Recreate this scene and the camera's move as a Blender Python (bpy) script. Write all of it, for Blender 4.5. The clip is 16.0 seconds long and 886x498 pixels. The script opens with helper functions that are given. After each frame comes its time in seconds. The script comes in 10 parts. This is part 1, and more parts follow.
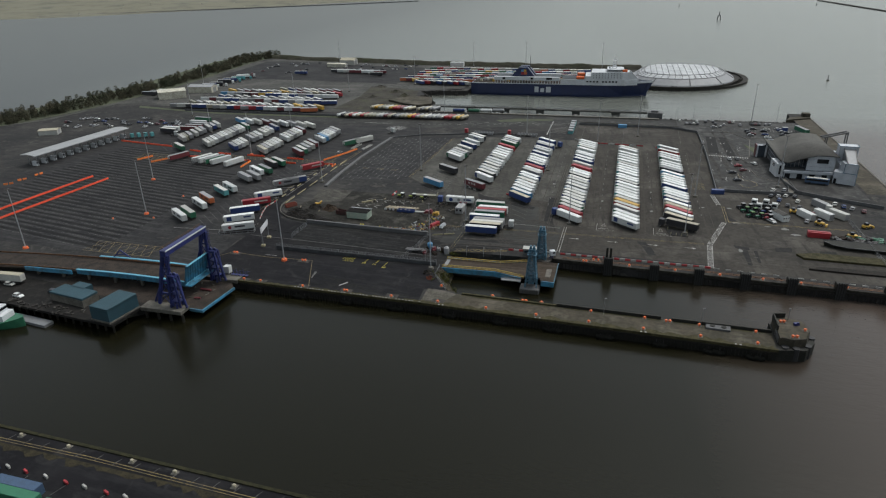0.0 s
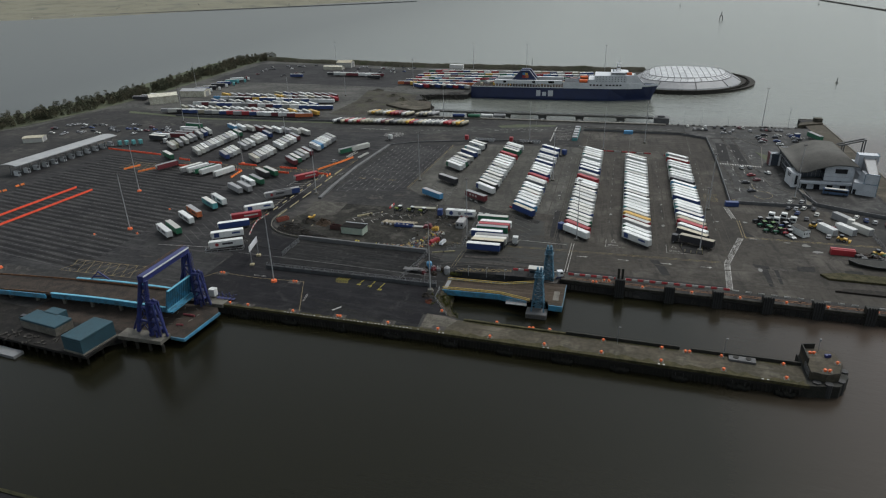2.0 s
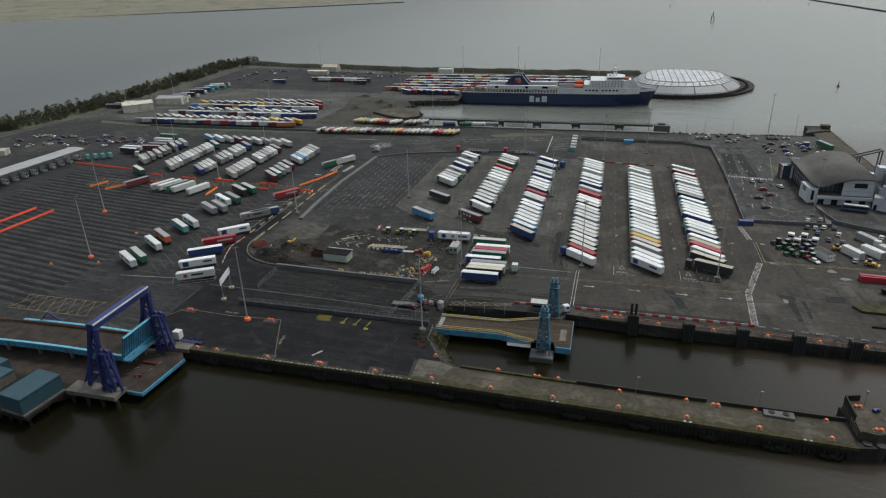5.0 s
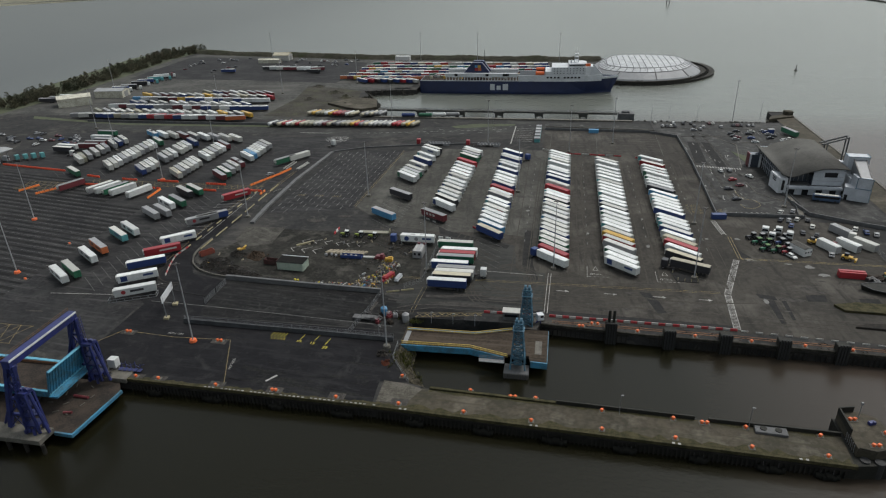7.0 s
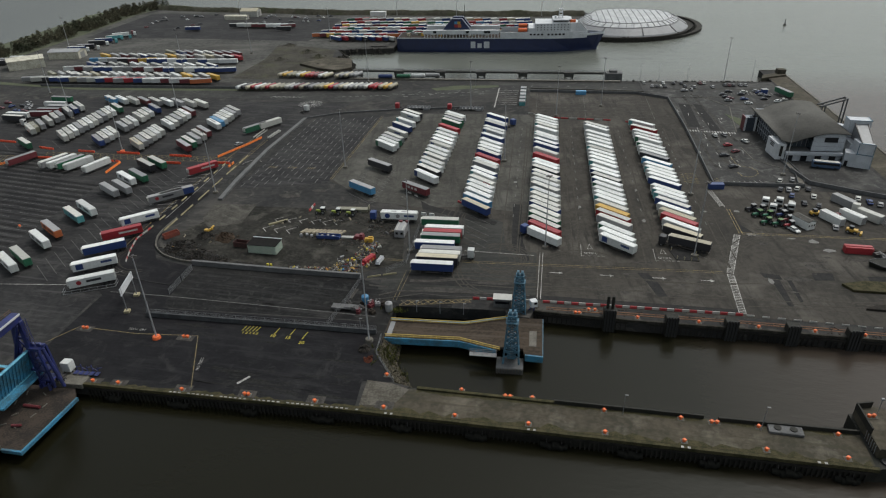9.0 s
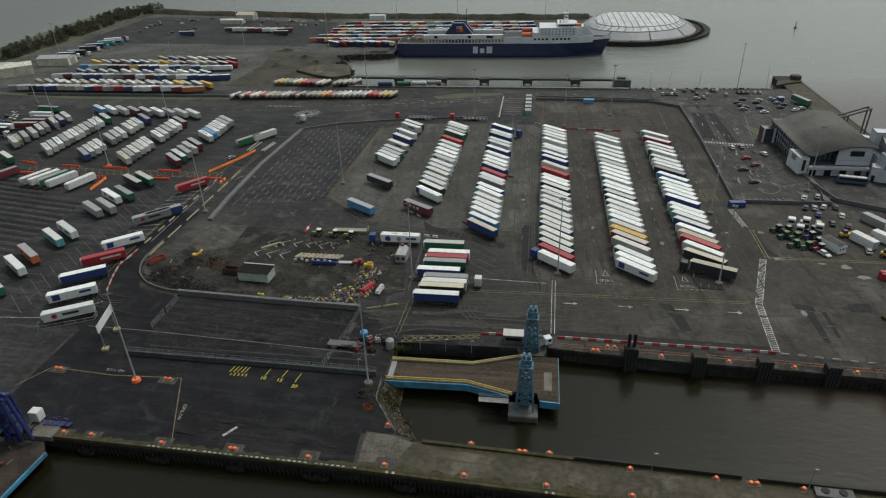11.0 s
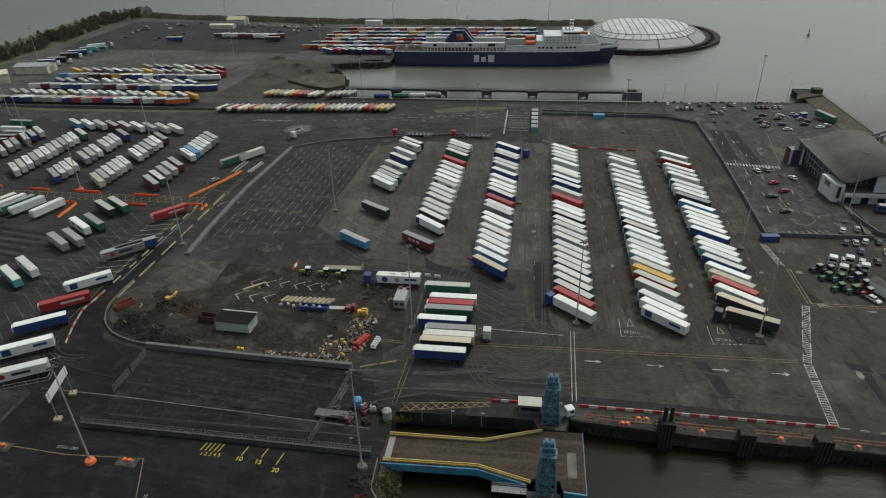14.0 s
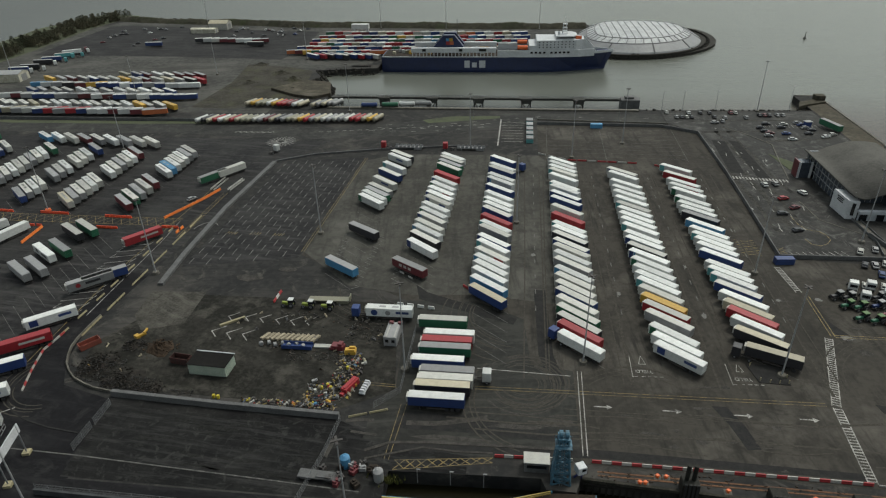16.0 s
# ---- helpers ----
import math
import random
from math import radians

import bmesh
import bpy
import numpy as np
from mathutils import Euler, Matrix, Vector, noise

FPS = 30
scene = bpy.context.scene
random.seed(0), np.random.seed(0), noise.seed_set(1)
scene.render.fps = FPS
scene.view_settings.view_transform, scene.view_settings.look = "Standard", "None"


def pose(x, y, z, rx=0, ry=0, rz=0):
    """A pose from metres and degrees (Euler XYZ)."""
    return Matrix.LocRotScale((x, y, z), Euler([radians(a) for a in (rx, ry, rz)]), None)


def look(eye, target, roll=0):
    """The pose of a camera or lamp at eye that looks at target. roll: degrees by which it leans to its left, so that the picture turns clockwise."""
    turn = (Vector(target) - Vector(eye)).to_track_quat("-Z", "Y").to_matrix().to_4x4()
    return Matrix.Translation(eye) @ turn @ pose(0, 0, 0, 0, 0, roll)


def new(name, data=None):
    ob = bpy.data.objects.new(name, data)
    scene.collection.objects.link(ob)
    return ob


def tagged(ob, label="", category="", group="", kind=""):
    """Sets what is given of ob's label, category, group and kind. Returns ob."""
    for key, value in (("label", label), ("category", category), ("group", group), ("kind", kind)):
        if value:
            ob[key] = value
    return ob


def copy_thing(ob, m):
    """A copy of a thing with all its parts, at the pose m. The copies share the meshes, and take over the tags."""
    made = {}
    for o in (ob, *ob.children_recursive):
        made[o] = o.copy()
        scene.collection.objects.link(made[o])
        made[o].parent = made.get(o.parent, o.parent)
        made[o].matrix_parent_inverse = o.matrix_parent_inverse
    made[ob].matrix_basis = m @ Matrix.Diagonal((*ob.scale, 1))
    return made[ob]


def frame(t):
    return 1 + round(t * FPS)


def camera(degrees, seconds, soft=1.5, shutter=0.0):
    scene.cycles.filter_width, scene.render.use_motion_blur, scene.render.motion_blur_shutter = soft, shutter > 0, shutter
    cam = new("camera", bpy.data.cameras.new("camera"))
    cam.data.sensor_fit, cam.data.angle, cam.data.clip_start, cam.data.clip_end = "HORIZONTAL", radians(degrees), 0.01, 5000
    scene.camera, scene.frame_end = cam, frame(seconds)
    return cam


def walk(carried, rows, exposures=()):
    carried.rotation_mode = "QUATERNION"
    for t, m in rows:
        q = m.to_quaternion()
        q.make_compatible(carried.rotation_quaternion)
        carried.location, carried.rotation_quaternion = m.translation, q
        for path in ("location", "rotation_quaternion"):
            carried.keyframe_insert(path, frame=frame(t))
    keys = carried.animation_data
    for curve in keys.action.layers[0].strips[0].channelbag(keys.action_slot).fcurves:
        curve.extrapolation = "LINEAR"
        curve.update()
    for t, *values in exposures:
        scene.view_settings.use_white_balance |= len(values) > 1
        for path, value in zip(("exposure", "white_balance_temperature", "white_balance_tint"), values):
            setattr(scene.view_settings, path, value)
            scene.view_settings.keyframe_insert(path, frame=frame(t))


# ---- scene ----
cam = camera(69.4, 16.0, soft=1.2)
PATH = [
    (0, (5.085, -8.629, 109.339), (4.591, -6.871, 108.523), -1.4),
    (0.5, (3.941, -4.419, 109.577), (3.448, -2.661, 108.76), -1.4),
    (1, (2.667, -0.075, 109.613), (2.175, 1.683, 108.796), -1.5),
    (1.5, (1.353, 4.316, 109.764), (0.862, 6.074, 108.946), -1.5),
    (2, (-0.028, 8.566, 109.818), (-0.519, 10.325, 109.001), -1.5),
    (2.5, (-1.506, 12.919, 109.908), (-1.995, 14.678, 109.091), -1.5),
    (3, (-2.771, 17.216, 109.83), (-3.26, 18.975, 109.015), -1.5),
    (3.5, (-4.244, 21.516, 109.841), (-4.733, 23.276, 109.027), -1.6),
    (4, (-5.537, 25.673, 109.995), (-6.025, 27.433, 109.18), -1.6),
    (6.5, (-11.64, 47.336, 109.812), (-12.01, 49.119, 108.984), -1.6),
    (7, (-12.835, 51.522, 109.509), (-13.174, 53.296, 108.65), -1.6),
    (7.5, (-14.047, 56.025, 109.471), (-14.351, 57.779, 108.558), -1.6),
    (8, (-15.33, 60.334, 109.295), (-15.604, 62.066, 108.333), -1.5),
    (8.5, (-16.594, 64.78, 109.272), (-16.863, 66.503, 108.293), -1.6),
    (9, (-17.682, 69.07, 109.323), (-17.95, 70.793, 108.344), -1.6),
    (11.5, (-22.494, 90.716, 109.348), (-22.763, 92.44, 108.37), -1.8),
    (12, (-23.262, 95.015, 109.284), (-23.533, 96.739, 108.307), -1.8),
    (12.5, (-24.345, 99.425, 109.441), (-24.614, 101.149, 108.464), -1.7),
    (13, (-25.506, 103.941, 109.199), (-25.773, 105.666, 108.222), -1.6),
    (13.5, (-26.509, 108.423, 109.202), (-26.774, 110.147, 108.224), -1.5),
    (14, (-27.666, 112.783, 109.308), (-27.922, 114.509, 108.331), -1.5),
    (14.5, (-28.634, 117.186, 109.252), (-28.885, 118.913, 108.275), -1.5),
    (15, (-29.734, 121.583, 108.97), (-29.977, 123.312, 107.994), -1.5),
    (15.5, (-30.556, 125.837, 108.926), (-30.791, 127.567, 107.951), -1.5),
    (16, (-31.333, 130.175, 109.581), (-31.556, 131.905, 108.602), -1.5),
]
walk(cam, [(t, look(eye, target, roll)) for t, eye, target, roll in PATH],
     exposures=((0.0, 0.68, 6430, 13), (4.0, 0.69, 6410, 13), (7.5, 0.68, 6550, 13), (12.0, 0.59, 6640, 9), (16.0, 0.54, 6730, 8)))

# ---- light ----
world = bpy.data.worlds.new("overcast_sky")
scene.world = world
world.use_nodes = True
wn = world.node_tree.nodes
sky = wn.new("ShaderNodeTexSky")
sky.sky_type, sky.sun_disc = "NISHITA", False
SUN_EL, SUN_AZ = radians(60), radians(42)      # azimuth from +y towards +x
sky.sun_elevation, sky.sun_rotation = SUN_EL, SUN_AZ
sky.dust_density, sky.air_density, sky.ozone_density = 4.0, 1.2, 1.0
grey = wn.new("ShaderNodeHueSaturation")
grey.inputs["Saturation"].default_value = 0.30
tint = wn.new("ShaderNodeMix")
tint.data_type, tint.blend_type = "RGBA", "MULTIPLY"
tint.inputs["Factor"].default_value = 1.0
tint.inputs["B"].default_value = (0.925, 1.0, 0.985, 1)
world.node_tree.links.new(sky.outputs[0], grey.inputs["Color"])
world.node_tree.links.new(grey.outputs[0], tint.inputs["A"])
world.node_tree.links.new(tint.outputs["Result"], wn["Background"].inputs["Color"])
wn["Background"].inputs["Strength"].default_value = 0.1

sun = new("sun", bpy.data.lights.new("sun", "SUN"))
sun.data.energy, sun.data.angle, sun.data.color = 0.9, radians(14), (1.0, 0.97, 0.92)
sun_from = Vector((math.sin(SUN_AZ) * math.cos(SUN_EL), math.cos(SUN_AZ) * math.cos(SUN_EL), math.sin(SUN_EL)))
sun.matrix_world = look(sun_from * 500, (0, 0, 0))

# ---- materials ----
MATS = {}


def mat(name, c, rough=0.6, metal=0.0, c2=None, scale=1.0, amount=0.5, bump=0.0, rand=0.0, world_space=False, spec=0.5, detail=6, fine=9.0, c3=None, scale3=0.05, streak=None, streak_scale=(0.02, 0.35), streak_turn=0.0, blot=None, blot_scale=0.15):
    """Base colour c broken up by c2 at two scales; rand: brightness change from object to object."""
    m = bpy.data.materials.new(name)
    m.use_nodes = True
    nt = m.node_tree
    n, ln = nt.nodes, nt.links.new
    b = n["Principled BSDF"]
    b.inputs["Roughness"].default_value, b.inputs["Metallic"].default_value = rough, metal
    b.inputs["Specular IOR Level"].default_value = spec
    c2 = c2 or tuple(v * 0.72 for v in c)
    src = n.new("ShaderNodeNewGeometry").outputs["Position"] if world_space else n.new("ShaderNodeTexCoord").outputs["Object"]
    big, small = n.new("ShaderNodeTexNoise"), n.new("ShaderNodeTexNoise")
    for t, s in ((big, scale), (small, scale * fine)):
        t.inputs["Scale"].default_value, t.inputs["Detail"].default_value = s, detail
        t.inputs["Roughness"].default_value = 0.62
        ln(src, t.inputs["Vector"])
    add = n.new("ShaderNodeMath")
    add.operation = "ADD"
    ln(big.outputs["Fac"], add.inputs[0])
    ln(small.outputs["Fac"], add.inputs[1])
    ramp = n.new("ShaderNodeMapRange")
    ramp.inputs["From Min"].default_value, ramp.inputs["From Max"].default_value = 0.75, 1.25
    ramp.inputs["To Min"].default_value, ramp.inputs["To Max"].default_value = 0.5 - amount, 0.5 + amount
    ln(add.outputs[0], ramp.inputs["Value"])
    mix = n.new("ShaderNodeMix")
    mix.data_type = "RGBA"
    mix.inputs["A"].default_value, mix.inputs["B"].default_value = (*c, 1), (*c2, 1)
    ln(ramp.outputs[0], mix.inputs["Factor"])
    out = mix.outputs["Result"]
    if c3:
        huge = n.new("ShaderNodeTexNoise")
        huge.inputs["Scale"].default_value, huge.inputs["Detail"].default_value = scale3, 8
        huge.inputs["Roughness"].default_value = 0.7
        ln(src, huge.inputs["Vector"])
        r3 = n.new("ShaderNodeMapRange")
        r3.inputs["From Min"].default_value, r3.inputs["From Max"].default_value = 0.5, 0.68
        ln(huge.outputs["Fac"], r3.inputs["Value"])
        m3 = n.new("ShaderNodeMix")
        m3.data_type = "RGBA"
        m3.inputs["B"].default_value = (*c3, 1)
        ln(r3.outputs[0], m3.inputs["Factor"])
        ln(out, m3.inputs["A"])
        out = m3.outputs["Result"]
    if streak:
        turn, st, r4, m4 = n.new("ShaderNodeMapping"), n.new("ShaderNodeTexNoise"), n.new("ShaderNodeMapRange"), n.new("ShaderNodeMix")
        turn.vector_type = "TEXTURE"
        turn.inputs["Rotation"].default_value = (0, 0, radians(streak_turn))
        turn.inputs["Scale"].default_value = (1 / streak_scale[0], 1 / streak_scale[1], 10)
        st.inputs["Scale"].default_value, st.inputs["Detail"].default_value, st.inputs["Roughness"].default_value = 1.0, 9, 0.72
        r4.inputs["From Min"].default_value, r4.inputs["From Max"].default_value = 0.5, 0.66
        r4.inputs["To Max"].default_value = 0.85
        m4.data_type = "RGBA"
        m4.inputs["B"].default_value = (*streak, 1)
        ln(src, turn.inputs["Vector"])
        ln(turn.outputs[0], st.inputs["Vector"])
        ln(st.outputs["Fac"], r4.inputs["Value"])
        ln(r4.outputs[0], m4.inputs["Factor"])
        ln(out, m4.inputs["A"])
        out = m4.outputs["Result"]
    if blot:
        bl, r5, m5 = n.new("ShaderNodeTexNoise"), n.new("ShaderNodeMapRange"), n.new("ShaderNodeMix")
        bl.inputs["Scale"].default_value, bl.inputs["Detail"].default_value, bl.inputs["Roughness"].default_value = blot_scale, 10, 0.74
        bl.inputs["Distortion"].default_value = 1.2
        r5.inputs["From Min"].default_value, r5.inputs["From Max"].default_value, r5.inputs["To Max"].default_value = 0.54, 0.66, 0.8
        m5.data_type = "RGBA"
        m5.inputs["B"].default_value = (*blot, 1)
        ln(src, bl.inputs["Vector"])
        ln(bl.outputs["Fac"], r5.inputs["Value"])
        ln(r5.outputs[0], m5.inputs["Factor"])
        ln(out, m5.inputs["A"])
        out = m5.outputs["Result"]
    if rand:
        info, r = n.new("ShaderNodeObjectInfo"), n.new("ShaderNodeMapRange")
        r.inputs["To Min"].default_value, r.inputs["To Max"].default_value = 1 - rand, 1 + rand * 0.4
        ln(info.outputs["Random"], r.inputs["Value"])
        hsv = n.new("ShaderNodeHueSaturation")
        ln(r.outputs[0], hsv.inputs["Value"])
        ln(out, hsv.inputs["Color"])
        out = hsv.outputs[0]
    ln(out, b.inputs["Base Color"])
    if bump:
        bp = n.new("ShaderNodeBump")
        bp.inputs["Distance"].default_value = bump
        ln(small.outputs["Fac"], bp.inputs["Height"])
        ln(bp.outputs[0], b.inputs["Normal"])
    MATS[name] = m
    return m


def water_mat():
    m = bpy.data.materials.new("harbour_water")
    m.use_nodes = True
    n, ln = m.node_tree.nodes, m.node_tree.links.new
    b = n["Principled BSDF"]
    b.inputs["Roughness"].default_value = 0.22
    b.inputs["IOR"].default_value = 1.333
    b.inputs["Specular IOR Level"].default_value = 0.275
    pos = n.new("ShaderNodeNewGeometry").outputs["Position"]
    turn = n.new("ShaderNodeMapping")
    turn.inputs["Rotation"].default_value, turn.inputs["Scale"].default_value = (0, 0, 0.5), (0.35, 1.0, 1.0)
    ln(pos, turn.inputs["Vector"])
    silt = n.new("ShaderNodeTexNoise")
    silt.inputs["Scale"].default_value, silt.inputs["Detail"].default_value = 0.008, 6
    ln(pos, silt.inputs["Vector"])
    mix = n.new("ShaderNodeMix")
    mix.data_type = "RGBA"
    mix.inputs["A"].default_value, mix.inputs["B"].default_value = (0.0064, 0.0060, 0.0027, 1), (0.0090, 0.0083, 0.0042, 1)
    ln(silt.outputs["Fac"], mix.inputs["Factor"])
    xyz, east, warm = n.new("ShaderNodeSeparateXYZ"), n.new("ShaderNodeMapRange"), n.new("ShaderNodeMix")
    ln(pos, xyz.inputs[0])
    east.inputs["From Min"].default_value, east.inputs["From Max"].default_value = 45, 130
    drift = n.new("ShaderNodeMath")
    drift.operation = "MULTIPLY_ADD"
    drift.inputs[1].default_value = 0.1
    ln(xyz.outputs["Y"], drift.inputs[0])
    ln(xyz.outputs["X"], drift.inputs[2])
    ln(drift.outputs[0], east.inputs["Value"])
    warm.data_type = "RGBA"
    warm.inputs["B"].default_value = (0.0560, 0.0430, 0.0350, 1)       # browner silt towards the east, brightened in colour for the sky's reflection
    ln(east.outputs[0], warm.inputs["Factor"])
    ln(mix.outputs["Result"], warm.inputs["A"])
    north, open_sea, both, silt_sheen = n.new("ShaderNodeMapRange"), n.new("ShaderNodeMapRange"), n.new("ShaderNodeMath"), n.new("ShaderNodeMix")
    north.inputs["From Min"].default_value, north.inputs["From Max"].default_value = 470, 540       # grey-green silt beyond the port, sky reflection and haze painted in as paleness
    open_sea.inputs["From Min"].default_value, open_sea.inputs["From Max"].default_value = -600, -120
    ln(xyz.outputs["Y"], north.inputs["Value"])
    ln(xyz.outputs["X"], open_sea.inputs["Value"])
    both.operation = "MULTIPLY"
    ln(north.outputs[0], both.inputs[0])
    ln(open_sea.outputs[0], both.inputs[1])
    silt_sheen.data_type = "RGBA"
    silt_sheen.inputs["B"].default_value = (0.104, 0.110, 0.095, 1)
    ln(both.outputs[0], silt_sheen.inputs["Factor"])
    ln(warm.outputs["Result"], silt_sheen.inputs["A"])
    ln(silt_sheen.outputs["Result"], b.inputs["Base Color"])
    height = None
    for s, h in ((0.09, 0.55), (0.5, 0.26), (1.4, 0.16)):
        t = n.new("ShaderNodeTexNoise")
        t.inputs["Scale"].default_value, t.inputs["Detail"].default_value = s, 3
        ln(turn.outputs[0], t.inputs["Vector"])
        k = n.new("ShaderNodeMath")
        k.operation = "MULTIPLY_ADD"
        k.inputs[1].default_value = h
        ln(t.outputs["Fac"], k.inputs[0])
        if height:
            ln(height, k.inputs[2])
        else:
            k.inputs[2].default_value = 0
        height = k.outputs[0]
    calm = n.new("ShaderNodeTexNoise")
    calm.inputs["Scale"].default_value = 0.012
    ln(pos, calm.inputs["Vector"])
    cr = n.new("ShaderNodeMapRange")
    cr.inputs["From Min"].default_value, cr.inputs["From Max"].default_value = 0.35, 0.65
    cr.inputs["To Min"].default_value, cr.inputs["To Max"].default_value = 0.10, 0.22
    breeze = n.new("ShaderNodeMath")                    # livelier ripples where the silt drifts in from the east
    breeze.operation = "MULTIPLY_ADD"
    breeze.inputs[1].default_value = 0.4
    ln(calm.outputs["Fac"], cr.inputs["Value"])
    bp = n.new("ShaderNodeBump")
    bp.inputs["Distance"].default_value = 1.0
    ln(east.outputs[0], breeze.inputs[0])
    ln(cr.outputs[0], breeze.inputs[2])
    ln(breeze.outputs[0], bp.inputs["Strength"])
    ln(height, bp.inputs["Height"])
    ln(bp.outputs[0], b.inputs["Normal"])
    return m


WATER = water_mat()
G = dict(world_space=True)
ASPHALT = mat("old_asphalt", (0.034, 0.033, 0.0315), 0.85, spec=0.1, c2=(0.020, 0.020, 0.020), scale=0.045, amount=0.9, bump=0.01, blot=(0.078, 0.073, 0.064), blot_scale=0.09, c3=(0.060, 0.056, 0.051), scale3=0.03, streak=(0.018, 0.018, 0.018), streak_scale=(0.03, 0.25), streak_turn=5, **G)
DARK_ASPHALT = mat("dark_asphalt", (0.0150, 0.0146, 0.0155), 0.75, spec=0.08, c2=(0.026, 0.0252, 0.0252), scale=0.06, amount=0.9, bump=0.01, c3=(0.034, 0.034, 0.033), scale3=0.05, blot=(0.046, 0.0455, 0.043), blot_scale=0.13, streak=(0.056, 0.054, 0.053), streak_scale=(0.035, 0.4), streak_turn=-6, **G)
NEW_ASPHALT = mat("new_asphalt", (0.0090, 0.0087, 0.0098), 0.75, spec=0.06, c2=(0.0120, 0.0116, 0.0128), scale=0.08, amount=0.9, c3=(0.0165, 0.0163, 0.0172), scale3=0.07, blot=(0.030, 0.0295, 0.029), blot_scale=0.12, streak=(0.023, 0.0228, 0.0235), streak_scale=(0.05, 0.3), streak_turn=-4, **G)
YARD = mat("worn_yard_concrete", (0.049, 0.0445, 0.038), 0.85, spec=0.1, c2=(0.034, 0.031, 0.027), scale=0.05, amount=1.0, bump=0.01, c3=(0.088, 0.081, 0.070), scale3=0.035, blot=(0.024, 0.022, 0.019), blot_scale=0.11, streak=(0.020, 0.019, 0.017), streak_scale=(0.3, 0.035), streak_turn=4, **G)
FARGROUND = mat("far_gravel", (0.071, 0.070, 0.063), 0.9, spec=0.2, c2=(0.034, 0.0335, 0.031), scale=0.03, amount=1.0, c3=(0.086, 0.083, 0.074), scale3=0.025, blot=(0.045, 0.042, 0.038), blot_scale=0.05, streak=(0.030, 0.029, 0.027), streak_scale=(0.012, 0.09), streak_turn=6, **G)
RUBBLE_G = mat("rubble_yard", (0.030, 0.0285, 0.0245), 0.9, spec=0.1, c2=(0.013, 0.0126, 0.0108), scale=0.09, amount=1.0, bump=0.03, c3=(0.066, 0.062, 0.053), scale3=0.12, blot=(0.014, 0.013, 0.011), blot_scale=0.22, streak=(0.016, 0.015, 0.013), streak_scale=(0.06, 0.2), streak_turn=-20, **G)
PIER_C = mat("pier_concrete", (0.062, 0.052, 0.038), 0.9, spec=0.2, c2=(0.034, 0.031, 0.022), scale=0.07, amount=1.0, bump=0.02, streak=(0.038, 0.036, 0.022), streak_scale=(0.02, 0.7), streak_turn=-2, c3=(0.110, 0.097, 0.077), scale3=0.09, blot=(0.026, 0.025, 0.018), blot_scale=0.12, **G)
CONCRETE = mat("weathered_concrete", (0.12, 0.11, 0.092), 0.85, c2=(0.06, 0.056, 0.045), scale=0.4, amount=0.9, bump=0.02)
WALLGREY = mat("grey_wall", (0.10, 0.10, 0.10), 0.85, c2=(0.06, 0.06, 0.06), scale=0.3, amount=0.8)
WET = mat("weedy_wet_concrete", (0.019, 0.0182, 0.0145), 0.75, spec=0.25, c2=(0.009, 0.0096, 0.0072), scale=0.3, amount=0.9, bump=0.05)
DARK_MOSS = mat("dark_mossy_edge", (0.034, 0.032, 0.017), 0.9, spec=0.1, c2=(0.014, 0.0145, 0.009), scale=0.7, amount=1.0)
MOSS = mat("mossy_edge", (0.060, 0.052, 0.028), 0.9, spec=0.1, c2=(0.024, 0.024, 0.012), scale=0.5, amount=0.9)
PILE = mat("steel_sheet_pile", (0.022, 0.0195, 0.016), 0.85, spec=0.25, c2=(0.009, 0.0082, 0.007), scale=0.6, amount=0.9)
RUBBER = mat("black_rubber", (0.016, 0.016, 0.016), 0.75)
ROCK = mat("wet_rock", (0.036, 0.033, 0.028), 0.9, spec=0.2, c2=(0.016, 0.0155, 0.013), scale=0.6, amount=1.0, rand=0.3)
WHITE_LINE = mat("worn_white_paint", (0.34, 0.33, 0.31), 0.7, c2=(0.08, 0.077, 0.072), scale=0.35, amount=0.9, **G)
FAINT_LINE = mat("faded_white_paint", (0.115, 0.112, 0.104), 0.8, c2=(0.028, 0.027, 0.026), scale=0.5, amount=0.9, **G)
YELLOW_LINE = mat("worn_yellow_paint", (0.20, 0.145, 0.045), 0.8, c2=(0.045, 0.038, 0.027), scale=0.5, amount=0.9, **G)
BRIGHT_YELLOW = mat("fresh_yellow_paint", (0.46, 0.38, 0.03), 0.7)
W = {}
for key, name, c in (("W", "white", (0.61, 0.62, 0.60)), ("V", "off_white", (0.48, 0.475, 0.435)), ("G", "grey", (0.27, 0.27, 0.27)), ("K", "black", (0.028, 0.028, 0.033)),
                     ("B", "blue", (0.022, 0.048, 0.16)), ("L", "sky_blue", (0.07, 0.24, 0.42)), ("R", "red", (0.30, 0.022, 0.028)), ("M", "maroon", (0.13, 0.025, 0.03)),
                     ("N", "green", (0.025, 0.13, 0.07)), ("T", "teal", (0.10, 0.33, 0.34)), ("Y", "yellow", (0.55, 0.33, 0.05)), ("C", "cream", (0.40, 0.36, 0.26)),
                     ("O", "orange", (0.50, 0.14, 0.05)), ("A", "olive", (0.22, 0.21, 0.15))):
    W[key] = mat(name + "_trailer_paint", c, 0.45, c2=tuple(v * 0.8 for v in c), scale=0.5, amount=0.8, rand=0.3 if key in "WVGCK" else 0.2)
NAMES = dict(W="white", V="off-white", G="grey", K="black", B="dark blue", L="sky-blue", R="red", M="maroon", N="green", T="teal", Y="yellow", C="cream", O="orange", A="olive")
CHASSIS = mat("dark_chassis_steel", (0.03, 0.03, 0.032), 0.6, c2=(0.055, 0.045, 0.038))
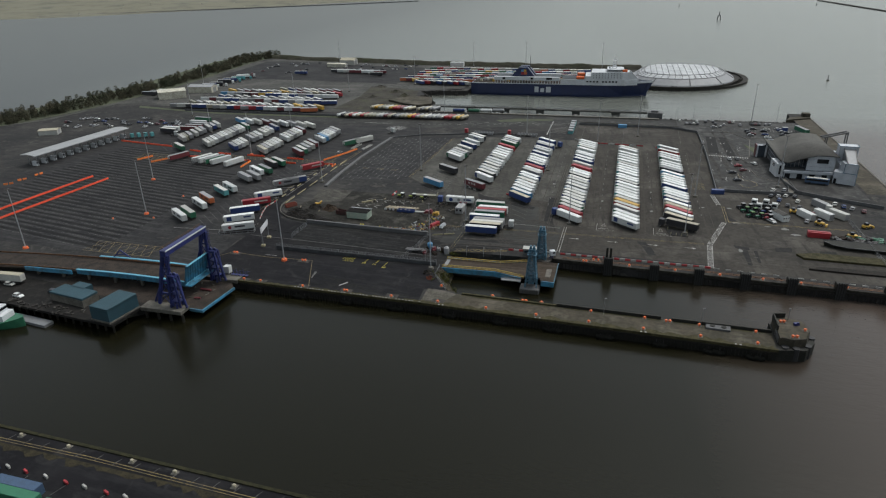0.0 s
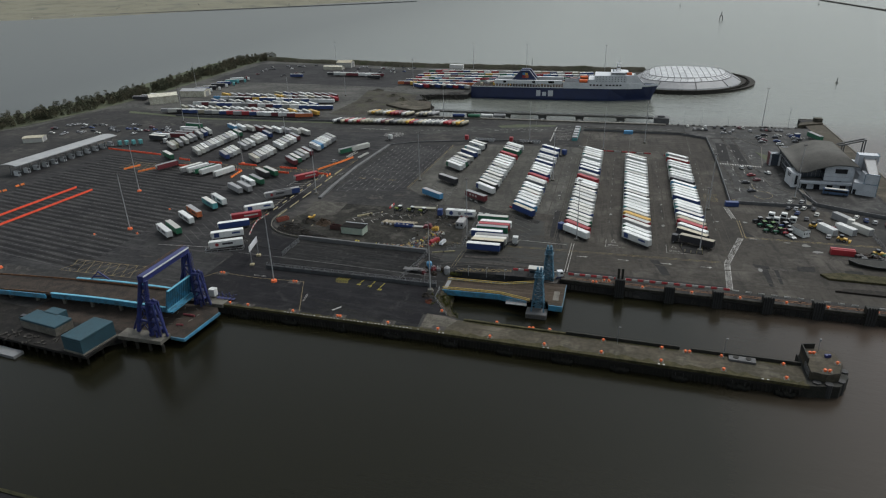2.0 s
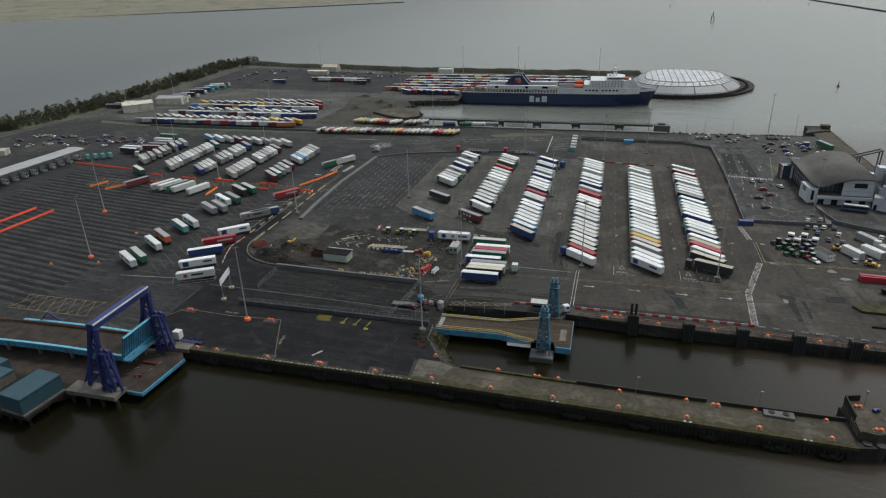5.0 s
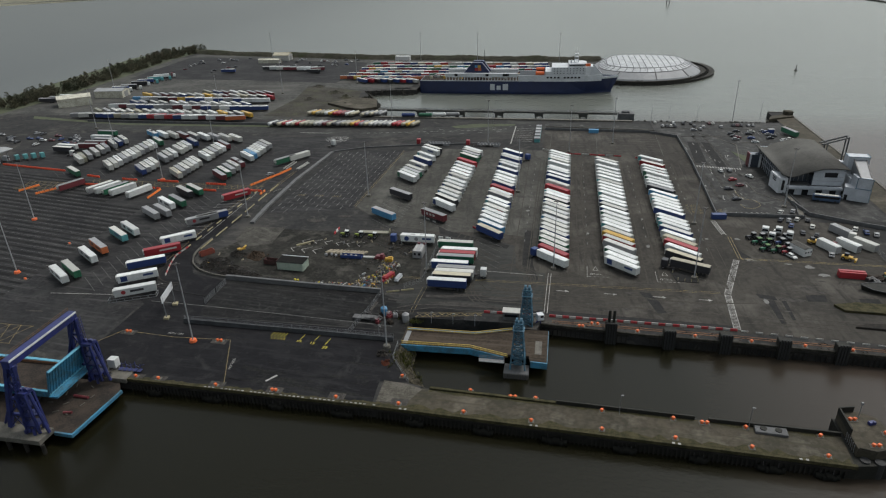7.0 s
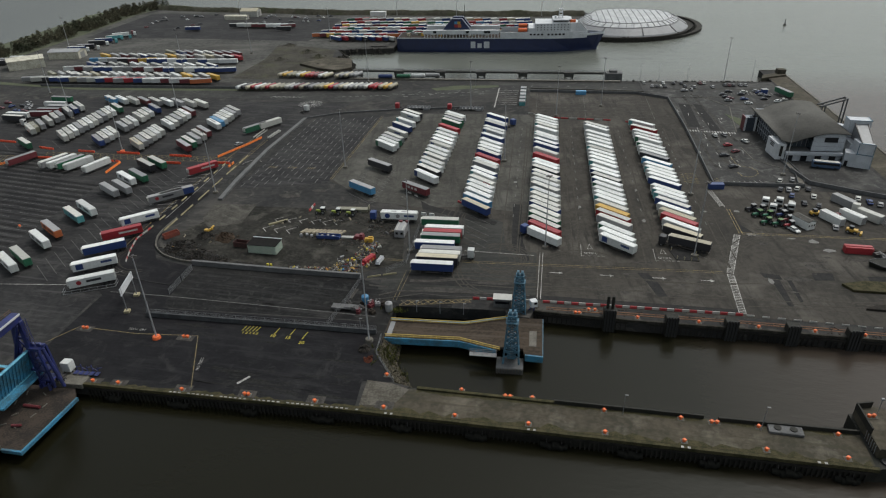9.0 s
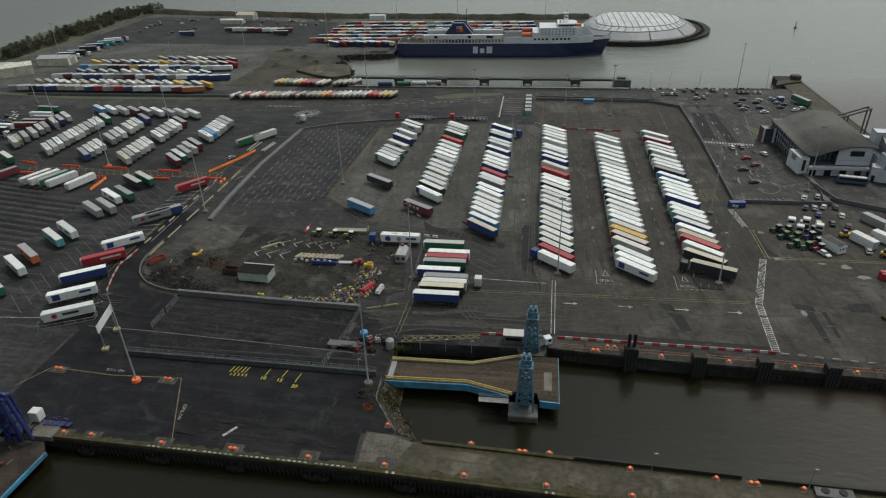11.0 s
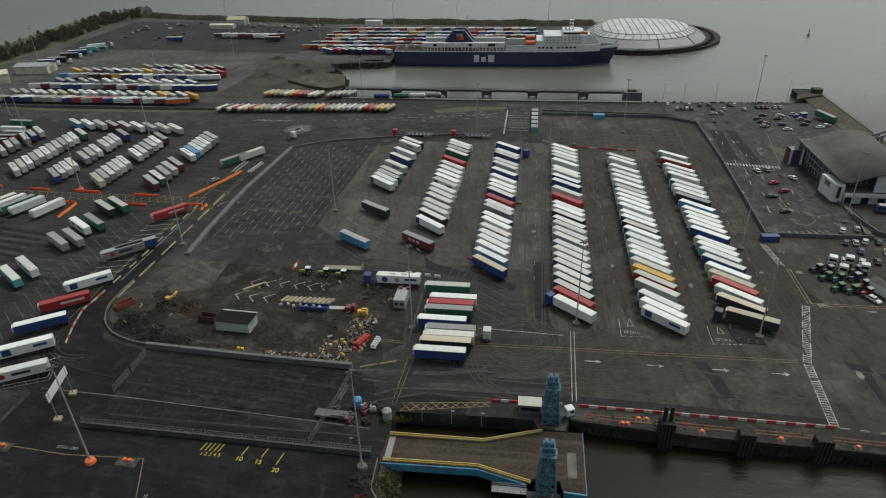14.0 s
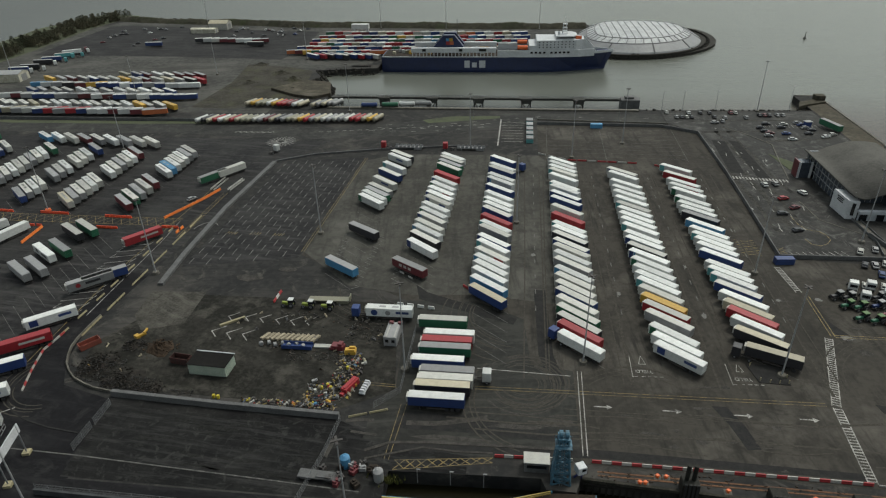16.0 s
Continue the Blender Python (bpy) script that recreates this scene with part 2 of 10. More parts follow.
TYRE = mat("tyre_rubber", (0.02, 0.02, 0.02), 0.85)
RIM = mat("steel_rim", (0.35, 0.35, 0.36), 0.4, 0.6)
GLASS = mat("dark_window", (0.012, 0.014, 0.017), 0.08, spec=0.8)
GALV = mat("galvanised_steel", (0.22, 0.225, 0.23), 0.6, 0.4, scale=0.6)
WHITE = mat("white_cladding", (0.54, 0.55, 0.56), 0.55, c2=(0.42, 0.43, 0.44), scale=0.25, amount=0.7)
GREYROOF = mat("grey_metal_roof", (0.083, 0.079, 0.071), 0.85, spec=0.2, c2=(0.054, 0.052, 0.047), scale=0.12, amount=0.8, bump=0.01)
ROOFGREY = mat("pale_metal_roof", (0.27, 0.275, 0.275), 0.6, c2=(0.20, 0.205, 0.205), scale=0.2)
BLUE_STEEL = mat("royal_blue_paint", (0.015, 0.023, 0.125), 0.5, c2=(0.012, 0.016, 0.060), scale=0.5, amount=0.8)
CYAN_STEEL = mat("cyan_blue_paint", (0.032, 0.20, 0.33), 0.6, c2=(0.035, 0.085, 0.115), scale=0.4, amount=0.8)
TOWER_BLUE = mat("faded_blue_paint", (0.055, 0.155, 0.225), 0.6, c2=(0.03, 0.06, 0.08), scale=0.7, amount=0.8)
TEAL_CLAD = mat("teal_cladding", (0.0145, 0.054, 0.072), 0.65, c2=(0.012, 0.036, 0.048), scale=0.4)
RUST = mat("rusty_deck", (0.046, 0.036, 0.029), 0.85, spec=0.1, c2=(0.022, 0.019, 0.017), scale=0.25, amount=1.0, bump=0.02)
RAIL_RUST = mat("orange_rust", (0.15, 0.075, 0.038), 0.85, spec=0.2, c2=(0.07, 0.042, 0.028), scale=0.8, amount=1.0)
YELLOW_RAIL = mat("yellow_rail_paint", (0.42, 0.29, 0.05), 0.6, c2=(0.25, 0.17, 0.04), scale=0.8)
ORANGE = mat("orange_paint", (0.75, 0.15, 0.03), 0.55, c2=(0.5, 0.09, 0.03), scale=1.5)
CRIMSON_BAR = mat("faded_crimson_plastic", (0.36, 0.028, 0.032), 0.6, c2=(0.24, 0.025, 0.028), scale=0.6)
DULL_BAR = mat("grimy_white_plastic", (0.40, 0.39, 0.36), 0.6, c2=(0.26, 0.25, 0.23), scale=0.6)
ORANGE_BAR = mat("orange_plastic", (0.80, 0.22, 0.04), 0.5, c2=(0.65, 0.17, 0.04), scale=0.6)
RED_BAR = mat("red_plastic", (0.78, 0.095, 0.035), 0.5, c2=(0.60, 0.07, 0.03), scale=0.6)
WHITE_BAR = mat("white_plastic", (0.62, 0.62, 0.60), 0.5, c2=(0.45, 0.45, 0.43), scale=0.6)
YELLOW_BAR = mat("faded_yellow_block", (0.36, 0.31, 0.17), 0.7, c2=(0.25, 0.22, 0.14), scale=0.6, rand=0.2)
GRASS = mat("rough_grass", (0.055, 0.065, 0.03), 0.95, c2=(0.035, 0.04, 0.02), scale=0.1, amount=1.0, **G)
LEAF = mat("dark_foliage", (0.034, 0.040, 0.023), 0.95, spec=0.15, c2=(0.076, 0.068, 0.044), scale=0.06, amount=1.0, world_space=True)
BARK = mat("bark", (0.06, 0.05, 0.04), 0.9)
WOOD = mat("stacked_timber", (0.36, 0.31, 0.22), 0.85, c2=(0.24, 0.2, 0.14), scale=0.8, rand=0.3)
HULL_BLUE = mat("navy_hull_paint", (0.014, 0.024, 0.075), 0.35, c2=(0.012, 0.018, 0.05), scale=0.1)
DOME_W = mat("white_membrane", (0.43, 0.44, 0.44), 0.6, c2=(0.25, 0.26, 0.265), scale=0.16, amount=1.0, c3=(0.34, 0.35, 0.355), scale3=0.05)
DOME_G = mat("grey_membrane", (0.215, 0.218, 0.22), 0.6, c2=(0.175, 0.18, 0.185), scale=0.04, amount=0.8)
HILL = mat("far_fields", (0.135, 0.128, 0.088), 0.95, c2=(0.12, 0.11, 0.07), scale=0.006, amount=1.0, c3=(0.05, 0.055, 0.04), scale3=0.012, **G)


# ---- mesh helpers ----
def bmnew():
    return bmesh.new()


def box(bm, c, s, rz=0.0, m=None):
    """A box with its centre c and size s, turned about z by rz degrees."""
    a = radians(rz)
    ca, sa = math.cos(a), math.sin(a)
    v = []
    for dz in (-0.5, 0.5):
        for dx, dy in ((-0.5, -0.5), (0.5, -0.5), (0.5, 0.5), (-0.5, 0.5)):
            x, y = dx * s[0], dy * s[1]
            p = Vector((c[0] + x * ca - y * sa, c[1] + x * sa + y * ca, c[2] + dz * s[2]))
            v.append(bm.verts.new(m @ p if m else p))
    for f in ((3, 2, 1, 0), (4, 5, 6, 7), (0, 1, 5, 4), (1, 2, 6, 5), (2, 3, 7, 6), (3, 0, 4, 7)):
        bm.faces.new([v[i] for i in f])
    return v


def tube(bm, p0, p1, r0, r1=None, n=8, caps=True):
    p0, p1 = Vector(p0), Vector(p1)
    r1 = r0 if r1 is None else r1
    d = (p1 - p0).normalized()
    side = d.cross(Vector((0, 0, 1)) if abs(d.z) < 0.9 else Vector((1, 0, 0))).normalized()
    up = side.cross(d)
    rings = []
    for p, r in ((p0, r0), (p1, r1)):
        rings.append([bm.verts.new(p + (side * math.cos(2 * math.pi * i / n) + up * math.sin(2 * math.pi * i / n)) * r) for i in range(n)])
    for i in range(n):
        bm.faces.new((rings[0][i], rings[1][i], rings[1][(i + 1) % n], rings[0][(i + 1) % n]))
    if caps:
        bm.faces.new(rings[0])
        bm.faces.new(rings[1][::-1])


def beam(bm, p0, p1, w, h):
    """A square-section bar from p0 to p1."""
    p0, p1 = Vector(p0), Vector(p1)
    d = p1 - p0
    q = d.to_track_quat("X", "Z").to_matrix().to_4x4()
    box(bm, (d.length / 2, 0, 0), (d.length, w, h), m=Matrix.Translation(p0) @ q)


def prism(bm, pts, z0, z1):
    lo = [bm.verts.new((x, y, z0)) for x, y in pts]
    hi = [bm.verts.new((x, y, z1)) for x, y in pts]
    n = len(pts)
    area = sum(pts[i][0] * pts[(i + 1) % n][1] - pts[(i + 1) % n][0] * pts[i][1] for i in range(n))
    if area < 0:
        lo, hi = lo[::-1], hi[::-1]
    bm.faces.new(hi)
    bm.faces.new(lo[::-1])
    for i in range(n):
        bm.faces.new((lo[i], lo[(i + 1) % n], hi[(i + 1) % n], hi[i]))


def sweep(bm, pts, w, h):
    """A bar of width w and height h that follows points in space, mitred at its bends."""
    pts = [Vector(p) for p in pts]
    rings = []
    for i, p in enumerate(pts):
        d0 = (p - pts[i - 1]).xy.normalized() if i else None
        d1 = (pts[i + 1] - p).xy.normalized() if i + 1 < len(pts) else None
        d = ((d0 or d1) + (d1 or d0)).normalized() if (d0 or d1) + (d1 or d0) else (d0 or d1)
        k = w / 2 / max(0.35, d.dot(d0 or d1))
        nx, ny = -d.y * k, d.x * k
        rings.append([bm.verts.new((p.x + s * nx, p.y + s * ny, p.z + q * h / 2)) for s, q in ((1, -1), (-1, -1), (-1, 1), (1, 1))])
    for p, q in zip(rings, rings[1:]):
        for k in range(4):
            bm.faces.new((p[k], p[(k + 1) % 4], q[(k + 1) % 4], q[k]))
    bm.faces.new(rings[0][::-1])
    bm.faces.new(rings[-1])


LAYER = [0]


def strip(bm, pts, w, z0, z1):
    """A flat band of width w that follows a line of points; each lies a hair higher than the last."""
    LAYER[0] = (LAYER[0] + 1) % 29
    z1 += LAYER[0] * 0.0008
    sweep(bm, [(x, y, (z0 + z1) / 2) for x, y in pts], w, z1 - z0)


def soften(bm, r, seg=1):
    bmesh.ops.bevel(bm, geom=list(bm.edges), offset=r, segments=seg, affect="EDGES", profile=0.6)


def part(name, bm, material, parent=None, label="", smooth=False):
    me = bpy.data.meshes.new(name)
    bm.to_mesh(me)
    bm.free()
    me.materials.append(material)
    if smooth:
        me.shade_smooth()
    ob = new(name, me)
    if parent:
        ob.parent = parent
    return tagged(ob, label)


def thing(name, label, category, group="", kind="", m=None):
    ob = new(name)
    if m:
        ob.matrix_basis = m
    return tagged(ob, label, category, group, kind)


def single(name, bm, material, label, category, group="", kind="", smooth=False):
    return tagged(part(name, bm, material, smooth=smooth), label, category, group, kind)


def paint(ob, names, material):
    """Gives the named parts of a copied thing a paint of their own."""
    for o in ob.children_recursive:
        if o.name.split(".")[0] in names:
            o.material_slots[0].link = "OBJECT"
            o.material_slots[0].material = material

# ---- water, land, quays ----
bm = bmnew()
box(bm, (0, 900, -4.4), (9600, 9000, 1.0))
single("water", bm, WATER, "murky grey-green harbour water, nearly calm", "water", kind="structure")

LAND = [(-131, 182), (-57, 180.6), (-46, 190.3), (-50.1, 191.4), (-57.1, 202.0), (-57.3, 209.0), (-57, 225.4), (-24, 226.4), (-23, 223.6), (-16.8, 223.4), (-15.6, 227.3), (14, 225.2), (47, 224.4), (64, 223.6), (140, 221), (140, 521), (127, 521), (127, 492), (34, 489),
        (-143, 488), (-151.5, 517), (-157, 541), (-172, 543.5), (-167, 556), (-176, 574), (-133, 582), (-133, 610), (22, 610), (24, 650), (28, 746),
        (-34, 744), (-110, 747), (-215, 754), (-341, 772), (-449, 794), (-478, 760), (-466, 637), (-455, 524), (-460, 456), (-470, 405), (-490, 340),
        (-520, 153), (-205, 153), (-160, 151), (-150, 160), (-150, 182)]
bm = bmnew()
prism(bm, LAND, -9, 0)
ground = single("ground", bm, ASPHALT, "worn grey asphalt of the port terminal", "ground", kind="structure")


def sheet(name, pts, material, z, label, category="pavement"):
    b = bmnew()
    prism(b, pts, z - 0.2, z)
    return single(name, b, material, label, category, kind="structure")


PATCHED = mat("patched_worn_road", (0.030, 0.029, 0.027), 0.7, spec=0.15, c2=(0.016, 0.0157, 0.015), scale=0.12, amount=1.0, c3=(0.062, 0.060, 0.056), scale3=0.09, blot=(0.105, 0.103, 0.097), blot_scale=0.14, streak=(0.014, 0.0138, 0.0135), streak_scale=(0.35, 0.03), streak_turn=3, **G)
sheet("pavement_west", [(-335, 196), (-152, 190), (-152, 226), (-162, 250), (-165, 300), (-161, 372), (-150, 432), (-345, 428)], DARK_ASPHALT, 0.02, "dark wet asphalt lorry park")
sheet("pavement_quay", [(-151, 187), (-139, 187), (-130, 183), (-58, 181.6), (-58.6, 191), (-50.8, 191.5), (-62, 206), (-62, 216.5), (-131, 216.5), (-151, 225)], NEW_ASPHALT, 0.03, "freshly laid black asphalt on the quay")
HOLDING = mat("darker_asphalt", (0.0090, 0.0088, 0.0092), 0.75, spec=0.06, c2=(0.0145, 0.0142, 0.014), scale=0.07, amount=0.95, bump=0.01, c3=(0.019, 0.0188, 0.018), scale3=0.06, blot=(0.042, 0.042, 0.039), blot_scale=0.30, streak=(0.040, 0.0395, 0.038), streak_scale=(0.05, 0.5), streak_turn=-4, **G)
PALE_YARD = mat("pale_dusty_yard", (0.064, 0.062, 0.054), 0.85, spec=0.12, c2=(0.042, 0.0405, 0.036), scale=0.05, amount=1.0, bump=0.01, c3=(0.090, 0.087, 0.077), scale3=0.04, blot=(0.033, 0.032, 0.0285), blot_scale=0.09, streak=(0.026, 0.0255, 0.023), streak_scale=(0.25, 0.03), streak_turn=8, **G)
PORT_ROAD = mat("grey_port_road", (0.038, 0.0375, 0.035), 0.8, spec=0.12, c2=(0.022, 0.0218, 0.021), scale=0.08, amount=1.0, c3=(0.056, 0.055, 0.050), scale3=0.06, blot=(0.070, 0.069, 0.063), blot_scale=0.13, streak=(0.020, 0.0198, 0.019), streak_scale=(0.03, 0.3), streak_turn=6, **G)
sheet("pavement_rows", [(-104.5, 318), (-84, 298), (-62, 294), (-42, 296), (-14.5, 292), (-13.5, 400), (-22, 416), (-88, 414), (-102, 405)], PALE_YARD, 0.0245, "pale dusty concrete between the trailer rows")
sheet("pavement_south", [(-128, 217), (-64, 217), (-64, 236), (-72, 239.6), (-131, 241.5)], HOLDING, 0.025, "dark asphalt holding area with worn lines")
sheet("pavement_east", [(-60, 232), (108, 229), (108, 322), (56.4, 325.6), (57.4, 372), (57.6, 450), (41.5, 459.6), (-22, 461), (-22, 416), (-88, 414), (-102.4, 405), (-105, 316), (-62, 290)], YARD, 0.022, "brownish worn concrete trailer park")
sheet("pavement_junction", [(-166, 233), (-151, 221.5), (-131, 215.8), (-126, 216.6), (-130.4, 243), (-141, 227.4), (-156.4, 233.4)], NEW_ASPHALT, 0.0235, "dark asphalt junction by the road bend")
sheet("pavement_ramp_head", [(-64.5, 238), (-64.5, 206), (-50.7, 191.6), (-57.4, 202.0), (-57.6, 208.9), (-56.8, 225.3), (-40, 226), (-40, 231), (-57, 233)], HOLDING, 0.0238, "dark asphalt at the ramp head")
sheet("pavement_lanes", [(-143.5, 305), (-105.6, 314), (-102.6, 409), (-139, 402)], DARK_ASPHALT, 0.03, "dark asphalt marshalling lanes")
sheet("pavement_compound", [(-149, 262), (-134, 289), (-66, 289), (-60, 251), (-72, 243), (-131, 245.5), (-144, 248.5)], RUBBLE_G, 0.028, "dirty gravel of a works compound")
SLAB = mat("broken_pale_slab", (0.070, 0.066, 0.057), 0.9, spec=0.1, c2=(0.040, 0.038, 0.033), scale=0.15, amount=1.0, c3=(0.026, 0.0245, 0.021), scale3=0.10, blot=(0.015, 0.0145, 0.013), blot_scale=0.14, streak=(0.095, 0.090, 0.078), streak_scale=(0.06, 0.3), streak_turn=-30, **G)
sheet("pavement_slab", [(-145.6, 289.5), (-128, 290.5), (-127.2, 273.5), (-138.5, 269.4), (-144.4, 276.5)], SLAB, 0.037, "cracked pale concrete slab by the compound")
sheet("pavement_terminal", [(58, 327.4), (126, 326), (126, 490), (46, 485), (46, 468), (58, 452)], PATCHED, 0.021, "patched asphalt car park by the terminal")
sheet("pavement_north", [(-440, 474), (-176, 474), (-176, 500), (-160, 520), (-178, 545), (-182, 574), (-140, 594), (-140, 622), (18, 624), (20, 733), (-110, 735), (-250, 742), (-341, 757), (-430, 776), (-455, 700), (-440, 520)], FARGROUND, 0.02, "grey gravel and concrete of the far trailer park")
sheet("road_port", [(-350, 437), (-200, 437), (-138, 432), (-95, 440), (-60, 449), (-22, 463), (45, 464.5), (45, 482), (-40, 480), (-80, 466), (-130, 452), (-200, 452), (-350, 455)], PORT_ROAD, 0.026, "worn grey port road", "road")
sheet("road_ramp", [(-163.5, 250), (-162, 240), (-156, 232), (-141, 226), (-131, 241), (-146, 245), (-151.5, 254), (-154.5, 268), (-152, 300), (-162.8, 300)], NEW_ASPHALT, 0.032, "black asphalt access road with a sharp bend", "road")
sheet("road_ramp", [(-162.8, 300.2), (-152, 300.2), (-149, 350), (-140, 402), (-126, 430), (-150, 430), (-159, 372), (-162.5, 325)], DARK_ASPHALT, 0.032, "black asphalt access road with a sharp bend", "road")
sheet("verge", [(-80, 461), (-66, 464.5), (-42, 471), (-42, 475), (-70, 473), (-84, 466)], GRASS, 0.034, "rough grass verge", "grass")
sheet("pavement_storage", [(-425, 618), (-374, 617), (-305, 615), (-213, 606), (-206, 640), (-214, 716), (-248, 718), (-405, 745), (-432, 742)], DARK_ASPHALT, 0.034, "dark asphalt of the far storage yard")
WET_YARD = mat("wet_oily_yard", (0.0125, 0.0126, 0.0110), 0.6, spec=0.15, c2=(0.024, 0.0236, 0.0206), scale=0.07, amount=1.0, bump=0.01, c3=(0.0095, 0.0097, 0.0088), scale3=0.06, blot=(0.030, 0.0295, 0.0255), blot_scale=0.10, streak=(0.040, 0.039, 0.034), streak_scale=(0.03, 0.3), streak_turn=8, **G)
sheet("pavement_wet", [(-64.5, 234), (-57, 233), (-40, 231.2), (-15.2, 231.4), (-15.2, 262), (-26, 264), (-28, 284), (-42, 292), (-63, 291), (-60, 252), (-64.5, 246)], WET_YARD, 0.026, "wet oil-dark concrete beside the compound")
DIRT_G = mat("brown_earth", (0.054, 0.050, 0.041), 0.95, spec=0.15, c2=(0.028, 0.026, 0.021), scale=0.08, amount=1.0, bump=0.05, c3=(0.06, 0.06, 0.035), scale3=0.06, **G)
sheet("pavement_dirt", [(-226, 484), (-200, 482), (-172, 500), (-158, 514), (-172, 541), (-178, 572), (-200, 584), (-232, 590), (-224, 540)], DIRT_G, 0.03, "bare brown earth beside the berth", "ground")
sheet("verge", [(-405, 470), (-327, 455.5), (-241, 457), (-180, 461), (-180, 456), (-241, 452.5), (-318, 451), (-400, 463)], GRASS, 0.034, "rough grass strip along the port road", "grass")
sheet("road_coast", [(-499, 340), (-442, 405), (-432, 470), (-426, 540), (-434, 640), (-442, 720), (-448, 720), (-441, 640), (-433, 540), (-439, 470), (-449, 405), (-506, 340)], FARGROUND, 0.03, "pale track along the shore", "road")

# the finger pier
bm = bmnew()
PF = [(-57, 180.6), (58, 176.0), (66, 177.4), (69.4, 182.5), (69, 190.6), (63, 193.8), (58, 192.6), (58, 186.4), (-46, 190.0)]
prism(bm, PF, -9, 0.0)
pier = single("pier", bm, WET, "dark weedy finger pier with a bare concrete top", "pier", kind="structure")
sheet("pavement_pier", [(-57, 181.4), (57.5, 176.8), (57.9, 186.0), (-46, 189.4)], PIER_C, 0.035, "stained mossy concrete top of the pier")


PATCH_EDGE = mat("grimy_edge_concrete", (0.045, 0.041, 0.034), 0.9, spec=0.1, c2=(0.018, 0.018, 0.014), scale=0.5, amount=1.0)


def coping(name, p, w, z, material, label, h=0.5):
    b = bmnew()
    strip(b, p, w, z - h, z)
    return single(name, b, material, label, "kerb", kind="structure")


coping("kerb_quay", [(-131, 181.9), (-57, 180.5), (58, 176.0)], 0.8, 0.2, MOSS, "mossy raised quay edge", 0.9)
coping("kerb_pier_back", [(-44, 189.7), (-10, 188.4)], 0.8, 0.55, MOSS, "mossy low parapet of the pier", 0.9)
coping("kerb_pier_wall", [(27.6, 186.9), (57.8, 186.1)], 0.5, 1.1, WET, "dark low wall along the pier's back edge", 1.4)
coping("kerb_pier_wall", [(-10, 188.4), (24.4, 187.2)], 0.5, 1.1, WET, "dark low wall along the pier's back edge", 1.4)
coping("kerb_north", [(-15.4, 227.1), (14, 225.2), (47, 224.4), (64, 223.6), (140, 221)], 0.6, 0.2, PATCH_EDGE, "worn concrete quay edge", 0.8)
coping("kerb_island", [(140, 221), (140, 521), (127.4, 521)], 1.0, 0.3, CONCRETE, "pale concrete quay edge", 0.8)


def piling(p0, p1, step, label, z0=-8.5, z1=-0.8, out=0.2):
    """Timber and steel piles set along a quay face: one object."""
    b = bmnew()
    a, c = Vector(p0), Vector(p1)
    d = (c - a).normalized()
    nrm = Vector((d.y, -d.x))
    k = int((c - a).length / step)
    for i in range(k):
        q = a + d * (i + 0.5) * step + nrm * out
        box(b, (q.x, q.y, (z0 + z1) / 2), (0.32, 0.5, z1 - z0), math.degrees(math.atan2(d.y, d.x)))
    box(b, ((a.x + c.x) / 2 + nrm.x * 0.2, (a.y + c.y) / 2 + nrm.y * 0.2, -1.2), ((c - a).length, 0.5, 0.5), math.degrees(math.atan2(d.y, d.x)))
    return single("quay_piles", b, PILE, label, "piles", kind="stuff")


piling((-130, 181.9), (-57, 180.5), 1.05, "dark timber piles along the quay face")
piling((-57, 180.5), (57, 176.0), 1.05, "dark timber piles along the pier face")
piling((-15, 227.0), (64, 223.5), 1.4, "dark steel piles along the basin quay")
piling((64, 223.5), (140, 220.9), 1.4, "dark steel piles along the basin quay")


OLDTYRE = mat("weedy_old_tyre", (0.007, 0.007, 0.006), 0.95, spec=0.08, c2=(0.012, 0.012, 0.010), scale=1.0)


def fender(x, y, rz):
    """A worn lump of tyres and rubber hung in chains."""
    f = thing("fender", "cluster of worn black tyre fenders on the quay face", "fender", "fenders on the pier", m=pose(x, y, -3.3, 0, 0, rz))
    k = 0.75 + 0.5 * abs(math.sin(x * 1.7))
    for i in range(7):
        t = (i - 3) / 3
        b = bmnew()
        tube(b, (t * 2.2 * k - 0.42, 0.1 * math.sin(i * 2.1), 0.2 * math.cos(i * 1.9)), (t * 2.2 * k + 0.42, 0.1 * math.sin(i * 2.1), 0.2 * math.cos(i * 1.9)), 0.95 - 0.25 * abs(t), n=12)
        part("tyre", b, OLDTYRE, f)
    for s in (-1.4 * k, 1.4 * k):
        b = bmnew()
        beam(b, (s, 0.3, 0.5), (s, 0.9, 2.4), 0.12, 0.12)
        part("chain", b, CHASSIS, f)


for x in (-122, -104, -85, -66, -46, -28, -10, 7, 24, 40, 52):
    t = (x + 57) / 115
    y = 181.9 - (x + 131) / 74 * 1.4 if x < -57 else 180.5 - t * 4.5
    fender(x, y - 0.9, -1 if x < -57 else -2.3)

# south quay where the flight starts
SQ = [(-330, 96), (-149, 91.2), (-55, 87.6), (70, 83), (70, -120), (-330, -120)]
bm = bmnew()
prism(bm, SQ, -9, 0)
single("ground_south", bm, NEW_ASPHALT, "worn asphalt of the southern quay", "ground", kind="structure")
coping("kerb_south", [(-330, 96), (-149, 91.2), (-55, 87.6), (70, 83)], 0.9, 0.3, DARK_MOSS, "mossy raised quay edge", 0.8)
bm = bmnew()
strip(bm, [(-330, 91.3), (-142, 87.4), (-114, 87.0), (-71, 85.0), (70, 79.6)], 0.22, 0.0, 0.03)
strip(bm, [(-330, 90.5), (-142, 86.6), (-114, 86.2), (-71, 84.2), (70, 78.8)], 0.16, 0.0, 0.03)
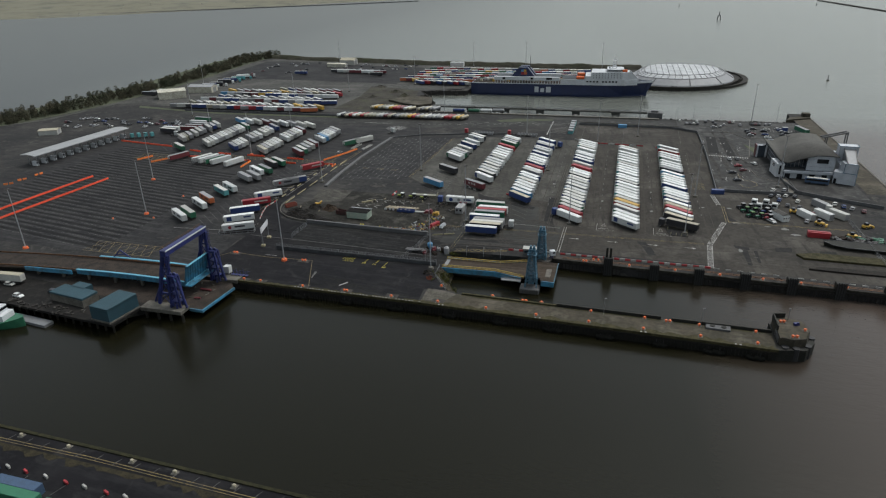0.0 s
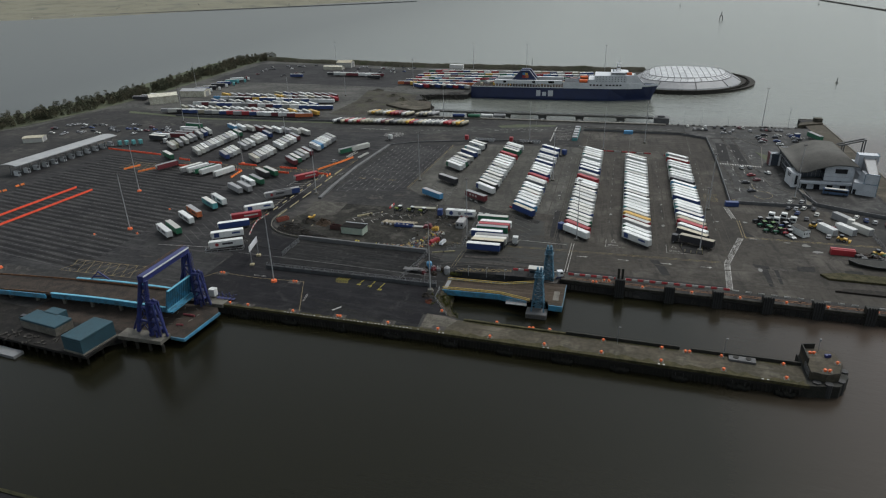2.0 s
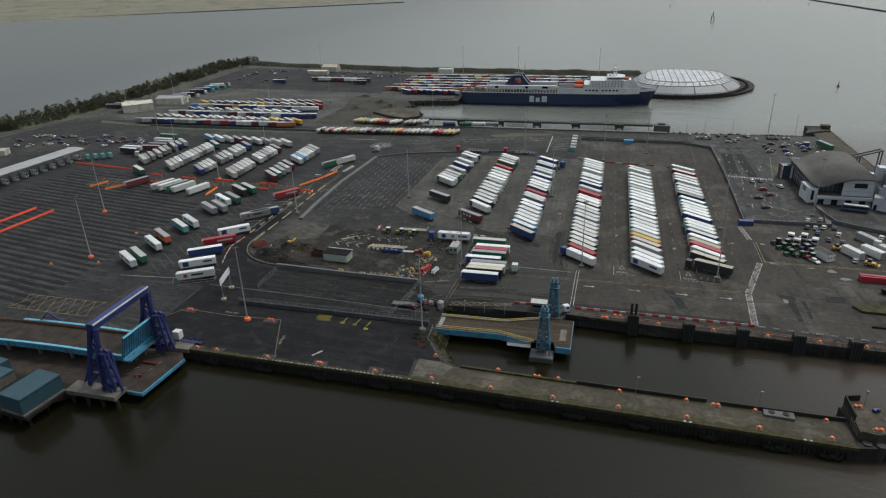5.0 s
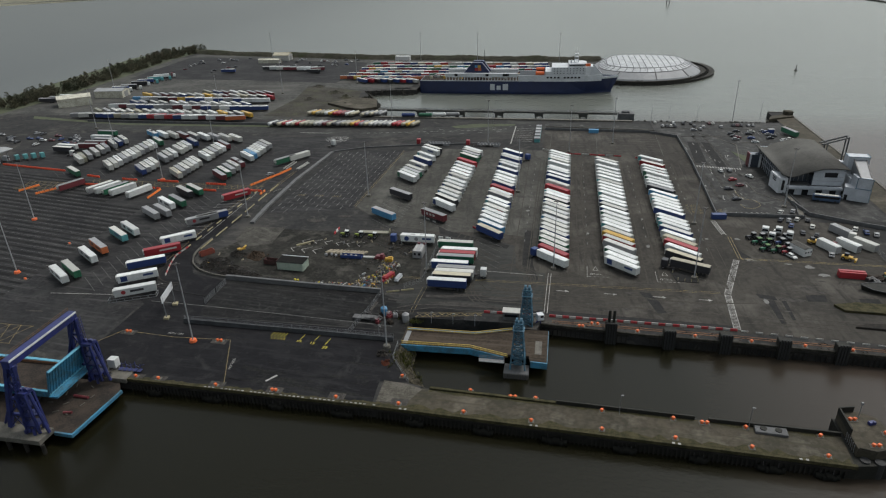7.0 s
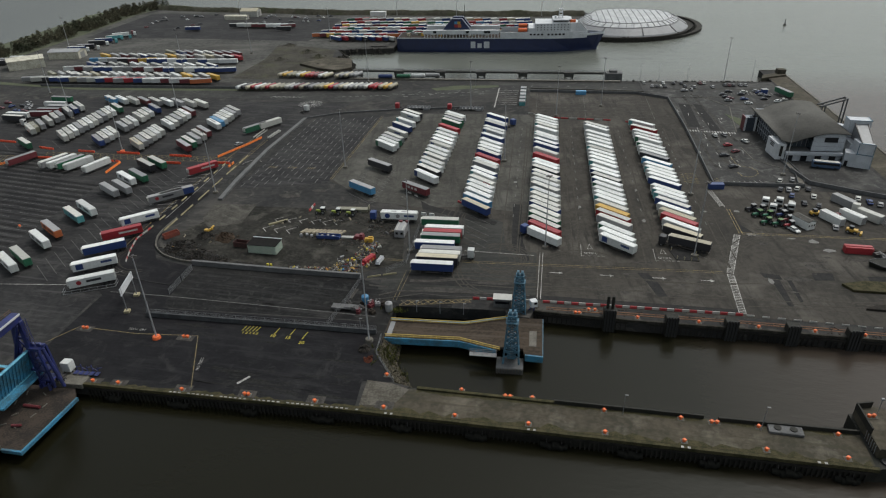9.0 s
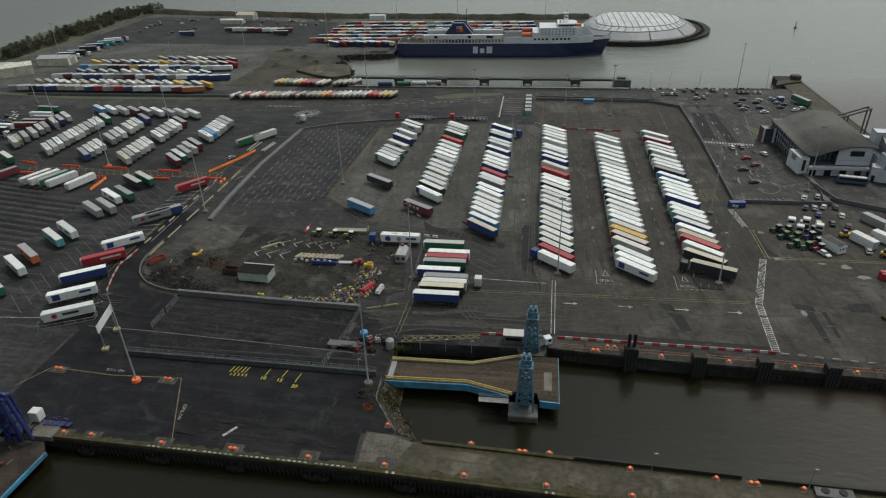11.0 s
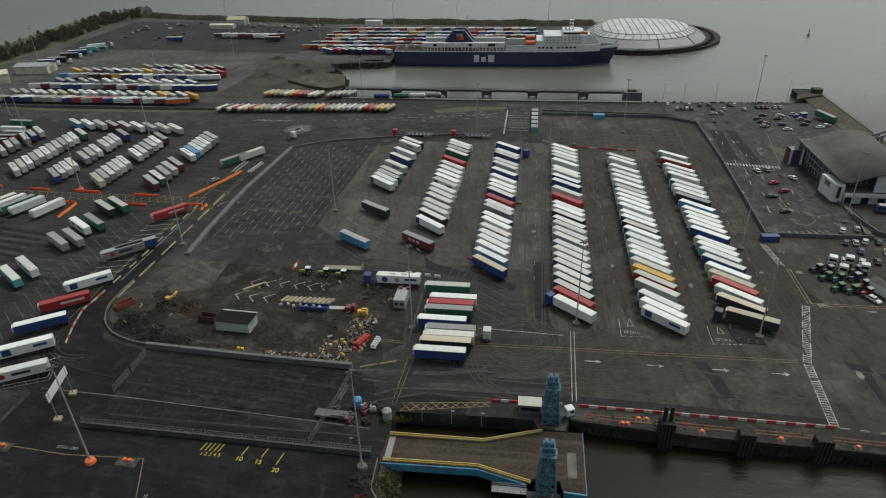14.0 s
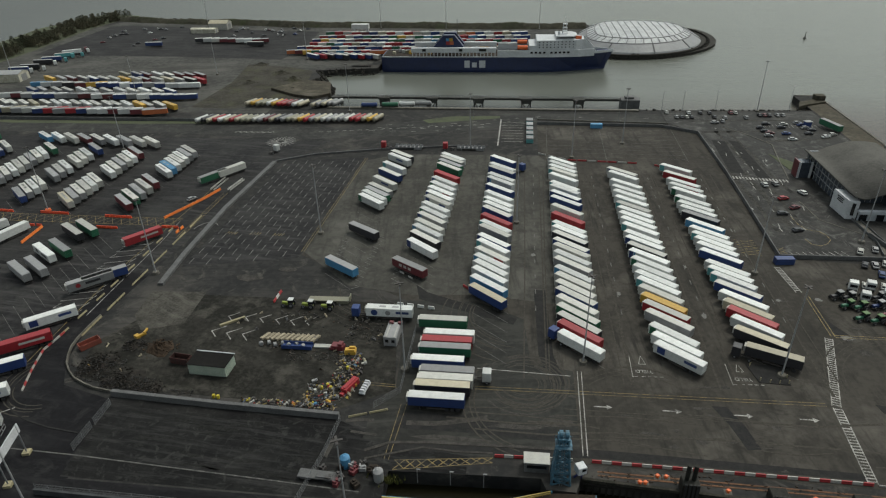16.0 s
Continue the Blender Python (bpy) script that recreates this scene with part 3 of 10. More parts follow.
single("quay_lines", bm, YELLOW_LINE, "worn yellow lines painted along the quay", "road marking", kind="structure")

MOSS_DIRT = mat("brown_quay_dirt", (0.040, 0.034, 0.020), 0.95, spec=0.1, c2=(0.018, 0.0165, 0.012), scale=0.4, amount=1.0, **G)
bm = bmnew()
sq = random.Random(14)
for x0, x1, ya, yb in ((-330, -142, 90.0, 86.0), (-142, -71, 86.0, 83.8), (-71, 70, 83.8, 78.4)):
    lo = [(x0 + (x1 - x0) * i / 40, ya + (yb - ya) * i / 40) for i in range(41)]
    prism(bm, lo + [(x, y - sq.uniform(0.3, 2.6)) for x, y in lo[::-1]], 0.0, 0.026)
single("dirt_bands", bm, MOSS_DIRT, "brown moss and dirt along the quay lines", "moss", kind="structure")
bm = bmnew()
for i in range(26):
    x = -150 + i * 5.6
    y = 90.4 - (x + 150) * 0.031
    strip(bm, [(x - 0.9, y - 3.0), (x, y - 0.8)], 0.12, 0.0, 0.028)
    if i % 2:
        strip(bm, [(x - 2.4, y - 15.0), (x - 1.2, y - 11.5)], 0.12, 0.0, 0.028)
single("bay_ticks", bm, FAINT_LINE, "thin white berth ticks painted on the southern quay", "road marking", kind="structure")

# ---- road markings ----
LANE_LINE = mat("scuffed_white_paint", (0.23, 0.225, 0.21), 0.75, c2=(0.06, 0.058, 0.055), scale=0.4, amount=0.9, **G)
bm = bmnew()
for i in range(14):                       # marshalling lanes: staggered dashes in columns
    for j in range(14):
        y = 309 + j * 7.4 + (i % 2) * 3.7
        x = -142.0 + i * 3.05 + (y - 305) * 0.035
        if y > 306 + (x + 143) * 0.24 and x < -105.2 + (y - 314) * 0.035 and y < 401 + (x + 140) * 0.16:
            box(bm, (x, y, 0.035), (0.17, 4.0, 0.02), -2)
single("lane_dashes", bm, LANE_LINE, "short white dashes dividing the marshalling lanes", "road marking", kind="stuff")
bm = bmnew()
wr = random.Random(9)
LANE_WEAR = mat("tyre_worn_lane", (0.0105, 0.0102, 0.0105), 0.85, spec=0.08, c2=(0.019, 0.0185, 0.018), scale=0.12, amount=1.0, c3=(0.024, 0.023, 0.022), scale3=0.06, **G)
worn = bmnew()
for k in range(33):     # long queue lanes of the west park
    y = 204 + k * 4.1
    x0, x1 = -322 + wr.uniform(0, 8), (-206 if k < 27 else -230)
    if k < 4:
        x0 += 40
    x = x0
    while x < x1:
        l = wr.uniform(8, 26)
        q = min(x1, x + l)
        strip(bm, [(x, y - (x + 264) * 0.17), (q, y - (q + 264) * 0.17)], 0.16, 0.0, 0.035)
        x = q + wr.uniform(0.5, 7)
    strip(worn, [(x0, y + 1.9 - (x0 + 264) * 0.17), (x1, y + 1.9 - (x1 + 264) * 0.17)], wr.uniform(1.2, 1.9), 0.0, 0.027)
single("lane_wear", worn, LANE_WEAR, "dark tyre-worn bands of the queue lanes", "road marking", kind="stuff")
for y in [232 + 4.6 * i for i in range(20)]:
    box(bm, (-180, y, 0.03), (14, 0.14, 0.02), -40)
for cx in (-286, -261, -238, -214, -189):
    for y in [346 + 4.6 * i for i in range(15)]:
        box(bm, (cx, y, 0.03), (15, 0.14, 0.02), -40)
strip(bm, [(-149.5, 223.6), (-128.4, 223.0), (-80, 220.3), (-62, 219.2)], 0.3, 0.0, 0.05)
single("bay_lines", bm, FAINT_LINE, "faded white lines of angled lorry bays", "road marking", kind="stuff")
bm = bmnew()
for cx in (-88, -62, -38, -12, 12.5, 35.5):
    for y in [268 + 4.6 * i for i in range(27)]:
        if cx > -60 or y > 300:
            box(bm, (cx, y, 0.03), (14, 0.14, 0.02), -40)
for k in range(9):
    strip(bm, [(-17, 415 + k * 5.0), (8, 415.3 + k * 5.0), (44, 414.6 + k * 5.0)], 0.14, 0.0, 0.04)
for x in (-18, 9, 45):
    strip(bm, [(x, 412), (x + 0.6, 458)], 0.14, 0.0, 0.04)
for x0, y0, x1, y1, d in ((-93.5, 312, -91.5, 340, 2.2), (-82.5, 296, -80.8, 332, 2.2), (-70.5, 300, -71.5, 318, 2.0)):
    n = int((y1 - y0) / 2.6)                   # sawtooth ends of the angled bays
    strip(bm, [(x0 + (x1 - x0) * q / (2 * n) + (d if q % 2 else 0), y0 + (y1 - y0) * q / (2 * n)) for q in range(2 * n + 1)], 0.2, 0.0, 0.04)
for cx in (-24.5, 0.5, 24, 46):
    for j in range(12):
        box(bm, (cx, 290 + j * 9.2, 0.03), (0.3, 2.6, 0.02))
single("bay_lines", bm, FAINT_LINE, "faded white bay lines and arrows in the trailer park", "road marking", kind="stuff")

bm = bmnew()


def ladder(b, p0, p1, w, step, bar=0.35, rail=0.25):
    p0, p1 = Vector(p0), Vector(p1)
    d = (p1 - p0).normalized()
    nrm = Vector((-d.y, d.x)) * w / 2
    a = math.degrees(math.atan2(d.y, d.x))
    for s in (nrm, -nrm):
        q = (p0 + p1) / 2 + s
        box(b, (q.x, q.y, 0.035), ((p1 - p0).length, rail, 0.02), a)
    for i in range(int((p1 - p0).length / step)):
        q = p0 + d * (i + 0.5) * step
        box(b, (q.x, q.y, 0.035), (bar, w, 0.02), a)


ladder(bm, (55, 282), (46.2, 254.5), 1.9, 0.9)
ladder(bm, (46.2, 254), (44.4, 231.5), 1.9, 0.9)
ladder(bm, (53.6, 320), (55.2, 305), 1.7, 0.9)
for x in (-14.1, -13.1):
    strip(bm, [(x, 262), (x - 0.6, 233.5)], 0.22, 0.03, 0.045)
strip(bm, [(-40, 261), (-16, 260)], 0.25, 0.03, 0.045)
for x in (-9.4, 6.7, 23.0, 37.7):
    box(bm, (x, 249.4, 0.035), (3.2, 0.35, 0.02))
    bmesh.ops.create_cone(bm, segments=3, radius1=0.9, radius2=0, depth=0.01, matrix=pose(x + 1.9, 249.4, 0.04, 0, 0, -90))
for i in range(17):
    box(bm, (60 + i * 1.3, 394.8 - i * 0.16, 0.035), (0.7, 2.6, 0.02))
for x, y in ((2.9, 264.8), (27.2, 263.9)):
    strip(bm, [(x - 3.0, y + 4.6), (x - 3.1, y - 3.6), (x - 1.8, y - 3.4)], 0.16, 0.03, 0.045)
    for k in range(4):
        strip(bm, [(x - 0.8 + k * 1.5, y - 3.3 + k * 0.06), (x + 0.1 + k * 1.5, y - 3.3 + k * 0.06)], 0.2, 0.03, 0.045)
    strip(bm, [(x - 0.9, y + 1.6), (x, y + 5.0), (x + 0.9, y + 1.6), (x - 0.9, y + 1.6)], 0.16, 0.03, 0.045)

strip(bm, [(-153, 236), (-166, 226), (-190, 224)], 0.25, 0.03, 0.045)
for i in range(13):                          # comb of short bays west of the access road
    y = 270 + i * 3.9
    strip(bm, [(-172.0, y), (-162.6, y + 2.8)], 0.2, 0.03, 0.045)
    strip(bm, [(-163.2, y + 1.2), (-162.3, y + 4.0)], 0.2, 0.03, 0.045)
    if i % 3:
        strip(bm, [(-172.0, y), (-171.0, y + 2.8)], 0.16, 0.03, 0.045)
strip(bm, [(-159.0, 275), (-159.4, 321), (-160.4, 338)], 0.2, 0.036, 0.05)
arc = [(-147.5 - 4.4 * math.cos(k * 0.35), 332 + 6.0 * math.sin(k * 0.35)) for k in range(8)]
strip(bm, arc, 0.2, 0.036, 0.05)
for i in range(20):                          # worn roundabout rosette of slender petals
    a = 2 * math.pi * i / 20
    for s in (-0.12, 0.12):
        strip(bm, [(-151 + 1.6 * math.cos(a), 428.4 + 1.6 * math.sin(a)), (-151 + 5.0 * math.cos(a + s), 428.4 + 5.0 * math.sin(a + s)), (-151 + 7.6 * math.cos(a), 428.4 + 7.6 * math.sin(a))], 0.2, 0.03, 0.045)
for i in range(7):
    strip(bm, [(-181 + i * 3, 441), (-178 + i * 3, 443)], 0.5, 0.03, 0.045)
for i in range(22):
    strip(bm, [(-136 + i * 4, 444 + i * 0.75), (-134 + i * 4, 444.4 + i * 0.75)], 0.35, 0.03, 0.045)
for x, y, l in ((-117.4, 270.8, 1.0), (-112.7, 270.2, 1.1), (-107.9, 270.0, 1.1), (-115.5, 278.3, 0.8), (-110.2, 278.2, 0.8), (-105.6, 278.0, 0.8), (-100.7, 277.8, 0.9), (-96.1, 277.6, 0.9), (-91.7, 277.8, 0.8)):     # chevrons by the compound
    strip(bm, [(x + 3.4 * l, y + 2.6 * l), (x, y), (x + 2.2 * l, y - 2.5 * l)], 0.28, 0.03, 0.045)
for k in range(9):
    strip(bm, [(61.0 + k * 2.15, 330.2 + k * 0.25), (62.6 + k * 2.15, 326.6 + k * 0.25)], 0.2, 0.03, 0.045)
for i in range(10):
    box(bm, (64 + (i % 3) * 7, 350 + i * 8, 0.035), (0.25, 4.0, 0.02), -8)
single("road_lines", bm, WHITE_LINE, "worn white hatched walkways, arrows and lane lines", "road marking", kind="structure")

bm = bmnew()
strip(bm, [(56.3, 303), (56.0, 283)], 0.3, 0.03, 0.045)
strip(bm, [(57.3, 303), (57.0, 283)], 0.3, 0.03, 0.045)
for y in (253.0, 254.0):
    strip(bm, [(-40, y), (44, y + 1.4)], 0.15, 0.03, 0.045)
    strip(bm, [(57, y + 29.5), (108, y + 29.5)], 0.25, 0.03, 0.045)
strip(bm, [(-152.5, 197), (-147.5, 204.9), (-128.8, 203.6), (-110.2, 204.5), (-101.6, 183.6)], 0.22, 0.035, 0.05)
for x0, y0, x1, y1, s in ((-213, 193, -179, 203, 4.2), (-292, 322, -268, 334, 3.4), (-258, 334, -160, 340, 3.6)):
    n = int((x1 - x0) / s)
    strip(bm, [(x0, y0), (x1, y0)], 0.22, 0.03, 0.045)
    strip(bm, [(x0, y1), (x1, y1)], 0.22, 0.03, 0.045)
    for i in range(n):
        strip(bm, [(x0 + i * s, y0), (x0 + (i + 1) * s, y1)], 0.2, 0.03, 0.045)
        strip(bm, [(x0 + i * s, y1), (x0 + (i + 1) * s, y0)], 0.2, 0.03, 0.045)
ladder(bm, (-154.6, 325), (-153.5, 365), 1.7, 1.5, 0.18, 0.16)
for cx, cy, w, d, n in ((48.2, 332.5, 3.2, 5.6, 6), (58.9, 330.5, 1.2, 3.0, 3)):     # hatched corners by the terminal wall
    for i in range(n):
        y = cy - d + i * 2 * d / n
        strip(bm, [(cx - w, y), (cx + w, y + 2 * d / n)], 0.18, 0.03, 0.045)
        strip(bm, [(cx + w, y), (cx - w, y + 2 * d / n)], 0.18, 0.03, 0.045)
strip(bm, [(-56.2, 246), (-57.4, 228.4)], 0.16, 0.03, 0.045)
strip(bm, [(-57.6, 246), (-58.4, 228.4)], 0.16, 0.03, 0.045)
for i in range(9):
    strip(bm, [(-56 + i * 2.4, 225.8 + i * 0.42), (-53.6 + i * 2.4, 228.8 + i * 0.3)], 0.2, 0.03, 0.045)
    strip(bm, [(-56 + i * 2.4, 228.4 + i * 0.3), (-53.6 + i * 2.4, 226.2 + i * 0.42)], 0.2, 0.03, 0.045)
strip(bm, [(-56, 228.4), (-34.6, 231.0)], 0.16, 0.03, 0.045)
strip(bm, [(-56, 225.7), (-34.6, 229.6)], 0.16, 0.03, 0.045)
strip(bm, [(-68.9, 253.1), (-60.0, 252.7)], 0.18, 0.03, 0.045)
strip(bm, [(-68.7, 252.2), (-59.9, 251.9)], 0.18, 0.03, 0.045)
strip(bm, [(-162, 250), (-164, 300), (-161, 372)], 0.25, 0.035, 0.05)
for x in (0, 0.9):
    strip(bm, [(-105.7 + x, 318), (-102.8 + x, 408)], 0.18, 0.035, 0.05)
for i in range(3):
    for k in range(4):
        strip(bm, [(-138 + i * 9 + k * 1.1, 329), (-137.4 + i * 9 + k * 1.1, 331)], 0.3, 0.035, 0.05)
strip(bm, [(69.5, 340.4), (70.4, 336.6), (73.0, 335.6), (75.8, 337.2), (77.9, 340.2), (78.0, 343.4), (76.6, 346.4), (72.6, 347.8), (71.2, 351.5), (70.8, 358.5)], 0.3, 0.03, 0.045)
single("yellow_lines", bm, YELLOW_LINE, "worn yellow box junctions and boundary lines", "road marking", kind="structure")


def ground_text(txt, x, y, size, rz, material, label):
    cu = bpy.data.curves.new("painted_number", "FONT")
    cu.body, cu.size, cu.extrude = txt, size, 0.01
    o = new("painted_number", cu)
    dg = bpy.context.evaluated_depsgraph_get()
    me = bpy.data.meshes.new_from_object(o.evaluated_get(dg))
    bpy.data.objects.remove(o)
    me.materials.clear()
    me.materials.append(material)
    o = new("painted_number", me)
    o.matrix_basis = pose(x, y, 0.05, 0, 0, rz)
    return tagged(o, label, "road marking", "numbers painted on the quay", "structure")


for txt, x, y in (("10", -89.6, 206.4), ("15", -85.0, 206.0), ("20", -80.4, 204.2)):
    ground_text(txt, x, y, 1.7, -3, BRIGHT_YELLOW, "yellow number painted on black asphalt")
for i in range(5):
    ground_text(str(i + 1), -98.2 + i * 1.05, 207.0, 1.3, -3, BRIGHT_YELLOW, "yellow number painted on black asphalt")
bm = bmnew()
for x, l in ((-98.6, 2.4), (-97.5, 2.4), (-96.5, 2.4), (-95.4, 2.4), (-94.4, 2.4), (-88.6, 2.9), (-83.9, 2.9), (-79.9, 3.4)):
    y = 208.3 if x < -90 else 207.8 if x < -82 else 206.2
    strip(bm, [(x, y), (x + 0.6, y + l)], 0.17, 0.04, 0.055)
single("yellow_marks", bm, BRIGHT_YELLOW, "fresh yellow slanted bars beside painted numbers", "road marking", kind="structure")

# tyre arcs, patches and pads
TYRE_MARK = mat("tyre_polished_asphalt", (0.038, 0.035, 0.030), 0.9, spec=0.08, c2=(0.060, 0.055, 0.047), scale=1.2, amount=1.0, **G)
PATCH = mat("pale_repair_patch", (0.062, 0.058, 0.052), 0.9, spec=0.08, c2=(0.032, 0.030, 0.028), scale=0.5, amount=1.0, **G)
tm = random.Random(17)
bm = bmnew()
for cx, cy, r0, a0, a1, n in ((-28, 256, 4, -150, 60, 5), (-27, 257, 7, -120, 130, 4), (-30, 286, 13, 150, 260, 7), (-24, 250, 16, 140, 260, 3), (-72, 298, 14, 200, 290, 5), (0, 246, 16, 60, 140, 4), (70, 262, 18, 90, 180, 4), (-150, 246, 9, 150, 280, 4), (66, 344, 9, 0, 200, 3)):
    for k in range(n):
        r = r0 + k * tm.uniform(0.9, 1.6)
        b0, b1 = a0 + tm.uniform(-12, 12), a1 + tm.uniform(-12, 12)
        strip(bm, [(cx + r * math.cos(radians(b0 + (b1 - b0) * i / 12)), cy + r * math.sin(radians(b0 + (b1 - b0) * i / 12))) for i in range(13)], tm.uniform(0.18, 0.4), 0.02, 0.04)
for k in range(26):
    x, y = tm.uniform(-50, 100), tm.uniform(234, 250)
    l = tm.uniform(12, 40)
    strip(bm, [(x, y), (x + l * 0.5, y + tm.uniform(-1, 1)), (x + l, y + tm.uniform(-2, 2))], tm.uniform(0.25, 0.6), 0.02, 0.04)
for cx in (-24.5, 0.5, 24, 47):
    for k in range(3):
        x = cx + tm.uniform(-3.5, 3.5)
        strip(bm, [(x, 258), (x + tm.uniform(-1, 1), 320), (x + tm.uniform(-1, 1), 398)], tm.uniform(0.3, 0.6), 0.02, 0.038)
single("tyre_tracks", bm, TYRE_MARK, "dark curved tyre tracks worn into the concrete", "road marking", kind="stuff")
bm = bmnew()
for x, y, w, d, a in ((12, 240, 3, 2, 0), (74, 262, 5, 2.4, -30), (80, 268, 3, 1.2, 10), (90, 280, 4, 2, 0), (62, 276, 3.5, 2.4, 0), (30, 246, 2.4, 2, 0),
                    (66, 253, 9, 3, 3), (-44, 236, 18, 1.6, 0), (-30, 241, 12, 1.8, -2), (-20, 243, 8, 2.6, 0), 
                    (-118, 300, 9, 4, 10), (-106, 306, 6, 3, 0), (-186, 212, 7, 1.0, 10), (-230, 340, 10, 1.2, 0), (22, 259, 2, 1.4, 20), (48, 290, 1.6, 1.2, 0), (49, 300, 3.0, 1.4, 20)):
    n = 11
    prism(bm, [(x + w * 0.6 * math.cos(2 * math.pi * i / n + a) * tm.uniform(0.6, 1.1), y + d * 0.6 * math.sin(2 * math.pi * i / n + a) * tm.uniform(0.6, 1.1)) for i in range(n)], 0.0, 0.042)
for k in range(46):
    x, y = tm.choice(((tm.uniform(-50, 50), tm.uniform(233, 262)), (tm.uniform(58, 106), tm.uniform(236, 320)), (tm.uniform(58, 90), tm.uniform(340, 460))))
    w, d, n = tm.uniform(0.6, 3.5), tm.uniform(0.2, 0.8), 11
    prism(bm, [(x + w * math.cos(2 * math.pi * i / n) * tm.uniform(0.3, 1.2), y + d * math.sin(2 * math.pi * i / n) * tm.uniform(0.3, 1.2)) for i in range(n)], 0.0, 0.04 + 0.0001 * k)
for pts, w in (([(-63.3, 230.5), (-57.9, 233.4), (-49.3, 234.2), (-31.2, 234.7), (-17, 234.9)], 0.8), ([(-62.8, 228.2), (-56, 230.6), (-50.4, 232.6), (-42.7, 232.1), (-34.5, 232.3)], 0.5)):
    strip(bm, pts, w, 0.0, 0.12)
for pts, w in (([(-55.3, 239.9), (-48.2, 240.2), (-41.7, 241.8), (-36.2, 243.3)], 1.5), ([(-71.8, 227.9), (-71.0, 233.4)], 1.2), ([(-69.8, 239.2), (-66, 239.9), (-63.1, 240.0)], 1.0), ([(-67.8, 236.0), (-61.5, 235.4)], 0.7)):
    strip(bm, pts, w, 0.0, 0.047)
dust = bmnew()
for k in range(90):
    x, y = tm.choice(((tm.uniform(-122, -76), tm.uniform(220, 238)), (tm.uniform(-128, -62), tm.uniform(184, 214)), (tm.uniform(-100, -64), tm.uniform(184, 192))))
    w, d, n = tm.uniform(1.0, 8.0), tm.uniform(0.15, 0.7), 14
    prism(dust, [(x + w * math.cos(2 * math.pi * i / n) * tm.uniform(0.2, 1.2), y - 0.05 * w * math.cos(2 * math.pi * i / n) + d * math.sin(2 * math.pi * i / n) * tm.uniform(0.2, 1.3)) for i in range(n)], 0.0, 0.038 + 0.0001 * k)
DUST = mat("dusty_asphalt_film", (0.024, 0.0238, 0.0225), 0.9, spec=0.06, c2=(0.013, 0.013, 0.0125), scale=0.9, amount=1.0, **G)
single("dust_streaks", dust, DUST, "thin dusty streaks on the black asphalt", "road marking", kind="stuff")
for cx, cy, r0, a0, a1, n in ((-28, 256, 4.6, -150, 150, 8), (-62, 300, 12, 210, 280, 3), (-30, 286, 15, 170, 250, 3)):
    for k in range(n):
        r = r0 + k * tm.uniform(0.9, 1.3)
        b0, b1 = a0 + tm.uniform(-30, 30), a1 + tm.uniform(-60, 20)
        strip(bm, [(cx + r * math.cos(radians(b0 + (b1 - b0) * i / 14)), cy + r * math.sin(radians(b0 + (b1 - b0) * i / 14))) for i in range(15)], tm.uniform(0.1, 0.3), 0.0, 0.041)
single("worn_patches", bm, PATCH, "pale worn patches and spills on the asphalt", "road marking", kind="structure")
bm = bmnew()
for x in (-128.4, -121.3, -103.4, -86.2, -68.3, -50.9):
    box(bm, (x, 183.0, 0.05), (4.6, 2.6, 0.04), -1)
for x in (-145.1, -113.3):
    box(bm, (x, 203.3 if x > -120 else 204.2, 0.05), (5.0, 2.6, 0.04), -3)
single("bollard_pads", bm, PATCH, "pale concrete pads let into the asphalt", "pavement", kind="structure")
bm = bmnew()
for i in range(40):
    if i % 7 != 3:
        box(bm, (-106 + i * 1.25, 181.3 - i * 0.02, 0.31), (0.7, 0.35, 0.02), -1)
strip(bm, [(-90.4, 186.4), (-88.2, 189.4)], 0.7, 0.04, 0.05)
for x in (-50, -48.6, -16, -14.6, 18, 19.4, 46, 47.4):
    box(bm, (x, 180.4 - (x + 57) * 0.04, 0.31), (0.6, 0.6, 0.03))
single("edge_marks", bm, WHITE_LINE, "white tick marks painted along the quay edge", "road marking", kind="structure")

for x, y in ((2.9, 264.0), (27.2, 263.1)):
    ground_text("YIELD", x + 2.2, y, 1.7, 180, WHITE_LINE, "white road word painted on the concrete")
for x, y, rz in ((-126.9, 205.9, 178), (-103.0, 190.2, 99)):
    ground_text("NO TUGS", x, y, 1.2, rz, WHITE_LINE, "white words painted on black asphalt")
DARKPATCH = mat("dark_tar_patch", (0.018, 0.018, 0.018), 0.85, spec=0.08, c2=(0.028, 0.027, 0.026), scale=0.5, amount=1.0, **G)
bm = bmnew()
for pts in ([(17, 252), (20.5, 252), (23, 246), (24.5, 239), (21.5, 238.5), (19.5, 246)], [(-60, 234), (-10, 235.5), (44, 234), (44, 232.2), (-10, 233), (-60, 231)], [(-25, 300), (-21.5, 300), (-20, 268), (-17, 256), (-21, 256), (-24, 268)],
            [(56, 300), (58, 290), (62, 282), (59, 281), (55.6, 289)], [(-56, 244), (-36, 243), (-20, 240), (-20, 237), (-40, 238), (-58, 238)], [(-62, 300), (-58, 296), (-30, 284), (-31, 281), (-60, 292)], [(60, 400), (66, 400), (68, 440), (62, 442)], [(70, 395), (75, 395), (74, 440), (70, 442)]):
    prism(bm, pts, 0.0, 0.039)
single("tar_patches", bm, DARKPATCH, "dark tarred repair strips in the paving", "road marking", kind="structure")
DOCKFLOOR = mat("wet_dock_deck", (0.010, 0.0097, 0.0094), 0.8, spec=0.1, c2=(0.017, 0.016, 0.0145), scale=0.3, amount=1.0, c3=(0.032, 0.029, 0.026), scale3=0.25, **G)
bm = bmnew()
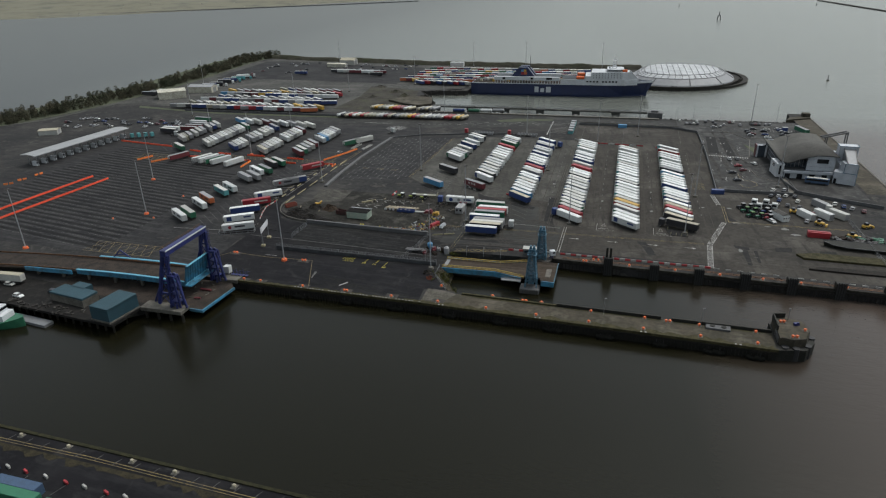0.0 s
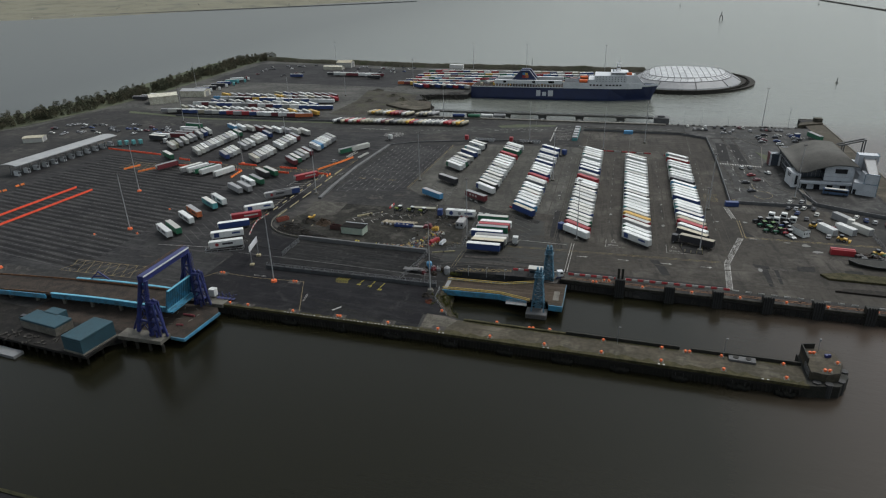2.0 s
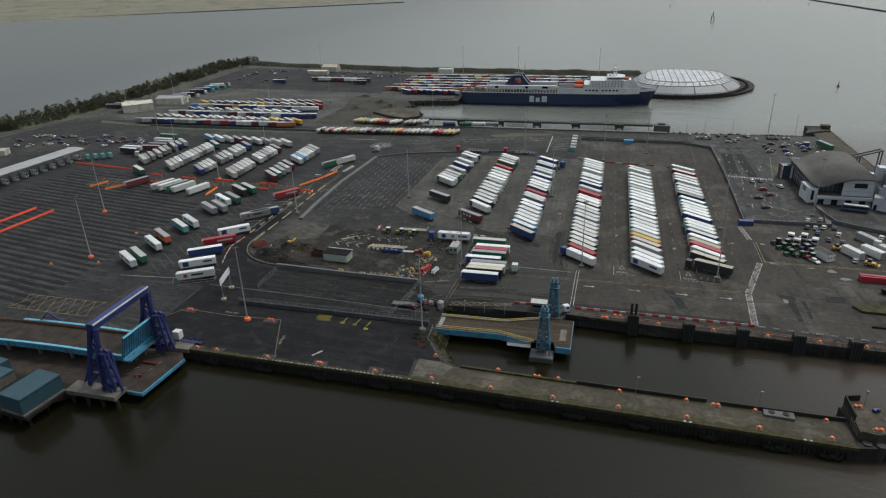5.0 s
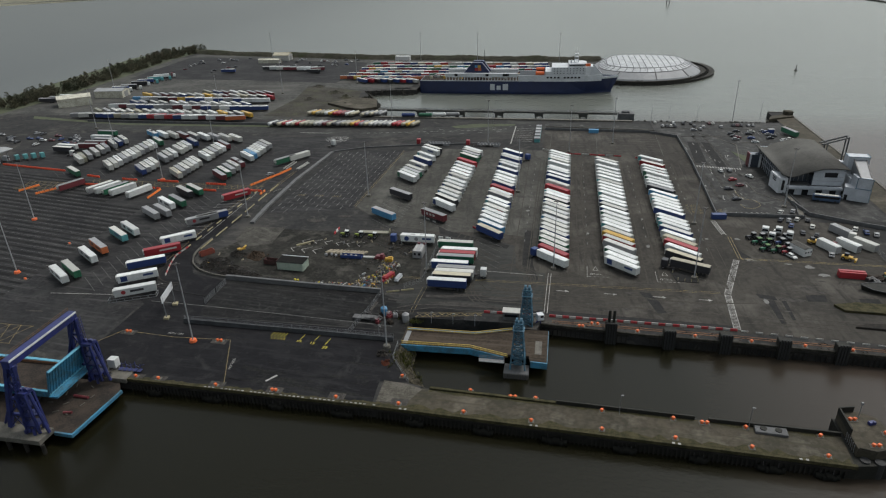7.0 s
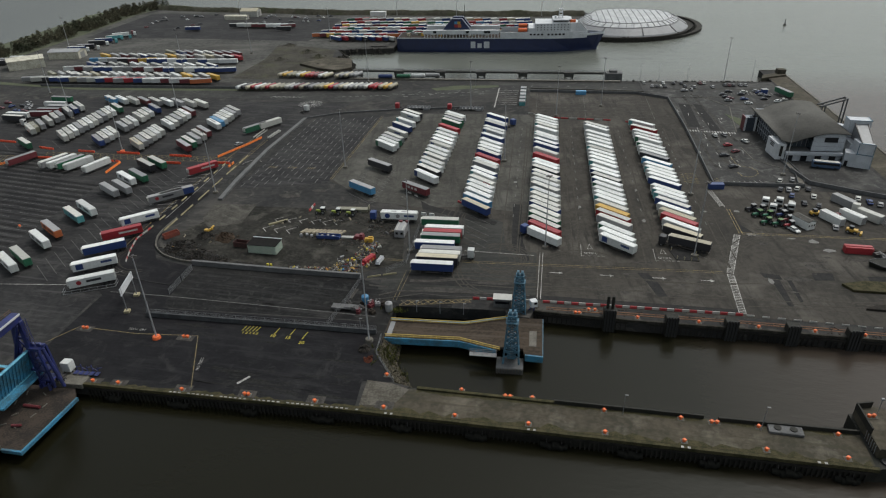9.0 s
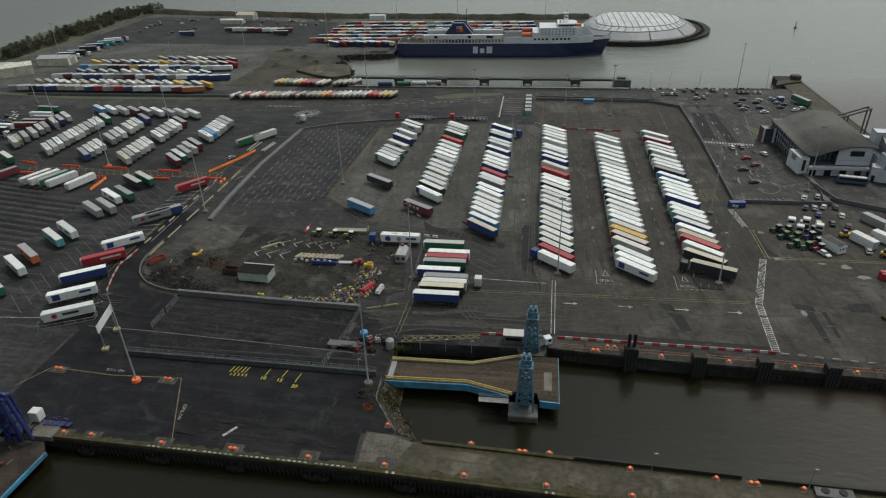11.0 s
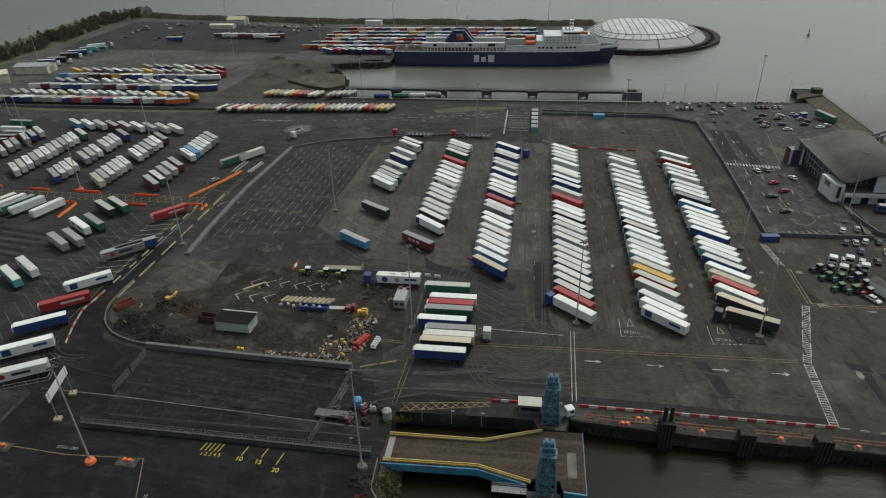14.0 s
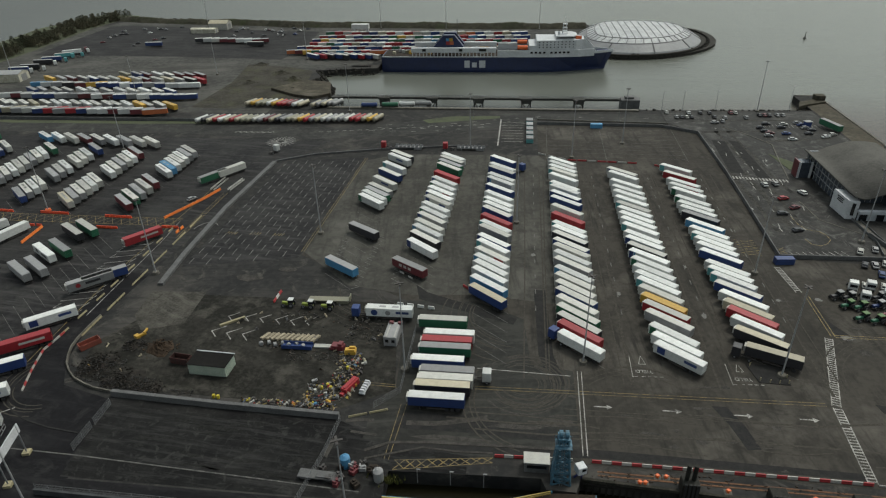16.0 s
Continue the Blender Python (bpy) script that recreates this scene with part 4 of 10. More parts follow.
prism(bm, [(-240, 149), (-207, 147), (-168.5, 143.2), (-154, 142.0), (-153, 155), (-152, 160), (-240, 168)], -0.9, 0.02)
dock = single("pavement_dock", bm, DOCKFLOOR, "dark littered concrete dock deck", "pavement", kind="structure")
for i in range(15):
    for r in (0.8, 7.0):
        bm = bmnew()
        tube(bm, (-208 + i * 3.75, 148.0 - i * 0.36 + r, -8), (-208 + i * 3.75, 148.0 - i * 0.36 + r, -0.9), 0.35, n=8)
        part("pile", bm, PILE, dock)
sheet("pavement_under_bridge", [(-196, 160), (-151, 158), (-151, 171), (-196, 172)], RUST, 0.045, "rusty brown plated apron under the bridge")
bm = bmnew()
for i in range(60):
    x, y = tm.uniform(-206, -170), tm.uniform(145.5, 150.5)
    box(bm, (x, y - (x + 206) * 0.06, 0.25), (tm.uniform(0.3, 1.6), tm.uniform(0.2, 0.8), tm.uniform(0.2, 0.7)), tm.uniform(0, 180))
single("dock_litter", bm, PATCH, "broken concrete and litter along the dock edge", "litter", kind="stuff")

bm = bmnew()
prism(bm, [(-15, 227.6), (14, 225.6), (47, 224.8), (64, 224.0), (108, 222.6), (108, 226.2), (44, 230.0), (-12, 230.8), (-15, 230.8)], 0.0, 0.037)
single("pavement_edge", bm, ASPHALT, "dark oily strip along the quay edge", "pavement", kind="structure")
bm = bmnew()
for y in (228.3, 229.3):
    strip(bm, [(-12, y), (44, y - 1.2), (104, y - 4.4)], 0.4, 0.0, 0.10)
single("crane_rails", bm, RAIL_RUST, "rusty crane rails let into the quay", "rail", kind="structure")
bm = bmnew()
for k in range(160):
    x = tm.uniform(-16, 104)
    box(bm, (x, tm.uniform(226.6, 230.0) - max(0, x - 14) * 0.045, 0.12), (tm.uniform(0.15, 0.8), tm.uniform(0.1, 0.4), tm.uniform(0.1, 0.3)), tm.uniform(-20, 200))
single("quay_litter", bm, RUST, "dark scrap and rubble along the quay edge", "litter", kind="stuff")
b = bmnew()
prism(b, [(29.4, 268.6), (30.8, 261.6), (38.2, 261.2), (38.4, 266.8), (36.6, 268.6)], 0.0, 0.18)
isl = single("kerb_island", b, DARKPATCH, "dark kerbed island round the mast foot", "kerb", kind="structure")
for x, y in ((30.2, 268), (31.2, 262.4), (33.4, 261.8), (35.6, 261.7), (37.8, 261.8), (38.0, 264), (38.0, 266.4)):
    b = bmnew()
    tube(b, (x, y, 0.1), (x, y, 1.2), 0.12, n=6)
    part("post", b, YELLOW_BAR, isl)
b = bmnew()
prism(b, [(86, 405), (91.5, 405), (90.5, 414), (83, 424)], 0.0, 0.12)
single("verge", b, GRASS, "kerbed grass island by the terminal", "grass", kind="structure")
b = bmnew()
strip(b, [(82, 394), (84.6, 412), (88.6, 436.6), (80, 452), (71.8, 461.5)], 0.4, 0.0, 0.2)
strip(b, [(92, 344), (80, 356), (78.6, 372)], 0.3, 0.0, 0.16)
single("kerb_car_park", b, CONCRETE, "pale kerb lines of the terminal road", "kerb", kind="structure")

LANE_PALE = mat("worn_pale_carriageway", (0.060, 0.058, 0.052), 0.9, spec=0.08, c2=(0.022, 0.021, 0.020), scale=0.25, amount=1.0, c3=(0.07, 0.067, 0.06), scale3=0.2, **G)
bm = bmnew()
for x0, y0, x1, y1, w in ((60.5, 345, 58.5, 410, 2.2), (66, 350, 62, 440, 2.6), (71, 356, 66, 455, 2.4), (77, 380, 72, 455, 2.0), (60, 452, 100, 456, 3.0), (86, 440, 118, 445, 2.4), (58, 470, 118, 474, 2.2)):
    n = 9
    left = [(x0 + (x1 - x0) * i / n + tm.uniform(0, w * 0.5), y0 + (y1 - y0) * i / n) for i in range(n + 1)]
    if abs(x1 - x0) > abs(y1 - y0):
        pts = left + [(x, y + w * tm.uniform(0.5, 1.0)) for x, y in left[::-1]]
    else:
        pts = left + [(x + w * tm.uniform(0.5, 1.0), y) for x, y in left[::-1]]
    prism(bm, pts, 0.0, 0.034)
single("worn_lanes", bm, LANE_PALE, "pale worn wheel lanes in the car park asphalt", "road marking", kind="structure")
bm = bmnew()
for i in range(16):
    strip(bm, [(92 + i * 1.9, 462), (92.4 + i * 1.9, 467)], 0.12, 0.02, 0.045)
for k in range(22):
    x, y = tm.uniform(58, 80), tm.uniform(345, 460)
    strip(bm, [(x, y), (x - 0.3, y + tm.uniform(1.5, 3.5))], tm.uniform(0.2, 0.5), 0.02, 0.045)
for k in range(40):
    x = -110 + k * 3.8
    y = 447 + (k % 3) * 5 + max(0, min(1, (x + 80) / 55)) * 17
    strip(bm, [(x, y), (x + tm.uniform(1.5, 3.5), y + 0.4)], 0.25, 0.02, 0.045)
for k in range(8):                           # wavy lines of the inspection bays
    strip(bm, [(-40 + q * 1.2, 434 + k * 4.2 + 0.5 * (q % 2)) for q in range(10)], 0.22, 0.02, 0.045)
strip(bm, [(-41.5, 428), (-41.3, 469)], 0.7, 0.02, 0.12)
single("road_lines", bm, WHITE_LINE, "worn white lines on the terminal road", "road marking", kind="structure")

bm = bmnew()
ms = random.Random(5)
for x0, x1, ya, yb, k in ((-130, -57, 182.6, 181.2, 0.5), (-57, 57, 181.2, 176.7, 1.0)):
    n = 60
    lo = [(x0 + (x1 - x0) * i / n, ya + (yb - ya) * i / n) for i in range(n + 1)]
    prism(bm, lo + [(x, y + k * ms.uniform(0.15, 2.1)) for x, y in lo[::-1]], 0.0, 0.045)
lo = [(-44 + i * 1.7, 189.2 - i * 0.056) for i in range(60)]
prism(bm, lo + [(x, y - ms.uniform(0.1, 1.2)) for x, y in lo[::-1]], 0.0, 0.045)
single("moss_bands", bm, MOSS, "moss and weeds creeping in from the pier's edges", "moss", kind="structure")

bm = bmnew()
for pts in ([(71.5, 257.2), (77.8, 257.8), (77.2, 253.4), (71, 252.8)], [(87.8, 256.7), (94, 257.4), (93.5, 254.1), (87.3, 253.1)], [(55.5, 256), (61.2, 255), (61.4, 252.2), (56.2, 253)], [(57.8, 252), (60.4, 252), (60.2, 237.6), (58.6, 237.4)], [(62.6, 252), (64, 252), (63.6, 240), (62.6, 240)]):
    prism(bm, pts, 0.0, 0.041)
single("tar_patches", bm, DARKPATCH, "dark tarred repair squares in the paving", "road marking", kind="structure")
PUDDLE = mat("wet_pale_puddle", (0.10, 0.096, 0.088), 0.5, c2=(0.05, 0.048, 0.044), scale=0.7, amount=1.0, **G)
bm = bmnew()
for x, y, w, d in ((60, 282.3, 2.2, 1.2), (59.4, 301.3, 1.4, 1.0), (79.3, 279, 1.8, 1.6), (82.4, 273, 2.2, 1.4), (72.7, 280.6, 1.6, 0.6), (57.6, 251, 0.9, 2.0), (24, 290, 0.8, 1.6), (1, 300, 0.7, 1.2), (47.5, 300, 1.0, 0.8), (-25, 322, 0.8, 1.4), (46.5, 345, 0.8, 1.4), (24.5, 318, 0.7, 1.0)):
    n = 13
    prism(bm, [(x + w * math.cos(2 * math.pi * i / n) * ms.uniform(0.6, 1.1), y + d * math.sin(2 * math.pi * i / n) * ms.uniform(0.6, 1.1)) for i in range(n)], 0.0, 0.043)
single("puddles", bm, PUDDLE, "pale drying puddles on the concrete", "puddle", kind="structure")

# ---- trailers ----
def trailer_proto(name, wheels=True, h=2.75, length=13.6):
    """A semi-trailer on the ground with its axis along x and its nose at -x."""
    t = thing(name, "white box semi-trailer", "trailer")
    L = length
    b = bmnew()
    box(b, (0, 0, 1.25 + h / 2), (L, 2.5, h - 0.06))
    soften(b, 0.05)
    part("body", b, W["W"], t)
    b = bmnew()
    box(b, (0, 0, 1.25 + h), (L - 0.05, 2.46, 0.07))
    for i in range(8):
        box(b, (-L / 2 + (i + 0.5) * L / 8, 0, 1.25 + h + 0.045), (0.06, 2.4, 0.03))
    part("roof", b, W["W"], t)
    b = bmnew()
    for s in (-0.5, 0.5):
        box(b, (0.3, s, 1.05), (L - 1.0, 0.14, 0.36))
    for i in range(6):
        box(b, (-L / 2 + 1.2 + i * (L - 2) / 5, 0, 1.05), (0.12, 2.3, 0.2))
    box(b, (L / 2 - 0.15, 0, 0.6), (0.12, 2.3, 0.18))
    for s in (-1.15, 1.15):
        box(b, (0.2, s, 0.72), (5.0, 0.05, 0.45))
    if not wheels:
        for s in (-1, 1):
            for ax in (1.6, 2.9, 4.2):
                tube(b, (L / 2 - ax, s * 0.85, 0.5), (L / 2 - ax, s * 1.22, 0.5), 0.5, n=8)
    part("chassis", b, CHASSIS, t)
    b = bmnew()
    for s in (-0.61, 0.61):
        box(b, (L / 2 + 0.02, s, 1.25 + h / 2), (0.05, 1.18, h - 0.18))
        for k in (-0.25, 0.25):
            tube(b, (L / 2 + 0.07, s + k, 1.4), (L / 2 + 0.07, s + k, 1.15 + h), 0.025, n=5)
    part("rear_door", b, W["V"], t)
    if wheels:
        for s in (-1, 1):
            b = bmnew()
            box(b, (-L / 2 + 2.8, s * 0.85, 0.55), (0.16, 0.16, 1.1))
            box(b, (-L / 2 + 2.8, s * 0.85, 0.04), (0.4, 0.3, 0.08))
            part("landing_leg", b, CHASSIS, t)
        for ax in (1.6, 2.9, 4.2):
            for s in (-1, 1):
                b = bmnew()
                tube(b, (L / 2 - ax, s * 0.82, 0.5), (L / 2 - ax, s * 1.22, 0.5), 0.5, n=14)
                tube(b, (L / 2 - ax, s * 1.2, 0.5), (L / 2 - ax, s * 1.25, 0.5), 0.28, n=10)
                part("wheel", b, TYRE, t)
        b = bmnew()
        box(b, (-L / 2 - 0.22, 0, 2.95), (0.45, 1.9, 1.6))
        soften(b, 0.06)
        part("cooling_unit", b, W["V"], t, "white refrigeration unit on the nose")
    return t


near = trailer_proto("semi_trailer")
far = trailer_proto("parked_trailer", wheels=False)
USED = {}
# code letters: side paint, roof paint
CODE = {"W": "WW", "V": "VC", "w": "VV", "B": "BW", "b": "BV", "R": "RR", "r": "RV", "M": "MG", "G": "GG", "g": "GV", "K": "KV", "k": "KG", "N": "NG", "n": "NV", "T": "TV", "C": "KC",
        "Y": "YY", "L": "LW", "O": "OG", "A": "AA", "c": "CC", "D": "BG", "l": "LL", "S": "BC", "Z": "LG"}
SIDE = {"W": "box semi-trailer", "B": "curtain-sided semi-trailer", "R": "semi-trailer", "K": "curtain-sided semi-trailer", "N": "curtain-sided semi-trailer", "G": "box semi-trailer"}


def park(code, x, y, rz, group, proto=None, z=0.0):
    proto = proto or near
    side, top = CODE[code]
    m = pose(x, y, z, 0, 0, rz)
    key = proto.name
    if key not in USED:
        USED[key] = proto
        proto.matrix_basis = m
        o = proto
    else:
        o = copy_thing(proto, m)
    paint(o, ("body", "rear_door"), W[side])
    paint(o, ("roof",), W[top])
    roof = "" if side == top else f" and {NAMES[top]} roof"
    tagged(o, f"{NAMES[side]} {SIDE.get(side, 'semi-trailer')}{roof}, parked without a tractor", "trailer", group)
    return o


def livery(o, bars):
    """Plain emblem shapes on the south-facing side: (x, z, width, height, paint, round)."""
    for x, z, w, h, k, disc in bars:
        b = bmnew()
        if disc:
            tube(b, (x, -1.24, z), (x, -1.275, z), w / 2, n=14)
            part("side_emblem", b, W[k], o)
        else:
            box(b, (x, -1.26, z), (w, 0.03, h))
            part("lettering_bar", b, W[k], o)


def roof_letters(o, k):
    """Plain bars where the roof carries its fleet letters."""
    for x, w in ((-2.6 + k, 1.9), (1.2 + k, 1.9)):
        b = bmnew()
        box(b, (x, 0, 4.075), (w, 0.8, 0.03))
        part("lettering_bar", b, W["G"], o)


def nose_panels(o, paint_key):
    """A coloured panel at the front end of both sides."""
    b = bmnew()
    for s in (-1, 1):
        box(b, (-5.7, s * 1.26, 2.62), (2.0, 0.03, 2.5))
    box(b, (-6.81, 0, 2.62), (0.03, 2.3, 2.5))
    part("nose_panel", b, W[paint_key], o)


LV = random.Random(31)
STYLES = ([(-4.6, 2.7, 2.2, 2.0, "B", 0), (3.6, 2.9, 3.4, 0.8, "B", 0)], [(1.2, 2.9, 4.6, 0.7, "B", 0)], [(-3.8, 2.7, 1.5, 1.5, "R", 1), (0.6, 2.8, 4.4, 0.8, "K", 0)], [(-5.6, 2.6, 1.8, 2.5, "N", 0)], [(0.0, 2.9, 5.4, 0.8, "G", 0)],
          [(3.9, 2.6, 4.2, 2.4, "R", 0)], [(-5.8, 2.6, 1.4, 2.5, "B", 0), (-4.6, 2.6, 0.7, 2.5, "L", 0)], [(-2.0, 2.9, 3.6, 0.7, "K", 0), (2.4, 2.9, 1.8, 0.7, "R", 0)])


def tip(y):
    return y + 3.4


def row(x, ys, codes, group, rz=-40, dx=0.0):
    for i, (y, c) in enumerate(zip(ys, codes)):
        o = park(c, x + dx * i, tip(y), rz + random.uniform(-1.0, 1.0), group)
        if c in "WwgV" and LV.random() < 0.4:
            livery(o, LV.choice(STYLES))
        elif c in "Wwg" and LV.random() < 0.45:
            nose_panels(o, LV.choice("TTTLNB"))


# six rows of the east park, from the far end to the near one
row(-84.6, (401.5, 397.3, 387.1, 379.6, 370.6, 363.1, 359.2, 355.8, 352.1), "KWWbwgNWW", "trailer row beside the marshalling lanes", dx=-0.5)
park("k", -85.9, 330.6, -34, "lone trailers in the east park")
park("Z", -87.7, 305.5, -34, "lone trailers in the east park")
row(-60.8, (399.5, 396.0, 391.5, 387.4, 378.0, 371.5, 366.3, 361.5, 357.0, 352.5, 346.4, 341.5, 337.0, 331.5, 327.0, 322.0, 315.9), "WgNnRWWWWwWWgwWKW", "second trailer row of the east park", dx=-0.13)
livery(park("M", -65.2, 306.6, -34, "second trailer row of the east park"), [(-3.0, 2.7, 1.2, 1.0, "V", 0), (-1.0, 2.7, 1.2, 1.0, "V", 0), (1.0, 2.7, 1.2, 1.0, "V", 0)])
row(-38.0, (397.3, 388.5, 385.0, 377.1, 373.0, 365.6, 358.1, 352.5, 348.5, 344.1, 337.5, 331.9, 328.5, 321.3, 317.2, 311.7, 307.0, 302.9, 298.6, 293.5, 288.1), "BWbWWBWWWbRWgBWwWWWLS", "third trailer row of the east park", dx=-0.05)
row(-12.1, (396.7, 392.2, 388.0, 384.0, 378.3, 369.5, 366.2, 360.3, 355.2, 347.4, 340.4, 333.0, 329.6, 325.3, 320.0, 316.2, 311.3, 306.9, 301.2, 297.0, 292.5, 288.6, 284.1, 279.5, 275.1, 271.2, 266.4), "WWWwWWWBBwRWWKbwWgWwwbwnKRW", "fourth trailer row of the east park", dx=-0.03)
row(12.6, (386.2, 381.9, 373.3, 367.3, 362.4, 356.8, 351.5, 347.2, 342.6, 338.2, 333.5, 327.4, 323.4, 318.7, 314.1, 308.9, 304.2, 300.0, 296.2, 291.6, 287.2, 283.2, 278.6, 271.8, 267.6, 263.6), "gWWWWWwWWWWWWKWWWWWwYrgWWW"[:26], "fifth trailer row of the east park", dx=-0.02)
row(35.7, (391.2, 383.3, 375.8, 370.9, 366.2, 358.5, 353.6, 349.4, 345.0, 338.2, 332.4, 328.2, 324.5, 320.6, 316.0, 308.3, 304.7, 300.9, 296.0, 290.5, 285.8, 282.0, 277.4), "WrWWWWWWkLWWWWBWWWbWcRW"[:23], "sixth trailer row of the east park", dx=-0.02)
park("C", 34.9, 276.0, -36, "sixth trailer row of the east park")
park("C", 36.2, 269.6, -24, "sixth trailer row of the east park")

# the short row that stands square to the quay
for c, x, y in zip("nWRNBGwCB", (-50.8, -48.3, -48.7, -48.8, -50.1, -47.2, -47.3, -47.8, -48.8), (277.3, 271.0, 267.9, 264.9, 259.6, 255.6, 252.6, 249.9, 245.6)):
    park(c, x, y, 0, "trailers standing square to the quay")
o = park("W", -67.0, 281.4, 0, "trailers standing square to the quay")
livery(o, [(-4.4, 2.6, 2.0, 2.0, "B", 1), (-0.4, 2.6, 1.6, 1.6, "G", 1), (3.9, 2.8, 3.8, 0.8, "B", 0)])
roof_letters(o, 0.6)

# west park, rows of angled bays
for x, ys, codes, g in ((-286.5, (366.0, 369.0, 374.0, 380.0, 385.5, 389.8, 397.0, 402.0, 407.5), "wAGwgGgDw", "first trailer row of the west park"),
                        (-261.0, (357.0, 361.3, 365.7, 370.0, 374.0, 378.2, 382.5, 386.7, 391.0, 395.3, 399.5, 406.0), "wwWGgWwgGwWn", "second trailer row of the west park"),
                        (-237.6, (352.0, 356.2, 360.3, 364.5, 373.5, 378.2, 383.0, 390.0, 394.5, 399.0, 406.5), "DgWwGgWwwWD", "third trailer row of the west park"),
                        (-214.3, (348.5, 352.6, 356.8, 361.0, 365.0, 369.0, 379.0, 383.5, 388.0, 392.6, 397.0, 402.5), "VGgwWwWwGwWM", "fourth trailer row of the west park"),
                        (-188.8, (348.0, 353.2, 358.5, 363.8, 369.3, 381.0, 385.0, 389.0, 393.0, 397.0, 401.0, 405.5), "MnGwMWlWwWGg", "fifth trailer row of the west park")):
    for y, c in zip(ys, codes):
        o = park(c, x, y, -40 + random.uniform(-1, 1), g, far)
        if c in "WwgV" and LV.random() < 0.6:
            roof_letters(o, LV.uniform(-1.5, 1.5))
        if c in "Ww" and LV.random() < 0.4:
            nose_panels(o, LV.choice("TTLNB"))
for i, c in enumerate("LWwMgWGww"):
    park(c, -275 + i * 7.6, 422 - i * 0.6, -36, "top trailer row of the west park", far)
for c, x, y in (("K", -193.8, 322.0), ("n", -190.3, 325.5), ("W", -194.0, 306.4), ("N", -190.5, 310.0), ("G", -194.2, 294.0), ("G", -190.6, 297.4), ("W", -192.8, 276.4), ("T", -194.1, 270.2),
                ("O", -194.8, 258.2), ("W", -193.6, 250.2), ("n", -191.6, 238.0), ("W", -193.3, 233.6), ("n", -273.5, 345.0)):
    o = park(c, x, y, -34, "trailers in the middle of the west park")
    if c in "WwOT":
        livery(o, [(-3.2, 2.9, 2.0, 1.4, "K", 0), (2.6, 2.8, 4.6, 0.9, "K", 0)] if c in "OW" else STYLES[1])
for c, x, y, rz in (("M", -259.6, 325.0, 68), ("g", -241.5, 323.5, 68), ("W", -237.0, 323.2, 68), ("N", -232.4, 322.6, 68), ("W", -227.6, 321.8, 68), ("W", -217.5, 320.2, 72),
                    ("G", -166.6, 290.2, 44), ("D", -163.7, 293.6, 44), ("W", -166.2, 270.0, 41), ("R", -166.2, 258.2, 37), ("B", -166.0, 247.0, 34), ("W", -162.6, 236.2, 33), ("W", -157.0, 226.4, 31),
                    ("R", -165.6, 320.8, 52), ("N", -163.8, 377.0, 58), ("w", -158.6, 384.5, 58),
                    ("M", -300.0, 392.0, 5), ("G", -297.0, 404.0, 0), ("W", -304.0, 410.5, 0), ("N", -307.5, 421.5, -4), ("W", -312.0, 389.0, -3), ("M", -299.0, 398.0, 2)):
    o = park(c, x, y, rz, "trailers along the edge of the west park")
    if x > -170 and c in "WRGM":
        livery(o, {(-166.2, 270.0): STYLES[0], (-162.6, 236.2): STYLES[0], (-157.0, 226.4): STYLES[2], (-166.6, 290.2): STYLES[2]}.get((x, y), [(2.0, 2.8, 6.4, 0.7, "V", 0)]))

# north-west block: dense angled ranks
rng = random.Random(4)
for y, x0, x1, rz, codes in ((467.5, -362, -240, 18, "GwKBBcGwBRGRDWWMWMO"), (479.0, -356, -236, -36, "AGgwgcgWWgWwggWYggY"), (497.0, -352, -236, 14, "WMgBBGGMWMBgWBBB"), (507.5, -346, -250, -34, "DGggWWgWwWgB"),
                             (523.0, -350, -246, 12, "lWGKMYBBWBGDWW"), (536.0, -352, -244, -32, "YGMgBgwYwMwcgKR"), (548.0, -304, -250, -36, "ADMWgMMM")):
    n = len(codes)
    for i, c in enumerate(codes):
        park(c, x0 + (x1 - x0) * i / (n - 1) + rng.uniform(-0.8, 0.8), y + rng.uniform(-0.7, 0.7), rz + rng.uniform(-2, 2), "ranks of trailers in the north-west park", far)
# block behind the ferry
for k, (y, x0, x1, n) in enumerate(((608, -188, -142, 9), (621, -206, -140, 11), (635, -202, -36, 25), (649, -196, -36, 24), (663, -198, -34, 24), (678, -196, -32, 23), (694, -195, -34, 22))):
    for i in range(n):
        c = rng.choice("WwwgrbbBBMRRDbKYcrnNOL")
        park(c, x0 + (x1 - x0) * i / (n - 1), y + rng.uniform(-1, 1), (-35 if k == 0 else 16) + rng.uniform(-2, 2), "ranks of trailers behind the ferry", far)
for i, c in enumerate("KWwMMWWM"):
    park(c, -302 + i * 7.4, 667 - i * 0.5, 20, "short rank at the far end", far)
park("B", -338, 650, 8, "short rank at the far end", far)

fr = thing("safety_barrier", "low grey steel safety barrier round the trailer", "barrier")
for p0, p1 in (((-163.6, 220.0), (-149.6, 226.6)), ((-149.6, 226.6), (-150.6, 229.6)), ((-163.6, 220.0), (-164.6, 222.6))):
    b = bmnew()
    for z in (0.1, 1.1):
        beam(b, (*p0, z), (*p1, z), 0.14, 0.14)
    k = max(2, int(math.hypot(p1[0] - p0[0], p1[1] - p0[1]) / 2.4))
    for i in range(k + 1):
        t = i / k
        box(b, (p0[0] + (p1[0] - p0[0]) * t, p0[1] + (p1[1] - p0[1]) * t, 0.55), (0.12, 0.12, 1.1))
    part("rail_panel", b, GALV, fr)

